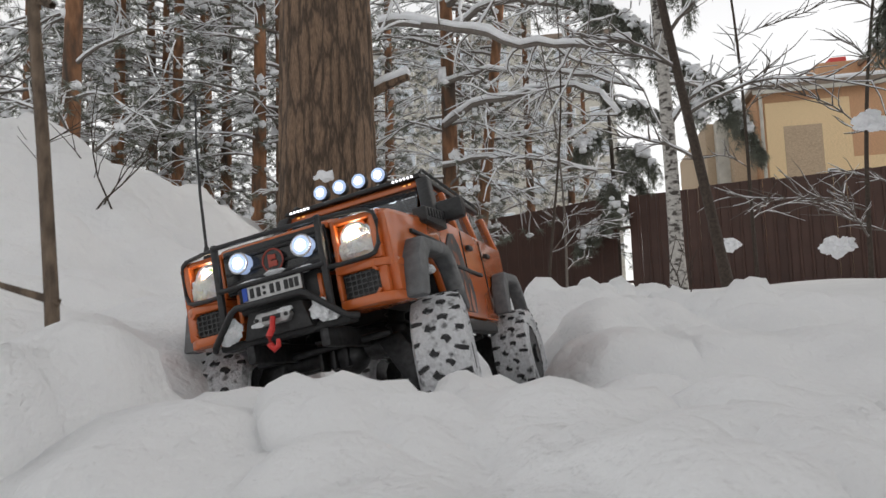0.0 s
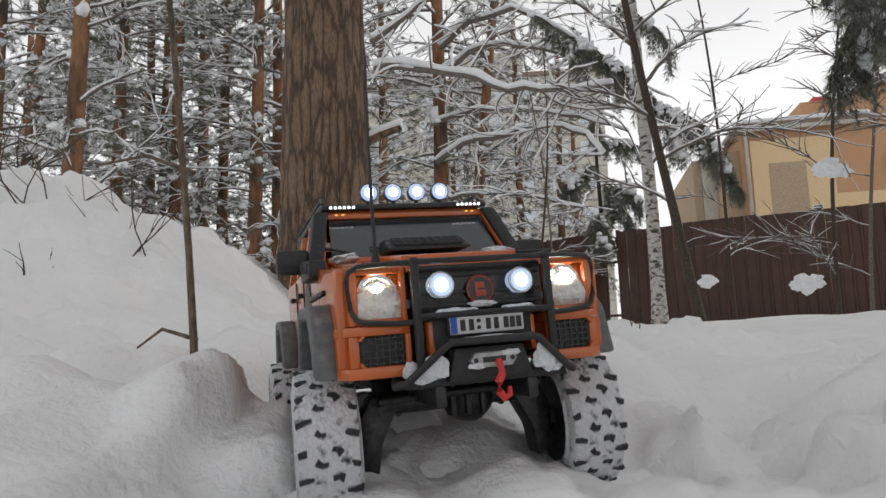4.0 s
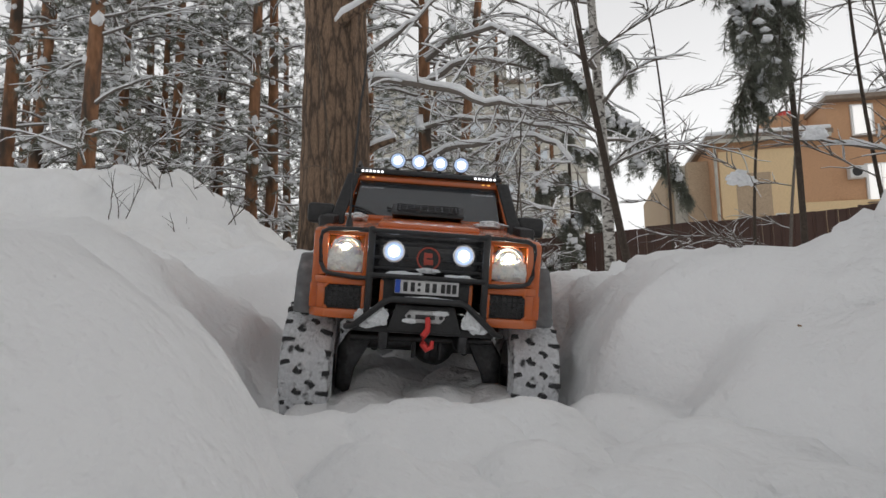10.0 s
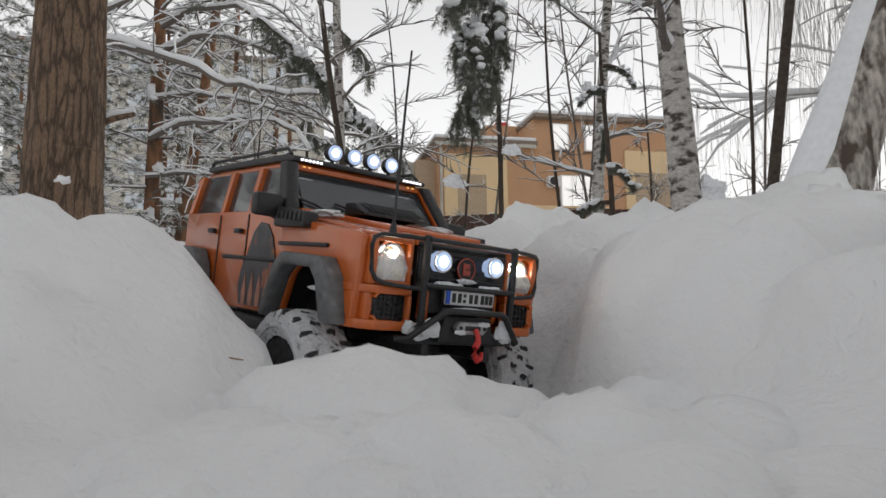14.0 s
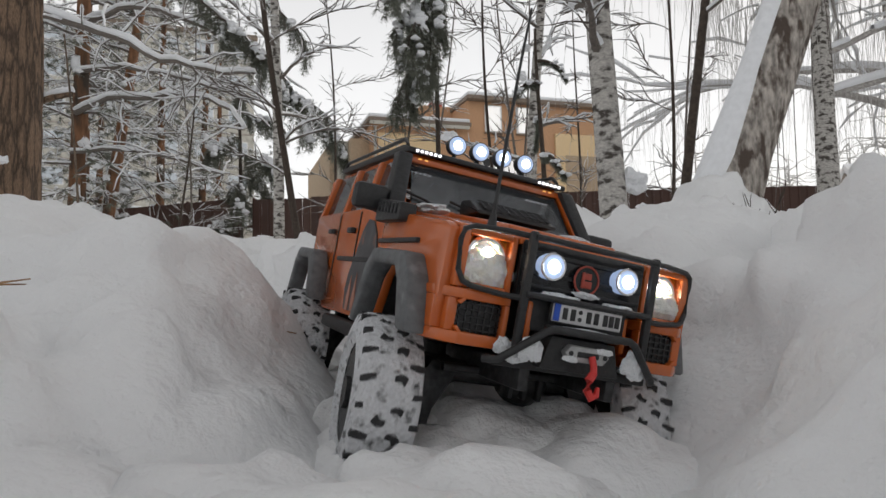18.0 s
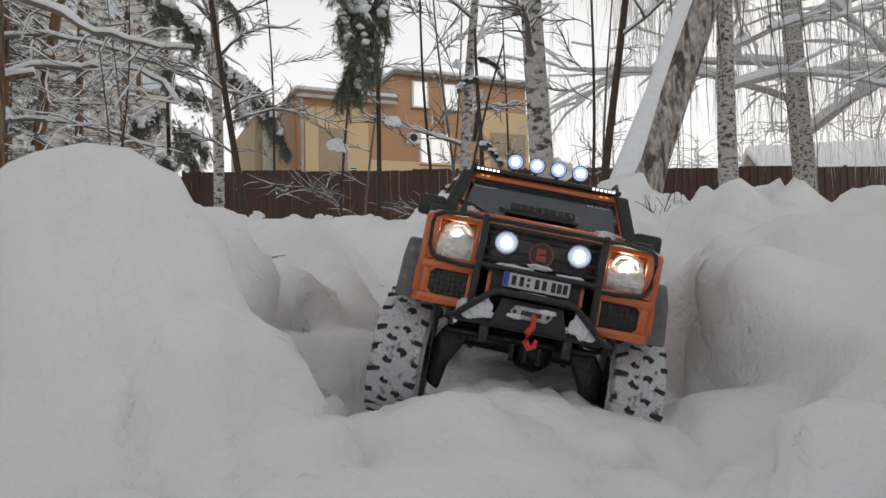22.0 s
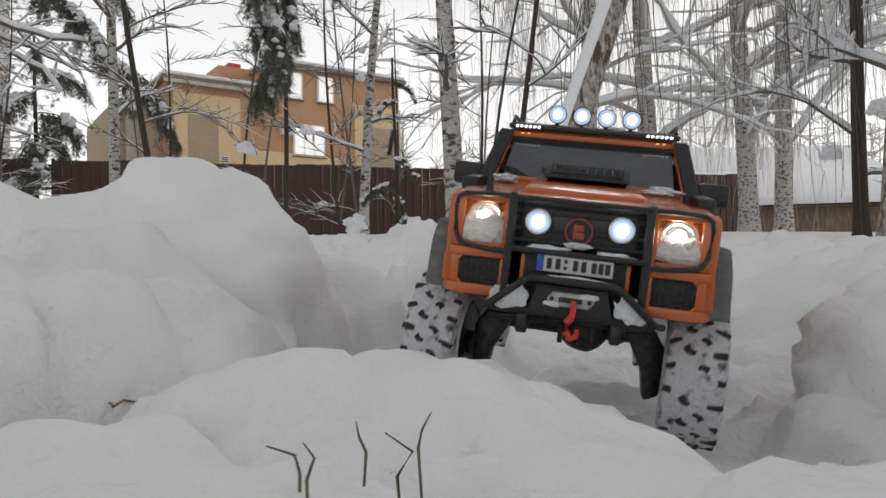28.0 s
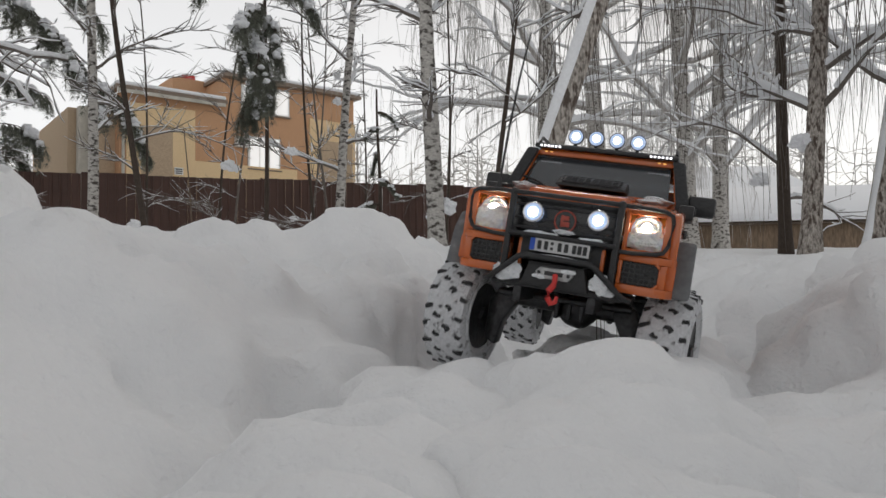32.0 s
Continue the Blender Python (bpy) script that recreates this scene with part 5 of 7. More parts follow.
def model_truck():
    T = thing("model_truck", pose(0, 0, 0), "orange radio-controlled off-road model truck dusted with snow, lamps lit", "model truck")

    # --- body shell
    bm = bmesh.new()
    add_prism(bm, [(0.036, 0.030), (0.036, 0.0445), (0.045, 0.049), (0.155, 0.062), (0.165, 0.062), (0.165, 0.02), (0.040, 0.02)], "x", -0.079, 0.079, 0.003)
    add_prism(bm, [(0.014, 0.0385), (0.014, 0.0435), (0.022, 0.0470), (0.046, 0.0500), (0.046, 0.0385)], "x", -0.050, 0.050, 0.0015)
    add_prism(bm, [(0.020, 0.0425), (0.022, 0.0445), (0.046, 0.0490), (0.046, 0.0425)], "x", -0.090, 0.090, 0.001)
    part("hood", bm, ORANGE, T)
    bm = bmesh.new()
    add_prism(bm, [(0.045, 0.0535), (0.15, 0.066), (0.16, 0.0655), (0.16, 0.06), (0.045, 0.048)], "x", -0.045, 0.045, 0.002)
    part("hood_bulge", bm, ORANGE, T)

    def fender(s):
        bm = bmesh.new()
        prof = [(0.050, -0.028), (0.026, -0.028), (0.022, 0.000), (0.020, 0.041), (0.03, 0.045), (0.162, 0.058), (0.162, -0.034), (0.152, -0.034), (0.134, 0.005), (0.122, 0.014),
                (0.074, 0.013), (0.061, 0.002)]
        add_prism(bm, prof, "x", s * 0.088, s * 0.0965, 0.0025)
        part("fender", bm, ORANGE, T)
        bm = bmesh.new()
        for oy, wide in ((0.0, 0.088), (0.295, 0.0795)):
            add_prism(bm, [(0.046 + oy, -0.027), (0.060 + oy, 0.003), (0.072 + oy, 0.0145), (0.124 + oy, 0.0155), (0.137 + oy, 0.005), (min(0.154 + oy, 0.43), -0.033), (min(0.160 + oy, 0.433), -0.033),
                           (min(0.160 + oy, 0.433), 0.028), (0.044 + oy, 0.028)], "x", s * 0.055, s * wide)
        part("arch_liner", bm, BLACK, T)
        # grey flares over the wheels
        for name, oy in (("front_flare", 0.0), ("rear_flare", 0.295)):
            bm = bmesh.new()
            ring = [(0.030, -0.029), (0.040, 0.006), (0.056, 0.0225), (0.128, 0.0245), (0.143, 0.012), (0.163, -0.034), (0.152, -0.034), (0.1345, 0.004), (0.1225, 0.0135),
                    (0.0735, 0.0125), (0.062, 0.002), (0.049, -0.029)]
            add_prism(bm, [(y + oy, z) for y, z in ring], "x", s * 0.0945, s * 0.1115, 0.003)
            part(name, bm, GREY_FLARE, T, "grey plastic flare")
        bm = bmesh.new()
        add_box(bm, s * 0.066, FRONT_Y, -0.006, 0.004, 0.12, 0.045, 0.001)
        part("inner_arch", bm, BLACK, T)
        # side of the cab and tub
        bm = bmesh.new()
        prof = [(0.158, 0.064), (0.158, -0.034)] + [(0.330, -0.036), (0.344, -0.036), (0.357, 0.003), (0.368, 0.013), (0.414, 0.013), (0.424, 0.006), (0.434, -0.02), (0.434, 0.064)]
        add_prism(bm, prof, "x", s * 0.080, s * 0.0935, 0.002)
        part("side_panel", bm, ORANGE, T)
        bm = bmesh.new()
        add_box(bm, s * 0.0945, 0.23, 0.016, 0.004, 0.14, 0.004, 0.001)
        add_box(bm, s * 0.0975, 0.115, 0.032, 0.004, 0.09, 0.0035, 0.001)
        part("side_trim", bm, BLACK, T, "black trim strip")
        for y0 in (0.245, 0.322):
            bm = bmesh.new()
            add_box(bm, s * 0.0938, y0, 0.018, 0.0015, 0.0016, 0.085)
            part("door_gap", bm, BLACK, T)
        for y0 in (0.262, 0.338):
            bm = bmesh.new()
            add_box(bm, s * 0.0965, y0, 0.043, 0.005, 0.016, 0.005, 0.001)
            part("door_handle", bm, BLACK, T)
        bm = bmesh.new()
        add_box(bm, s * 0.092, 0.225, -0.045, 0.014, 0.16, 0.012, 0.003)
        part("rock_slider", bm, BLACK, T)
        # pillars
        for (ya, za), (yb, zb), w in (((0.160, 0.063), (0.196, 0.110), 0.008), ((0.250, 0.063), (0.252, 0.110), 0.010), ((0.326, 0.063), (0.327, 0.110), 0.010),
                                      ((0.430, 0.063), (0.424, 0.110), 0.012)):
            bm = bmesh.new()
            add_prism(bm, [(ya - w / 2, za), (yb - w / 2, zb), (yb + w / 2, zb), (ya + w / 2, za)], "x", s * 0.077, s * 0.0865, 0.001)
            for v in bm.verts:
                v.co.x -= s * 0.009 * (v.co.z - 0.063) / 0.05 - s * 0.006
            part("pillar", bm, ORANGE, T)
        for y0, y1, slant in ((0.168, 0.246, 0.03), (0.257, 0.321, 0.0), (0.333, 0.423, 0.0)):
            bm = bmesh.new()
            add_prism(bm, [(y0, 0.064), (y0 + slant, 0.109), (y1, 0.109), (y1, 0.064)], "x", s * 0.080, s * 0.082)
            for v in bm.verts:
                v.co.x -= s * 0.009 * (v.co.z - 0.063) / 0.05 - s * 0.005
            part("side_window", bm, CAR_GLASS, T, "dark tinted window")
        # mirror
        bm = bmesh.new()
        add_box(bm, s * 0.110, 0.168, 0.066, 0.028, 0.014, 0.021, 0.004)
        add_cyl(bm, (s * 0.09, 0.174, 0.055), (s * 0.106, 0.170, 0.060), 0.004)
        part("wing_mirror", bm, BLACK, T)
        # snorkel: box on the fender, pipe up the pillar
        bm = bmesh.new()
        add_prism(bm, [(0.105, 0.046), (0.105, 0.060), (0.165, 0.066), (0.165, 0.047)], "x", s * 0.090, s * 0.104, 0.002)
        add_prism(bm, [(0.150, 0.052), (0.154, 0.067), (0.186, 0.113), (0.202, 0.113), (0.172, 0.06), (0.168, 0.05)], "x", s * 0.0845, s * 0.0975, 0.002)
        for v in bm.verts:
            v.co.x -= s * 0.011 * max(0.0, v.co.z - 0.066) / 0.05
        sn = part("snorkel", bm, BLACK, T)
        for k in range(6):
            bm = bmesh.new()
            add_box(bm, s * 0.1045, 0.112 + 0.0085 * k, 0.0545 + 0.0008 * k, 0.002, 0.004, 0.008, 0.0006)
            part("slot", bm, STEEL, sn)
        # bumper corner with its mesh vent
        bm = bmesh.new()
        plan = [(0.050, 0.012), (0.083, 0.012), (0.092, 0.019), (0.0975, 0.030), (0.0985, 0.050), (0.050, 0.050)]
        for z0, z1 in ((-0.0300, -0.0222), (-0.0022, 0.0045)):
            add_prism(bm, [(s * x, y) for x, y in plan], "z", z0, z1, 0.0014)
        for x0, x1, y0, y1 in ((0.050, 0.0535, 0.012, 0.02), (0.0838, 0.0905, 0.0165, 0.03), (0.0885, 0.0975, 0.024, 0.045)):
            add_box(bm, s * (x0 + x1) / 2, (y0 + y1) / 2, -0.0122, x1 - x0, y1 - y0, 0.0205, 0.001)
        add_box(bm, s * 0.0735, 0.040, -0.0128, 0.046, 0.012, 0.034, 0.001)
        for cz, ang in ((-0.0212, -45), (-0.0032, 45)):
            add_box(bm, s * 0.0828, 0.0155, cz, 0.005, 0.006, 0.0022, 0.0004, (0, ang * s, 0))
        part("bumper_corner", bm, ORANGE, T)
        bm = bmesh.new()
        add_box(bm, s * 0.0687, 0.0195, -0.0122, 0.031, 0.004, 0.0205, 0.001)
        vent = part("vent", bm, BLACK, T, "black mesh vent with snow specks")
        bm = bmesh.new()
        for k in range(7):
            add_box(bm, s * (0.0555 + 0.0044 * k), 0.0172, -0.0122, 0.0009, 0.0015, 0.02)
        for k in range(5):
            add_box(bm, s * 0.0687, 0.0171, -0.0202 + 0.004 * k, 0.03, 0.0015, 0.0009)
        part("mesh", bm, BLACK_GLOSS, vent)
        # inner orange strut between grille guard and lower grille
        bm = bmesh.new()
        add_box(bm, s * 0.0365, 0.016, -0.008, 0.004, 0.012, 0.024, 0.001)
        part("grille_strut", bm, ORANGE, T)
        # headlamp: bezel, bowl, bulb, lens
        bm = bmesh.new()
        for x0, x1, z0, z1 in ((0.0505, 0.054, 0.005, 0.0425), (0.0835, 0.0895, 0.005, 0.0425), (0.054, 0.0835, 0.0385, 0.0425), (0.054, 0.0835, 0.005, 0.0085)):
            add_box(bm, s * (x0 + x1) / 2, 0.0235, (z0 + z1) / 2, x1 - x0 + 0.0006, 0.017, z1 - z0 + 0.0006, 0.0016)
        add_box(bm, s * 0.069, 0.031, 0.0235, 0.036, 0.006, 0.036, 0.001)
        hl = part("headlamp", bm, ORANGE, T, "orange lamp housing, lit")
        bm = bmesh.new()
        add_box(bm, s * 0.069, 0.0272, 0.0225, 0.0292, 0.002, 0.0285, 0.0006)
        part("lamp_pan", bm, CHROME, hl, "bright lamp pan")
        bm = bmesh.new()
        torus_bm(bm, (s * 0.0685, 0.0215, 0.0255), 0.0128, 0.0020)
        part("bezel", bm, CHROME, hl, "chrome ring")
        bm = bmesh.new()
        for k in (-1, 1):
            add_box(bm, s * (0.069 + 0.0125 * k), 0.0255, 0.0345, 0.006, 0.004, 0.0075, 0.001)
        part("indicator", bm, AMBER, hl, "amber indicator glass")
        bm = bmesh.new()
        add_cyl(bm, (s * 0.0685, 0.0285, 0.0255), (s * 0.0685, 0.0215, 0.0255), 0.006, 0.0125, 24, False)
        part("reflector", bm, CHROME, hl)
        bm = bmesh.new()
        clump(bm, (s * 0.0685, 0.0190, 0.0280), 0.0046, (1, 0.8, 0.95), 1, 3, 0.08)
        part("bulb", bm, LED_WARM, hl, "glowing warm white bulb")
        bm = bmesh.new()
        full = 1.0 if s < 0 else 0.72
        clump(bm, (s * 0.0690, 0.0215, 0.0150 + 0.003 * full), 0.0160, (1.16, 0.46, 0.70 * full + 0.14), 3 + s, 4, 0.3)
        clump(bm, (s * 0.0770, 0.0210, 0.0165), 0.0100, (1, 0.55, 1.25 * full), 6 + s, 4, 0.4)
        clump(bm, (s * (0.0600 if s < 0 else 0.0640), 0.0210, 0.0155), 0.0088, (1, 0.5, 1.2 * full), 9 + s, 4, 0.4)
        part("packed_snow", bm, LAMP_SNOW, hl, "snow packed over the lamp")
        # fog lamp in the grille
        bm = bmesh.new()
        add_cyl(bm, (s * 0.0287, 0.016, 0.0278), (s * 0.0287, 0.004, 0.0278), 0.0082, 0.0086, 24)
        fl = part("spot_lamp", bm, LED_RING, T, "round white spot lamp, lit")
        bm = bmesh.new()
        torus_bm(bm, (s * 0.0287, 0.0045, 0.0278), 0.0083, 0.0009)
        part("rim", bm, CHROME, fl)
        bm = bmesh.new()
        clump(bm, (s * 0.0287, 0.0035, 0.0278), 0.0046, (1, 0.3, 1), 1, 2, 0.02)
        part("bulb", bm, LED, fl)
        # guard post and hoop
        bm = bmesh.new()
        add_box(bm, s * 0.0472, 0.002, 0.010, 0.0058, 0.005, 0.074, 0.0018)
        part("guard_post", bm, BLACK, T)
        bm = bmesh.new()
        add_tube(bm, [(s * 0.047, 0.004, 0.0436), (s * 0.062, 0.007, 0.0440), (s * 0.083, 0.013, 0.0432), (s * 0.0885, 0.015, 0.0405), (s * 0.0897, 0.016, 0.034),
                      (s * 0.0885, 0.015, 0.0150), (s * 0.0850, 0.013, 0.0085), (s * 0.080, 0.011, 0.0065), (s * 0.06, 0.005, 0.0045), (s * 0.047, 0.002, 0.0045)], 0.0019, 8)
        part("lamp_guard", bm, BLACK, T)
        # running lights under the roof visor
        for k in range(6):
            bm = bmesh.new()
            add_box(bm, s * (0.0505 + 0.0042 * k), 0.1865, 0.1163, 0.0026, 0.002, 0.0024, 0.0006)
            part("led", bm, LED_DOT, T, "small white light")
        # warm reflections below the visor, added as glowing amber chips
        for k in range(2):
            bm = bmesh.new()
            add_box(bm, s * (0.060 + 0.006 * k), 0.1925, 0.1105, 0.003, 0.002, 0.0013)
            part("amber_glint", bm, GLINT_AMBER, T, "small amber glint, a glowing chip for a warm reflection")
        # portal axle legs
        for cy in (FRONT_Y, REAR_Y):
            bm = bmesh.new()
            add_prism(bm, [(s * 0.044, -0.052), (s * 0.066, -0.046), (s * 0.076, -0.062), (s * 0.076, -0.100), (s * 0.064, -0.106), (s * 0.060, -0.082)], "y", cy - 0.012, cy + 0.012, 0.003)
            part("portal_leg", bm, STEEL, T, "black axle leg")
            bm = bmesh.new()
            add_cyl(bm, (s * 0.052, cy + 0.02, -0.052), (s * 0.05, cy + 0.04, 0.01), 0.008, seg=12)
            sh = part("shock_absorber", bm, BLACK, T)
            bm = bmesh.new()
            for q in range(6):
                k = (q + 0.5) / 6
                torus_bm(bm, (s * (0.052 - 0.002 * k), -(-0.052 + 0.062 * k), cy + 0.02 + 0.02 * k), 0.0098, 0.0014, "Y", 14, 5)
            bmesh.ops.rotate(bm, cent=(0, 0, 0), matrix=Matrix.Rotation(radians(90), 3, "X"), verts=bm.verts)
            for v in bm.verts:
                v.co = Vector((v.co.x, -v.co.y, -v.co.z))
            part("spring", bm, STEEL, sh)

    mirrored(fender)

    # --- front
    bm = bmesh.new()
    add_box(bm, 0, 0.017, 0.0235, 0.096, 0.008, 0.038, 0.002)
    part("grille", bm, BLACK_GLOSS, T, "gloss black grille")
    for z in (0.014, 0.0225, 0.0345):
        bm = bmesh.new()
        add_box(bm, 0, 0.0122, z, 0.092, 0.002, 0.0025, 0.0006)
        part("grille_bar", bm, BLACK, T)
    bm = bmesh.new()
    add_box(bm, 0, 0.015, -0.0035, 0.075, 0.010, 0.022, 0.002)
    part("lower_grille", bm, BLACK, T)
    bm = bmesh.new()
    add_cyl(bm, (0, 0.0125, 0.0235), (0, 0.009, 0.0235), 0.0098, 0.0095, 28)
    em = part("emblem", bm, BLACK_GLOSS, T, "round emblem")
    bm = bmesh.new()
    torus_bm(bm, (0, 0.0088, 0.0235), 0.0092, 0.0007)
    part("ring", bm, EMBLEM_RED, em)
    bm = bmesh.new()
    add_box(bm, -0.0028, 0.0086, 0.0235, 0.0022, 0.0012, 0.0105, 0.0003)
    add_box(bm, 0.0006, 0.0086, 0.0262, 0.0052, 0.0012, 0.0042, 0.0003)
    add_box(bm, 0.0010, 0.0086, 0.0208, 0.0060, 0.0012, 0.0046, 0.0003)
    part("shape", bm, EMBLEM_RED, em)
    # guard cross bars
    for z, x in ((0.0435, 0.047), (0.0075, 0.047), (-0.0105, 0.03)):
        bm = bmesh.new()
        add_tube(bm, [(-x, 0.0, z), (0, -0.0008, z), (x, 0.0, z)], 0.0021, 8)
        part("guard_bar", bm, BLACK, T)
    # number plate: bars stand for its characters
    bm = bmesh.new()
    add_box(bm, 0, 0.0012, 0, 0.052, 0.002, 0.0117, 0.0006)
    pl = part("number_plate", bm, WHITE_PLATE, T, "white number plate with dark bars")
    bm = bmesh.new()
    add_box(bm, 0, 0.003, 0, 0.0545, 0.0016, 0.014, 0.0006)
    part("plate_frame", bm, BLACK, pl)
    bm = bmesh.new()
    add_box(bm, -0.0237, -0.0001, 0, 0.0042, 0.001, 0.0106)
    part("blue_band", bm, BLUE_PLATE, pl)
    for x in (-0.0175, -0.0115, 0.0005, 0.0062, 0.0132, 0.0178, 0.0224):
        bm = bmesh.new()
        add_box(bm, x, -0.0001, -0.0001, 0.0034, 0.001, 0.0074, 0.0002)
        part("bar", bm, BLACK, pl)
    for z in (0.0022, -0.0022):
        bm = bmesh.new()
        add_cyl(bm, (-0.0063, 0.0006, z), (-0.0063, -0.0006, z), 0.0014, seg=10)
        part("dot", bm, STEEL, pl)
    # winch bumper
    bm = bmesh.new()
    add_tube(bm, [(-0.064, 0.010, -0.036), (-0.058, 0.002, -0.0345), (-0.033, -0.008, -0.0128), (-0.028, -0.009, -0.0106), (0.028, -0.009, -0.0106),
                  (0.033, -0.008, -0.0128), (0.058, 0.002, -0.0345), (0.064, 0.010, -0.036)], 0.0026, 10)
    wb = part("winch_bumper", bm, BLACK, T, "black tubular winch bumper")
    bm = bmesh.new()
    add_prism(bm, [(-0.030, -0.036), (-0.024, -0.015), (0.024, -0.015), (0.030, -0.036)], "y", 0.000, 0.014, 0.001)
    part("bumper_plate", bm, BLACK, wb)
    bm = bmesh.new()
    add_box(bm, 0, 0.016, -0.036, 0.116, 0.016, 0.006, 0.0015)
    part("skid_bar", bm, BLACK, wb)
    bm = bmesh.new()
    add_prism(bm, [(-0.0165, -0.0235), (-0.0125, -0.0185), (0.0125, -0.0185), (0.0165, -0.0235), (0.0125, -0.0285), (-0.0125, -0.0285)], "y", -0.0065, 0.0005, 0.001)
    fl = part("fairlead", bm, ALU, T, "pale alloy winch fairlead")
    bm = bmesh.new()
    add_box(bm, 0, -0.0068, -0.0235, 0.016, 0.001, 0.0036, 0.0004)
    part("slot", bm, BLACK, fl)
    for s in (-1, 1):
        bm = bmesh.new()
        add_cyl(bm, (s * 0.0128, -0.0060, -0.0235), (s * 0.0128, -0.0073, -0.0235), 0.0016, seg=10)
        part("bolt", bm, BLACK, fl)
    # tow hook
    bm = bmesh.new()
    add_tube(bm, [(0.002, -0.008, -0.024), (0.0025, -0.0105, -0.029), (0.0025, -0.012, -0.034)], 0.0022, 8)
    add_tube(bm, [(0.0025, -0.012, -0.033), (-0.0008, -0.0125, -0.038), (-0.0008, -0.0125, -0.044), (0.0025, -0.0125, -0.0485), (0.0062, -0.0125, -0.0465),
                  (0.0066, -0.0125, -0.0415)], [0.0026, 0.0028, 0.0028, 0.0027, 0.0022, 0.0014], 8)
    part("tow_hook", bm, RED, T, "red tow hook")
    # snow lying on the bumper
    for k, (c, r, q) in enumerate((((-0.0385, -0.001, -0.0255), 0.0088, (0.95, 0.2, 0.95)), ((0.0385, -0.001, -0.0255), 0.0088, (0.95, 0.2, 0.95)), ((-0.046, 0.003, -0.0315), 0.0075, (1.1, 0.25, 0.5)),
                                   ((0.046, 0.003, -0.0315), 0.0075, (1.1, 0.25, 0.5)), ((0.0, 0.0, -0.0095), 0.009, (2.6, 0.5, 0.2)), ((-0.052, 0.010, -0.027), 0.006, (0.9, 0.5, 1.0)),
                                   ((0.012, -0.0062, -0.0200), 0.0042, (1.6, 0.3, 0.5)), ((-0.012, -0.0062, -0.0270), 0.0040, (1.4, 0.3, 0.5)), ((-0.02, 0.006, 0.0095), 0.006, (2.4, 0.7, 0.4)),
                                   ((0.026, 0.006, 0.0092), 0.006, (2.0, 0.7, 0.4)), ((0.0, 0.008, 0.0138), 0.005, (1.9, 0.6, 0.4)),
                                   ((-0.07, 0.13, 0.062), 0.012, (0.9, 2.0, 0.32)), ((0.065, 0.14, 0.063), 0.013, (1.2, 1.3, 0.32)),
                                   ((0.0, 0.148, 0.071), 0.012, (2.2, 0.6, 0.3)), ((-0.09, 0.07, -0.004), 0.012, (0.9, 2.4, 0.3)),
                                   ((0.096, 0.08, 0.0), 0.011, (0.9, 2.2, 0.3)))):
        bm = bmesh.new()
        clump(bm, c, r, q, 11 + k, 4, 0.4)
        part("snow_patch", bm, SNOW_CRUST, T, "thin clinging snow")

    # --- cab
    bm = bmesh.new()
    add_prism(bm, [(0.158, 0.0635), (0.1965, 0.1095), (0.199, 0.1095), (0.161, 0.0635)], "x", -0.077, 0.077)
    for v in bm.verts:
        v.co.x *= 1 - 0.06 * (v.co.z - 0.063) / 0.05
    part("windscreen", bm, CAR_GLASS, T, "tinted windscreen reflecting trees")
    for za, zb, ya, yb in ((0.061, 0.067, 0.155, 0.165), (0.1065, 0.112, 0.192, 0.204)):
        bm = bmesh.new()
        add_box(bm, 0, (ya + yb) / 2, (za + zb) / 2, 0.163 if za < 0.1 else 0.155, yb - ya, zb - za, 0.001)
        part("windscreen_frame", bm, ORANGE, T)
    bm = bmesh.new()
    add_box(bm, 0, 0.313, 0.1125, 0.150, 0.232, 0.008, 0.003)
    part("roof", bm, ORANGE, T)
    bm = bmesh.new()
    add_prism(bm, [(0.187, 0.1140), (0.187, 0.1185), (0.205, 0.1225), (0.420, 0.1225), (0.420, 0.1165), (0.205, 0.1155)], "x", -0.0795, 0.0795, 0.0015)
    rack = part("roof_rack", bm, BLACK, T, "black roof rack with visor")
    for s in (-1, 1):
        bm = bmesh.new()
        add_tube(bm, [(s * 0.0765, 0.2, 0.1220), (s * 0.0765, 0.21, 0.1285), (s * 0.0765, 0.41, 0.1285), (s * 0.0765, 0.418, 0.1220)], 0.0018, 6)
        part("rail", bm, BLACK, rack)
    bm = bmesh.new()
    clump(bm, (0, 0.31, 0.1225), 0.03, (2.2, 3.2, 0.13), 4, 4, 0.3)
    part("roof_snow", bm, SNOW_CRUST, T, "thin snow on the roof")
    for k in range(4):
        x = -0.0345 + 0.023 * k
        bm = bmesh.new()
        add_cyl(bm, (x, 0.199, 0.1302), (x, 0.190, 0.1302), 0.0078, 0.0088, 20)
        add_cyl(bm, (x, 0.195, 0.120), (x, 0.195, 0.1265), 0.002, seg=8)
        lamp = part("roof_lamp", bm, BLACK, T, "round roof lamp, lit")
        bm = bmesh.new()
        add_cyl(bm, (x, 0.1905, 0.1302), (x, 0.1888, 0.1302), 0.0081, 0.0076, 24)
        part("lens", bm, LED_RING, lamp)
        bm = bmesh.new()
        clump(bm, (x, 0.1885, 0.1302), 0.0043, (1, 0.3, 1), 1, 2, 0.02)
        part("bulb", bm, LED, lamp)
    bm = bmesh.new()
    add_box(bm, 0, 0.300, 0.0, 0.160, 0.27, 0.06, 0.004)
    part("tub", bm, BLACK, T, "dark inner tub")
    bm = bmesh.new()
    add_box(bm, 0, 0.430, 0.04, 0.172, 0.008, 0.135, 0.003)
    part("rear_door", bm, ORANGE, T)
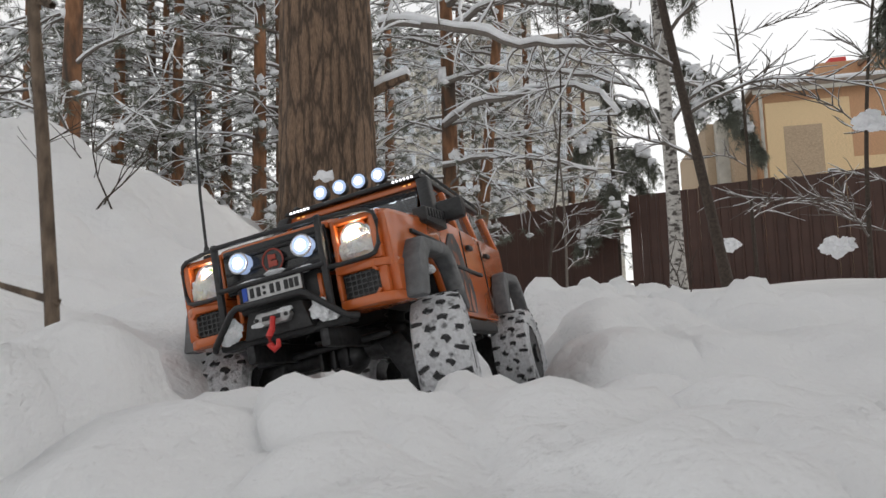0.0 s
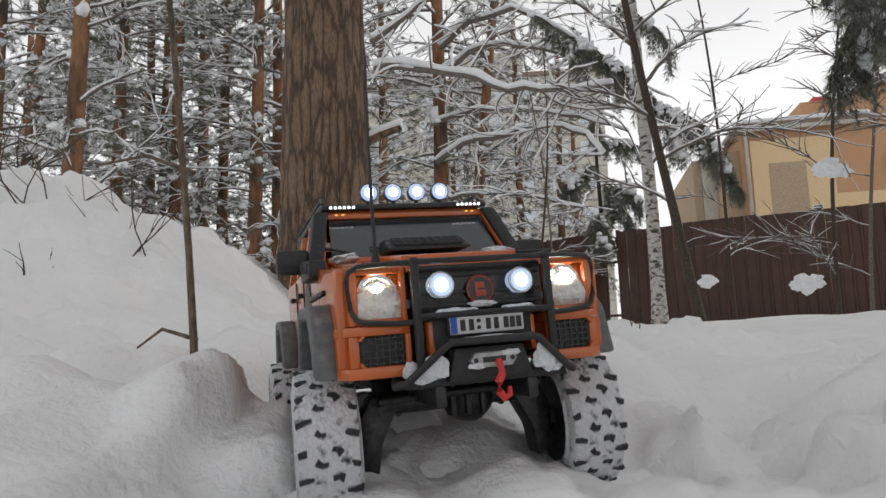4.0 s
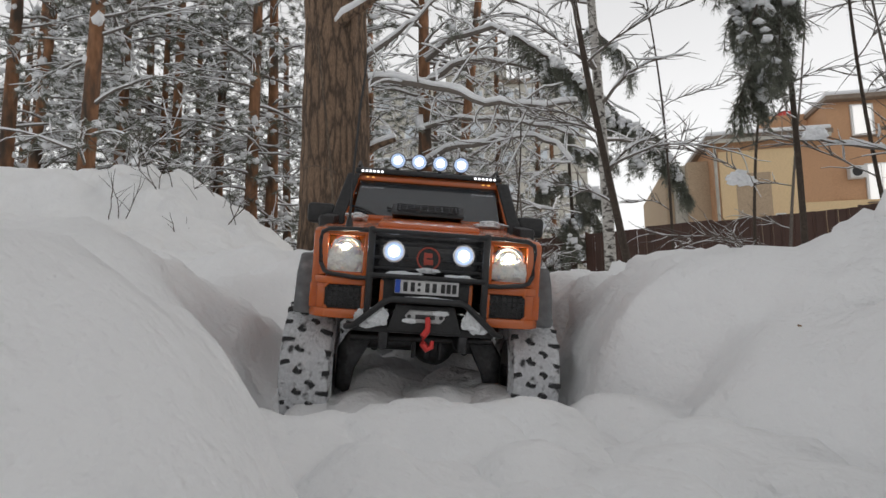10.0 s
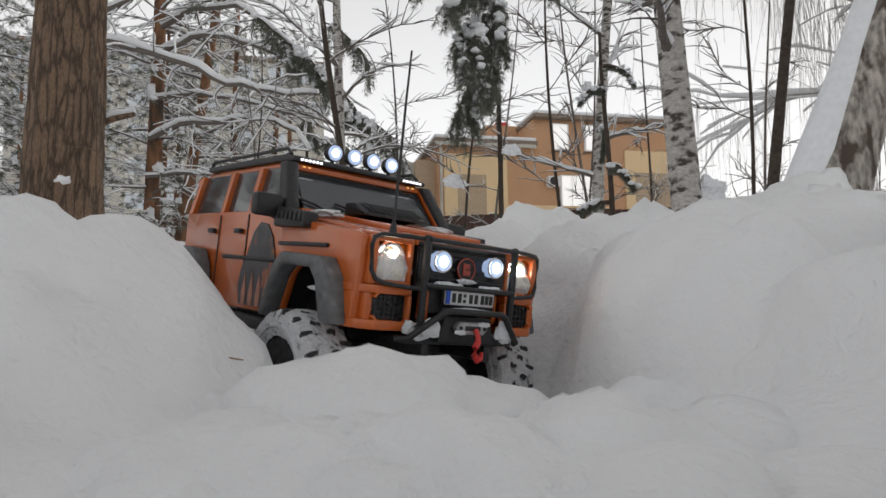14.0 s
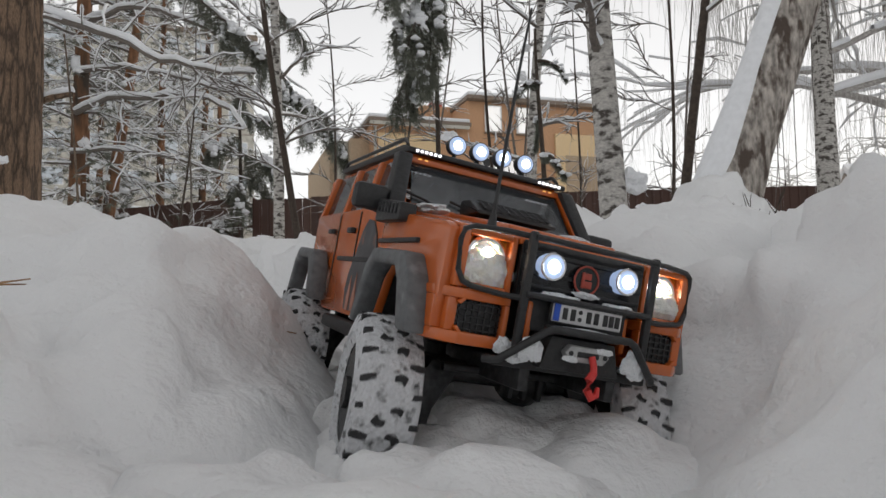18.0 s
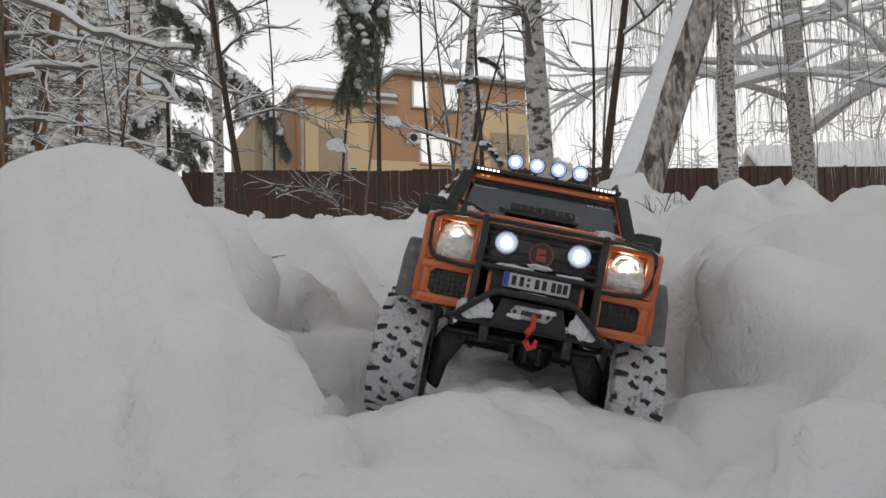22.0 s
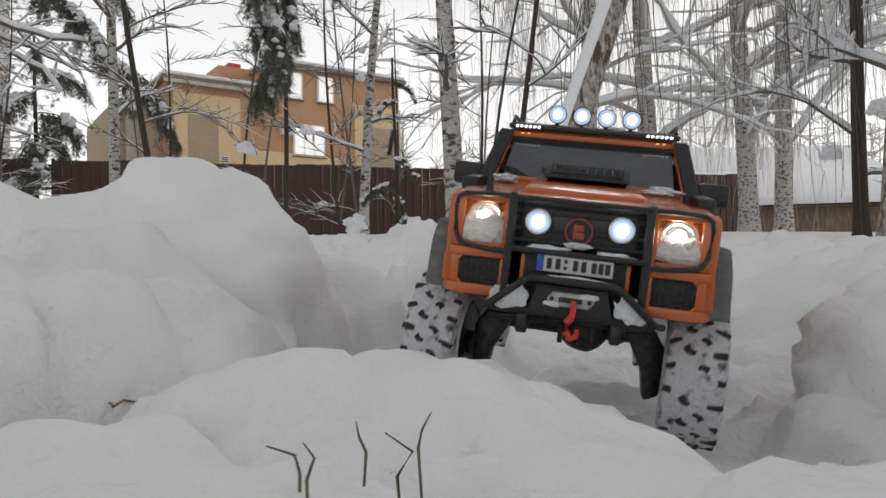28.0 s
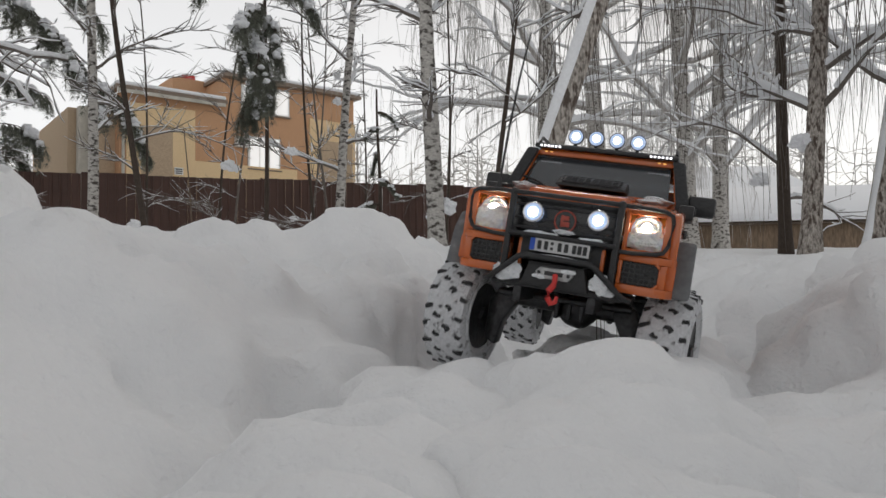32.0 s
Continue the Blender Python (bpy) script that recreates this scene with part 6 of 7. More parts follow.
    bm = bmesh.new()
    add_prism(bm, [(0.118, 0.0665), (0.118, 0.0685), (0.140, 0.0785), (0.157, 0.0785), (0.157, 0.066)], "x", -0.036, 0.036, 0.002)
    sc = part("hood_scoop", bm, BLACK, T, "black hood scoop with mesh")
    bm = bmesh.new()
    for k in range(9):
        add_box(bm, -0.028 + 0.007 * k, 0.1285, 0.0748, 0.0012, 0.02, 0.0012, 0, (24, 0, 0))
    for k in range(4):
        add_box(bm, 0, 0.121 + 0.005 * k, 0.0718 + 0.0022 * k, 0.062, 0.0012, 0.0012)
    part("mesh", bm, STEEL, sc)
    for s in (-1, 1):
        bm = bmesh.new()
        add_tube(bm, [(s * 0.02 - 0.03, 0.157, 0.0655), (s * 0.02 - 0.045, 0.1625, 0.0725), (s * 0.02 - 0.062, 0.166, 0.0765)], 0.0012, 6)
        part("wiper", bm, BLACK, T)
    for k in (-1, 1):
        bm = bmesh.new()
        add_box(bm, k * 0.036, 0.23, 0.045, 0.04, 0.022, 0.07, 0.008)
        part("seat", bm, BLACK, T)
    # antenna
    bm = bmesh.new()
    add_cyl(bm, (-0.068, 0.022, 0.044), (-0.068, 0.022, 0.054), 0.0038, 0.002, 12)
    an = part("antenna", bm, BLACK, T)
    bm = bmesh.new()
    add_tube(bm, [(-0.068, 0.022, 0.052), (-0.0675, 0.023, 0.10), (-0.066, 0.026, 0.15), (-0.063, 0.03, 0.195)], [0.0013, 0.0012, 0.001, 0.0008], 6)
    part("whip", bm, BLACK, an)
    # dark picture on the flank, drawn as a plain shape
    for s in (-1, 1):
        bm = bmesh.new()
        add_prism(bm, [(0.168, -0.030), (0.166, -0.005), (0.172, 0.018), (0.182, 0.038), (0.196, 0.050), (0.212, 0.052), (0.226, 0.042), (0.236, 0.022), (0.248, 0.004), (0.252, -0.012), (0.246, -0.030)], "x", s * 0.0922, s * 0.0950)
        dc = part("decal", bm, DECAL, T, "dark picture on the flank")
        for k in range(4):
            bm = bmesh.new()
            y0 = 0.184 + 0.017 * k
            add_prism(bm, [(y0 - 0.004, -0.030), (y0 - 0.005, -0.018), (y0, 0.004 - 0.003 * (k % 2)), (y0 + 0.005, -0.018), (y0 + 0.004, -0.030)], "x", s * 0.0945, s * 0.0956)
            part("streak", bm, DECAL_PINK, dc)
    # running gear
    for cy in (FRONT_Y, REAR_Y):
        bm = bmesh.new()
        add_cyl(bm, (-0.06, cy, -0.054), (0.06, cy, -0.054), 0.0085, seg=14)
        clump(bm, (0.012, cy, -0.056), 0.0185, (1.1, 1, 1), 2, 3, 0.06)
        part("axle", bm, STEEL, T, "black axle tube")
        bm = bmesh.new()
        add_cyl(bm, (-0.064, cy - 0.024, -0.050), (0.064, cy - 0.024, -0.047), 0.0032, seg=10)
        part("steering_rod", bm, STEEL, T)
    for x in (-0.033, 0.033):
        bm = bmesh.new()
        add_box(bm, x, 0.22, -0.045, 0.008, 0.42, 0.016, 0.002)
        part("chassis_rail", bm, STEEL, T)
        bm = bmesh.new()
        add_cyl(bm, (x * 1.3, 0.10, -0.062), (x * 1.1, 0.22, -0.050), 0.0035, seg=8)
        part("link", bm, STEEL, T)
    bm = bmesh.new()
    add_box(bm, 0, 0.2, -0.04, 0.05, 0.09, 0.03, 0.004)
    part("gearbox", bm, STEEL, T)
    for x in (-0.012, 0.0, 0.012):
        bm = bmesh.new()
        add_box(bm, x + 0.006, FRONT_Y - 0.014, -0.055, 0.004, 0.014, 0.024, 0.001)
        part("diff_rib", bm, STEEL, T)

    # --- wheels: rim with tyre and lugs
    wheels, lugs = [], lug_meshes()
    for x, y, z, steer in WHEELS:
        bm = bmesh.new()
        add_cyl(bm, (-0.0185, 0, 0), (0.0185, 0, 0), 0.0335, seg=32)
        add_cyl(bm, (-0.022, 0, 0), (0.022, 0, 0), 0.011, seg=6)
        w = part("wheel", bm, STEEL, T, "dark wheel rim")
        part("tyre", tyre_bm(), TYRE_SNOW, w, "knobbly tyre packed white with snow")
        rng = random.Random(len(wheels) + 3)
        for k in range(19):
            for row, (lx, tilt, off) in enumerate(((-0.0158, 8, 0.0), (-0.0053, -28, 0.45), (0.0053, 152, 0.0), (0.0158, 172, 0.5))):
                if rng.random() < 0.1:
                    continue
                lug = new("lug", lugs[0 if row in (1, 2) else 1])
                lug.parent = w
                a = math.tau * (k + off + rng.uniform(-0.06, 0.06)) / 19
                tip = (0.0576 if row in (1, 2) else 0.0563) - rng.uniform(0.0, 0.0014)
                lug.matrix_local = Matrix.Rotation(a, 4, "X") @ Matrix.Translation((lx, 0, tip - 0.0012)) @ Matrix.Rotation(radians(tilt + rng.uniform(-18, 18)), 4, "Z") @ Matrix.Diagonal((rng.uniform(0.62, 0.82), rng.uniform(0.65, 0.95), 1, 1))
        for sd in (-1, 1):
            bm = bmesh.new()
            torus_bm(bm, (sd * 0.0212, 0, 0), 0.0432, 0.0022, "X", 36, 6)
            part("sidewall_ring", bm, TYRE_SNOW, w, "snowy rubber sidewall")
        w.matrix_local = pose(x, y, z)
        wheels.append((w, x, y, z, steer))
    return T, wheels


TRUCK, TRUCK_WHEELS = model_truck()

# ---------------------------------------------------------------- small things in the snow
def stem_thing(name, label, category, pts, radii, material, group=""):
    ob = new(name)
    ob.matrix_world = pose(*pts[0])
    tagged(ob, label, category, group)
    t = Tubes()
    t.add([Vector(p) - Vector(pts[0]) for p in pts], radii, 7)
    part_py("stalk", t.v, t.f, material, ob)
    return ob


# bare sapling stuck upright in the left bank
gz = ground_z(-0.181, 0.33)
st = stem_thing("sapling", "bare brown sapling stem standing in the snow bank", "sapling",
                [(-0.181, 0.33, gz - 0.03), (-0.185, 0.331, gz + 0.05), (-0.190, 0.332, gz + 0.12), (-0.203, 0.332, gz + 0.28), (-0.226, 0.335, gz + 0.5)],
                [0.0036, 0.0034, 0.0031, 0.0028, 0.0022], SAPLING_BARK)
for q in ([(0, 0, 0.075), (-0.03, 0.0, 0.085), (-0.055, 0.01, 0.07)], [(0, 0, 0.05), (-0.012, 0.004, 0.055)], [(-0.004, 0, 0.22), (-0.05, 0.01, 0.24), (-0.1, 0.02, 0.235)]):
    t = Tubes()
    t.add(q, taper(len(q), 0.0022, 0.001), 5)
    part_py("twig", t.v, t.f, SAPLING_BARK, st)


def needle_pair(x, y, yaw, seed, length=0.055, lift=0.004, material=None):
    rng = random.Random(seed)
    z = max(ground_z(x, y), LOOSE_Z.get(seed, 0)) + lift
    ob = new("pine_needle")
    ob.matrix_world = pose(x, y, z, rng.uniform(-15, 15), rng.uniform(-15, 15), yaw)
    tagged(ob, "dry brown pine needle pair lying on the snow", "needle", "needles on the snow")
    for s in (-1, 1):
        t = Tubes()
        t.add([(0, 0, 0), (length * 0.5, s * 0.004, 0.004), (length, s * 0.011, 0.002)], [0.0008, 0.0008, 0.0005], 5)
        part_py("needle", t.v, t.f, material or GRASS_DRY, ob)
    return ob


LOOSE_Z = {}
for k, (x, y, yaw) in enumerate([(-0.098, -1.118, 25), (-0.075, -1.138, 40), (0.259, -0.757, 60), (0.245, -0.757, 75), (-0.30, -1.233, 10), (-0.175, -1.318, 20),
                                 (-0.642, -1.786, 120), (-0.665, -1.705, 30), (-1.241, -2.012, 60), (-1.19, -1.949, 100), (-0.864, -0.622, 20), (-1.409, -1.808, 35), (-0.301, -2.01, 15)]):
    needle_pair(x, y, yaw, k, 0.032)


def twig_spray(x, y, seed, size, count, label):
    """Bare twigs poking out of the bank."""
    rng = random.Random(seed)
    ob = new("bare_twig")
    ob.matrix_world = pose(x, y, ground_z(x, y) - 0.02)
    tagged(ob, label, "twig", "twigs in the left bank")
    for k in range(count):
        t = Tubes()
        d = Vector((rng.uniform(-0.8, 0.8), rng.uniform(-0.8, 0.8), rng.uniform(0.6, 1.4)))
        line = wander(rng, (rng.uniform(-0.03, 0.03), rng.uniform(-0.03, 0.03), 0), d, 6, size / 6, -0.02, 0.25)
        t.add(line, taper(7, 0.0022, 0.0008), 5)
        for i in (2, 3, 4):
            t.add(wander(rng, line[i], d + Vector((rng.uniform(-1, 1), rng.uniform(-1, 1), 0)), 3, size / 9, 0, 0.2), taper(4, 0.0012, 0.0006), 4)
        part_py("twig", t.v, t.f, TWIG, ob)
    return ob


for k, (x, y, size, n) in enumerate([(-1.25, 1.75, 0.3, 4), (-1.06, 1.27, 0.22, 3), (-0.95, 1.45, 0.34, 5), (-0.72, 1.50, 0.30, 5), (-1.3, 1.35, 0.14, 2), (-0.85, 1.22, 0.14, 2)]):
    twig_spray(x, y, 80 + k, size, n, "bare brown twigs poking from the snow bank")
for k, (x, y, size, n) in enumerate([(0.55, 1.6, 0.2, 2), (-1.37, -2.085, 0.05, 1), (-1.68, -2.30, 0.03, 1), (-1.55, -1.55, 0.10, 3), (-1.9, -1.4, 0.12, 3), (0.9, -1.0, 0.12, 3), (1.4, -1.2, 0.14, 3)]):
    twig_spray(x, y, 95 + k, size, n, "thin dry stalk standing in the snow")

# dry grass tuft before the truck near the end
for k, (x, y) in enumerate([(-1.307, -2.291), (-1.308, -2.297), (-1.285, -2.289), (-1.289, -2.312), (-1.267, -2.297)]):
    rng = random.Random(300 + k)
    ob = new("grass_blade")
    ob.matrix_world = pose(x, y, 0.5155)
    tagged(ob, "dry green-brown grass blade in the snow", "grass", "grass blades in the snow")
    t = Tubes()
    t.add([(0, 0, -0.03), (rng.uniform(-0.003, 0.003), 0, 0), (rng.uniform(-0.003, 0.003), 0.0, 0.005), (rng.uniform(-0.008, 0.008), 0.002, rng.uniform(0.007, 0.011))], [0.0005, 0.0005, 0.0004, 0.0002], 5)
    part_py("blade", t.v, t.f, GRASS_STEM, ob)

# snow cushions caught in the saplings before the fence
for k, (x, y, z, r) in enumerate([(2.556, 4.03, 1.80, 0.10), (2.62, 4.0, 1.77, 0.06), (3.0, 5.3, 1.15, 0.12), (3.12, 5.35, 1.17, 0.09), (2.5, 6.0, 1.25, 0.09), (4.6, 5.4, 1.4, 0.08), (3.63, 3.43, 2.63, 0.07),
                                  (3.97, 3.8, 3.08, 0.06), (2.52, 2.92, 1.82, 0.08), (4.4, 4.4, 1.0, 0.14), (5.2, 4.2, 1.1, 0.13), (3.6, 3.5, 1.0, 0.16), (3.9, 2.2, 1.2, 0.10), (5.38, -0.8, 1.48, 0.12),
                                  (5.05, -1.25, 1.75, 0.13), (2.3, 0.75, 1.1, 0.09), (4.3, 1.4, 1.05, 0.14), (4.9, 0.9, 0.98, 0.16)]):
    bm = bmesh.new()
    clump(bm, (0, 0, 0), r * 0.72, (1.1, 0.9, 0.8), k * 2, 4, 0.55)
    ob = part("snow_cushion", bm, SNOW_CAP)
    ob.matrix_world = pose(x, y, z)
    tagged(ob, "rounded snow cushion caught on twigs", "snow", "snow cushions")

TRUCK_WAY = [
    (0.0, (-0.1327, 0.5421, 0.8210, -3.72, -11.11, -17.23)),
    (0.5, (-0.0863, 0.5161, 0.8529, -6.75, -7.96, -11.82)),
    (1.0, (-0.0503, 0.4965, 0.8559, -7.74, -1.10, -6.55)),
    (1.5, (-0.0054, 0.4571, 0.8488, -7.10, 4.00, -0.03)),
    (2.0, (0.0177, 0.3916, 0.8369, -5.98, 1.94, 5.95)),
    (2.5, (0.0267, 0.3313, 0.8275, -4.19, -3.83, 10.61)),
    (3.0, (0.0425, 0.3045, 0.8244, -3.95, -3.04, 15.37)),
    (3.5, (0.0564, 0.2598, 0.8174, -1.19, -3.01, 17.01)),
    (5.5, (0.0368, -0.0732, 0.7272, 1.12, -1.65, 7.41)),
    (6.0, (0.0016, -0.1742, 0.6701, -0.19, -0.20, 3.83)),
    (6.5, (-0.0100, -0.2457, 0.6643, -0.15, 3.41, 0.51)),
    (7.0, (-0.0102, -0.3305, 0.6458, 2.03, 5.08, -0.33)),
    (7.5, (-0.0106, -0.4027, 0.6339, 3.20, 4.60, 0.57)),
    (8.0, (-0.0117, -0.4431, 0.6284, 5.00, 3.75, 0.58)),
    (8.5, (-0.0134, -0.4821, 0.6366, 5.59, 3.56, 0.16)),
    (9.0, (-0.0146, -0.5456, 0.6250, 6.59, 5.49, -0.43)),
    (9.5, (-0.0079, -0.6111, 0.6167, 6.94, 6.30, 0.40)),
    (10.0, (0.0011, -0.6710, 0.6069, 6.40, 4.78, 1.22)),
    (10.5, (0.0046, -0.7350, 0.5883, 6.93, 2.21, 1.80)),
    (11.0, (0.0199, -0.8010, 0.5721, 8.39, -1.02, 3.03)),
    (11.5, (0.0375, -0.8467, 0.5715, 6.84, -2.46, 4.30)),
    (12.0, (0.0585, -0.9075, 0.5528, 6.83, -0.52, 6.12)),
    (12.5, (0.0750, -0.9645, 0.5541, 5.28, 1.09, 7.26)),
    (13.0, (0.0984, -1.0221, 0.5434, 6.18, 2.34, 10.12)),
    (13.5, (0.1232, -1.0733, 0.5343, 6.51, 3.64, 13.31)),
    (14.0, (0.1368, -1.1222, 0.5268, 6.81, 3.25, 14.70)),
    (14.5, (0.1421, -1.1553, 0.5196, 8.18, 2.75, 14.21)),
    (16.5, (0.1107, -1.3373, 0.5207, 5.32, 4.93, 4.60)),
    (17.0, (0.0889, -1.3796, 0.5183, 4.26, 5.73, 0.44)),
    (17.5, (0.0784, -1.4103, 0.5189, 3.71, 8.05, -3.20)),
    (18.0, (0.0421, -1.4537, 0.5004, 4.74, 10.32, -6.76)),
    (18.5, (0.0069, -1.4898, 0.4898, 5.25, 11.04, -9.88)),
    (19.0, (-0.0180, -1.5207, 0.4924, 4.69, 10.56, -14.12)),
    (19.5, (-0.0620, -1.5475, 0.4914, 3.61, 9.64, -18.86)),
    (20.0, (-0.1111, -1.5750, 0.4927, 3.19, 7.41, -24.42)),
    (20.5, (-0.1606, -1.6109, 0.4836, 3.76, 7.11, -29.44)),
    (21.0, (-0.2115, -1.6646, 0.4778, 2.72, 8.40, -34.03)),
    (21.5, (-0.2483, -1.6987, 0.4875, -0.41, 10.53, -38.88)),
    (22.0, (-0.2797, -1.7399, 0.4940, -2.47, 12.31, -40.41)),
    (22.5, (-0.3147, -1.7805, 0.5116, -5.00, 11.42, -39.72)),
    (23.0, (-0.3504, -1.8406, 0.5174, -6.94, 10.69, -40.46)),
    (23.5, (-0.4088, -1.8894, 0.5085, -7.14, 9.85, -40.35)),
    (24.0, (-0.4766, -1.9450, 0.4920, -5.36, 9.57, -42.30)),
    (24.5, (-0.5309, -2.0007, 0.5012, -3.06, 10.65, -44.63)),
    (25.0, (-0.5828, -2.0311, 0.5125, -1.02, 9.88, -47.89)),
    (25.5, (-0.6501, -2.0632, 0.5008, 0.16, 9.90, -51.85)),
    (27.5, (-0.9293, -2.1600, 0.5684, 2.96, 11.27, -56.19)),
    (28.0, (-0.9978, -2.1805, 0.5652, 3.04, 7.72, -58.53)),
    (28.5, (-1.0630, -2.2135, 0.5695, 1.83, 10.87, -61.88)),
    (29.0, (-1.1534, -2.2572, 0.5667, 2.67, 14.11, -65.07)),
    (29.5, (-1.2195, -2.3031, 0.5640, 2.52, 16.36, -64.13)),
    (30.0, (-1.2921, -2.3482, 0.5731, 0.85, 13.57, -61.93)),
    (30.5, (-1.3405, -2.3478, 0.5642, 3.15, 9.61, -62.59)),
    (31.0, (-1.3964, -2.3608, 0.5777, 0.95, 10.20, -64.57)),
    (31.5, (-1.4136, -2.3460, 0.5938, -1.81, 13.50, -67.44)),
    (32.0, (-1.4840, -2.3444, 0.5877, -0.53, 10.05, -70.72)),
]



# ---------------------------------------------------------------- loose snow in the trench, pressed down as the truck climbs it
LOOSE = [(0.00, 0.45, 0.765), (0.04, 0.20, 0.745), (0.02, 0.05, 0.715), (0.0, -0.10, 0.655), (-0.02, -0.25, 0.585), (-0.02, -0.50, 0.548), (0.0, -0.75, 0.53), (0.05, -0.95, 0.50),
         (0.08, -1.12, 0.475), (0.05, -1.34, 0.455), (-0.04, -1.50, 0.44), (-0.18, -1.65, 0.435), (-0.38, -1.84, 0.43), (-0.62, -2.03, 0.412), (-0.90, -2.20, 0.402), (-1.06, -2.26, 0.405), (-1.22, -2.28, 0.465),
         (-1.40, -2.38, 0.495), (-1.70, -2.53, 0.502), (-2.00, -2.66, 0.485), (-2.35, -2.82, 0.48)]
SPACING = 0.088


def clod_meshes():
    """Puffy crumbling lumps: rounded swellings parted by creases."""
    out = []
    for k in range(7):
        bm = bmesh.new()
        bmesh.ops.create_icosphere(bm, subdivisions=5 if k < 2 else 4, radius=1)
        off = Vector((7.3 * k, 1.7 * k, 0))
        for v in bm.verts:
            n = v.co.normalized()
            p = n * 0.1
            r = 0.088 + 0.012 * noise.noise(n * 1.3 + off)
            for f, a in ((13, 0.034), (30, 0.014), (70, 0.0055)):
                r += a * (abs(noise.noise(p * f + off * 2)) - 0.2)
            v.co = Vector((n.x * r * 1.2, n.y * r * 1.15, n.z * r * 0.85))
        me = bpy.data.meshes.new("snow_clod")
        bm.normal_update(), bm.to_mesh(me), bm.free()
        me.materials.append(SNOW)
        for p in me.polygons:
            p.use_smooth = True
        out.append((me, max(v.co.z for v in me.vertices)))
    return out


def way_at(t):
    rows = TRUCK_WAY
    for (t0, a), (t1, b) in zip(rows, rows[1:]):
        if t <= t1:
            k = (t - t0) / (t1 - t0)
            return [p + (q - p) * k for p, q in zip(a, b)]
    return list(rows[-1][1])


PATH_FINE = [[p + (q - p) * k / 8 for p, q in zip(a[:3], b[:3])] for (_, a), (_, b) in zip(PATH, PATH[1:]) for k in range(8)]


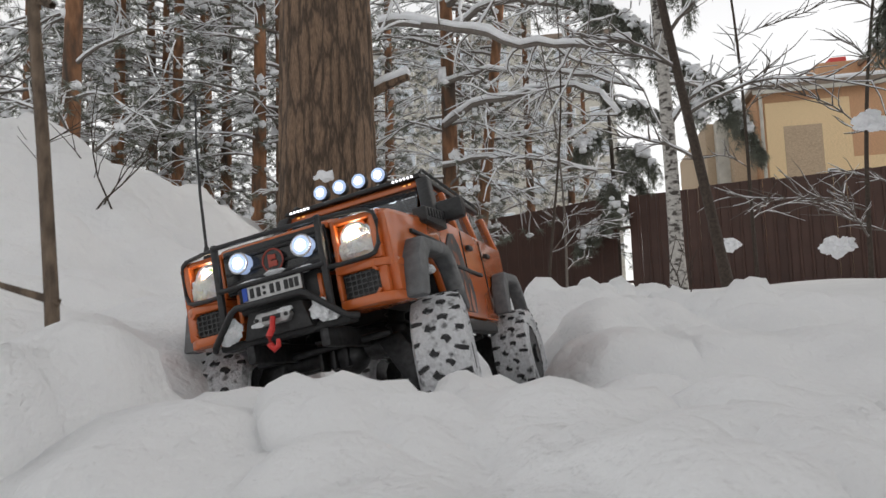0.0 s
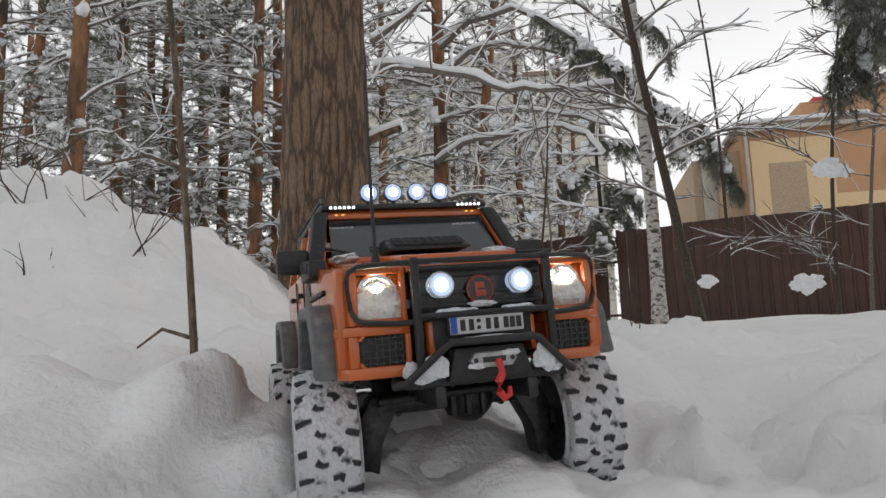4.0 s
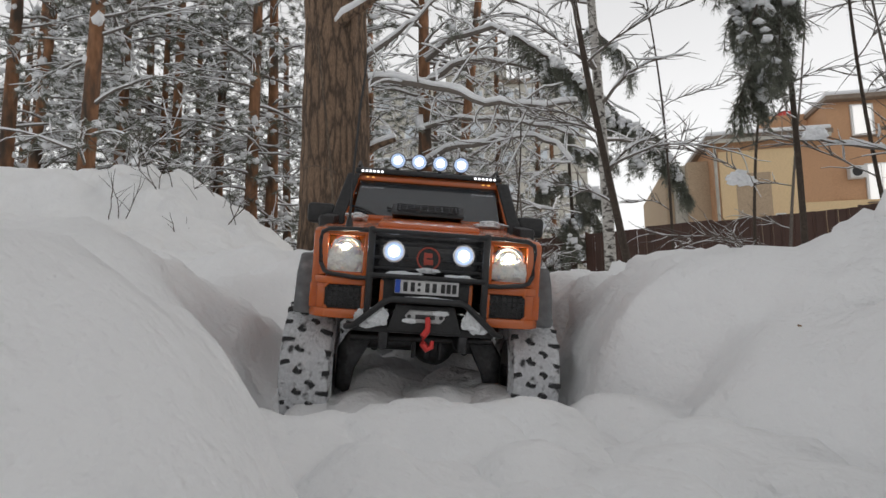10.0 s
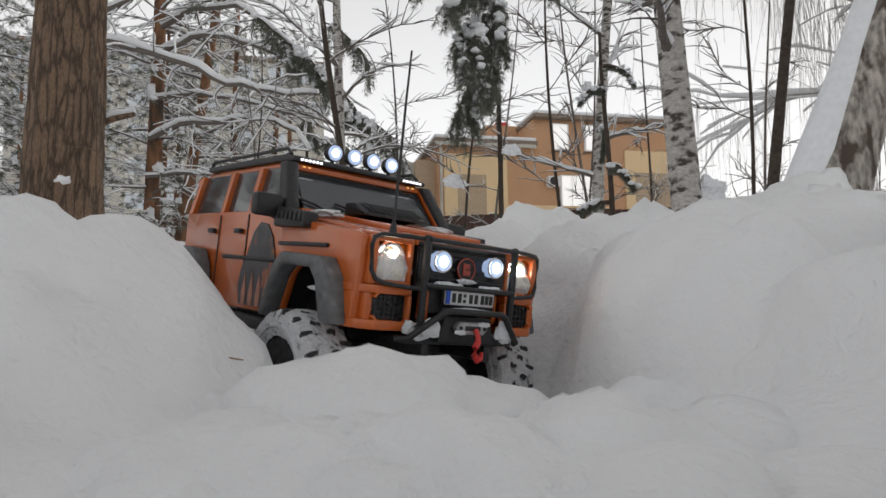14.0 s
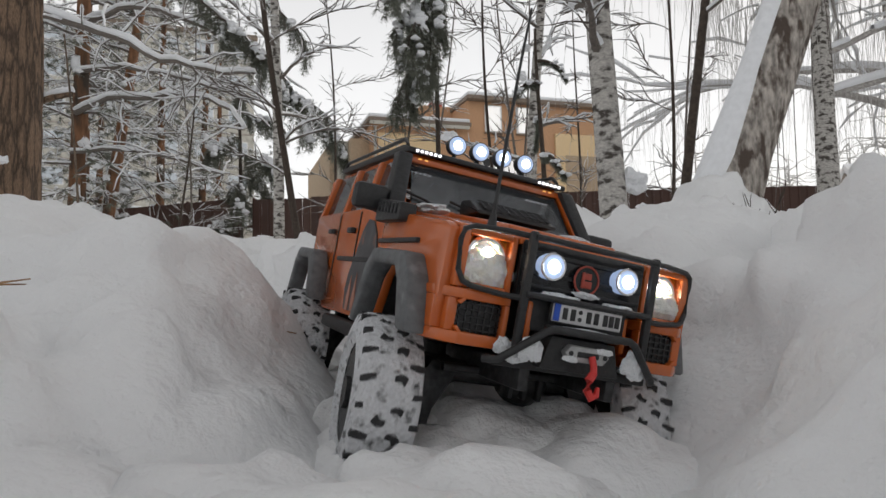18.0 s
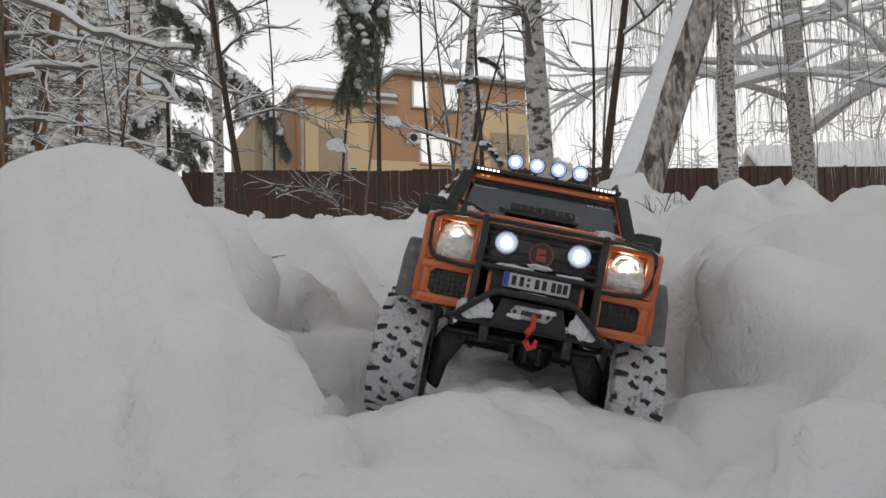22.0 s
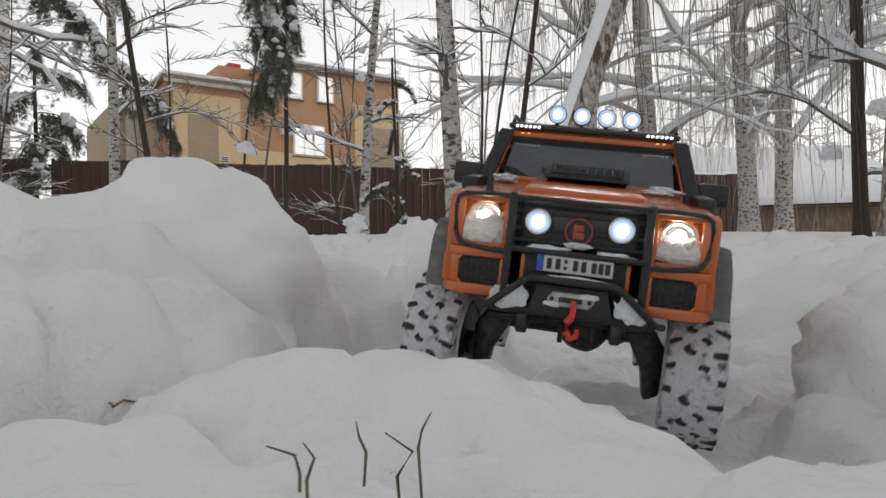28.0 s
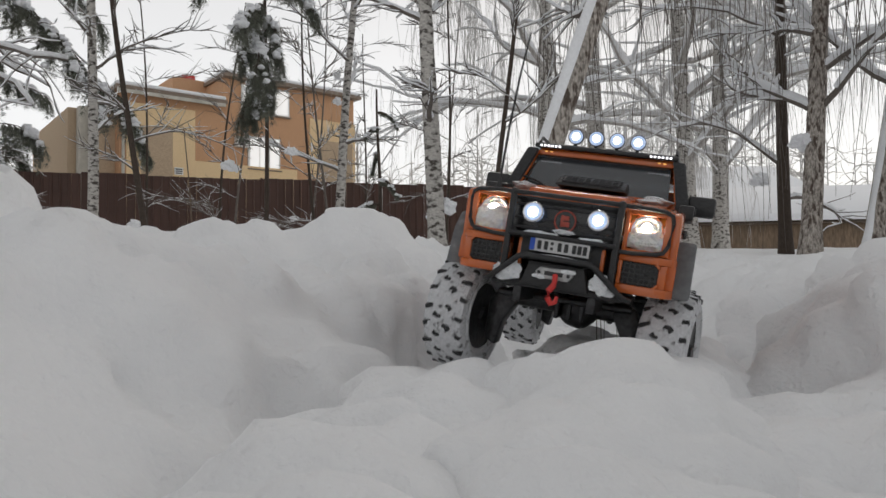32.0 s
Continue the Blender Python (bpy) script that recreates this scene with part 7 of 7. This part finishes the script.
def lay_clods():
    """Clods three abreast along the trench; each with its start height, its pressed height and when the wheels reach it."""
    rng = random.Random(12)
    meshes, out = clod_meshes(), []
    axle = []
    for i in range(641):
        v = way_at(i * 0.05)
        yaw = radians(v[5])
        ox, oy = v[0] - 0.093 * math.sin(yaw), v[1] + 0.093 * math.cos(yaw)
        axle.append((i * 0.05, [(ox + math.cos(yaw) * w, oy + math.sin(yaw) * w) for w in (-0.1, -0.035, 0.035, 0.1)]))
    run, carry = [], 0.0
    for a, b in zip(LOOSE, LOOSE[1:]):
        d = math.dist(a[:2], b[:2])
        s = carry
        while s < d:
            k = s / d
            run.append(([p + (q - p) * k for p, q in zip(a, b)], ((b[0] - a[0]) / d, (b[1] - a[1]) / d)))
            s += SPACING
        carry = s - d
    for (x, y, top), (dx, dy) in run:
        for lane in (-1.5, -0.5, 0.5, 1.5):
            o = lane * 0.088 + rng.uniform(-0.02, 0.02)
            f = rng.uniform(-0.03, 0.03)
            px, py = x - dy * o + dx * f, y + dx * o + dy * f
            me, high = rng.choice(meshes)
            z = top + rng.uniform(-0.014, 0.008) + (0.006 if abs(lane) < 1 else 0)
            z += 0.03 if lane < -1 and -1.17 < y < -0.95 else (-0.034 if lane > 0 else 0.0) if -0.6 < x < -0.2 else 0.015 if lane == -0.5 and -1.7 < x < -1.3 else (0.05 if lane < -1 else 0.032) if lane < 0 and -1.32 < x < -1.08 else -0.035 if lane > 0 and x < -1.32 else 0.0
            if -1.28 < py < -1.08 and px < 0.03:
                z = 0.515 + rng.uniform(-0.01, 0.005)
            if lane > 0 and -0.2 < x < 0.07 and y < -1.38:
                z -= 0.045
            if -1.28 < px < -1.08 and abs(lane) < 1.6:
                z = 0.532 + rng.uniform(-0.010, 0.004) - (0.008 if lane < 0 else 0.0)
            for row in PATH_FINE:
                if math.dist(row[:2], (px, py)) < 0.11:
                    z = min(z, row[2] - 0.026)
            floor = ground_z(x, y)
            low = floor + (0.058 if abs(lane) < 1 else -0.008)
            ob = new("snow_clod", me)
            tagged(ob, "soft clod of churned white snow in the trench", "snow", "snow clods in the trench")
            turn = rng.uniform(0, 360)
            first = next((t for t, hubs in axle if min(math.dist(q, (px, py)) for q in hubs) < 0.17), None)
            last = next((t for t, hubs in axle if min(math.dist(q, (px, py)) for q in hubs) < 0.09), None)
            up, down = pose(px, py, z - high, 0, 0, turn), pose(px, py, min(z, low) - high, rng.uniform(-8, 8), rng.uniform(-8, 8), turn)
            if first is not None and first < 0.06:
                ob.matrix_world = down
                continue
            ob.matrix_world = up
            if first is not None:
                out.append((ob, up, down, first, min(max(last if last is not None else first + 2.0, first + 0.4), 31.9)))
    return out


CLODS = lay_clods()


def motions():
    for ob, up, down, t0, t1 in CLODS:
        walk(ob, [(0, up), (t0, up), (t1, down), (32.0, down)])
    walk(TRUCK, [(t, pose(*v)) for t, v in TRUCK_WAY])
    # distance rolled and turn rate give spin and steer
    spin, rows = 0.0, []
    for i, (t, v) in enumerate(TRUCK_WAY):
        if i:
            u = TRUCK_WAY[i - 1][1]
            spin += math.degrees(math.dist(v[:2], u[:2]) / WHEEL_R) * 1.05
        a, b = TRUCK_WAY[max(i - 1, 0)], TRUCK_WAY[min(i + 1, len(TRUCK_WAY) - 1)]
        steer = max(-22, min(22, 1.2 * (b[1][5] - a[1][5]) / (b[0] - a[0])))
        rows.append((t, spin, steer))
    full = []
    for (t0, s0, a0), (t1, s1, a1) in zip(rows, rows[1:]):
        n = max(1, math.ceil((s1 - s0) / 60))
        full += [(t0 + (t1 - t0) * k / n, s0 + (s1 - s0) * k / n, a0 + (a1 - a0) * k / n) for k in range(n)]
    full.append(rows[-1])
    for w, x, y, z, steers in TRUCK_WHEELS:
        walk(w, [(t, pose(x, y, z) @ Matrix.Rotation(radians(a if steers else 0), 4, "Z") @ Matrix.Rotation(radians(s), 4, "X")) for t, s, a in full])


motions()
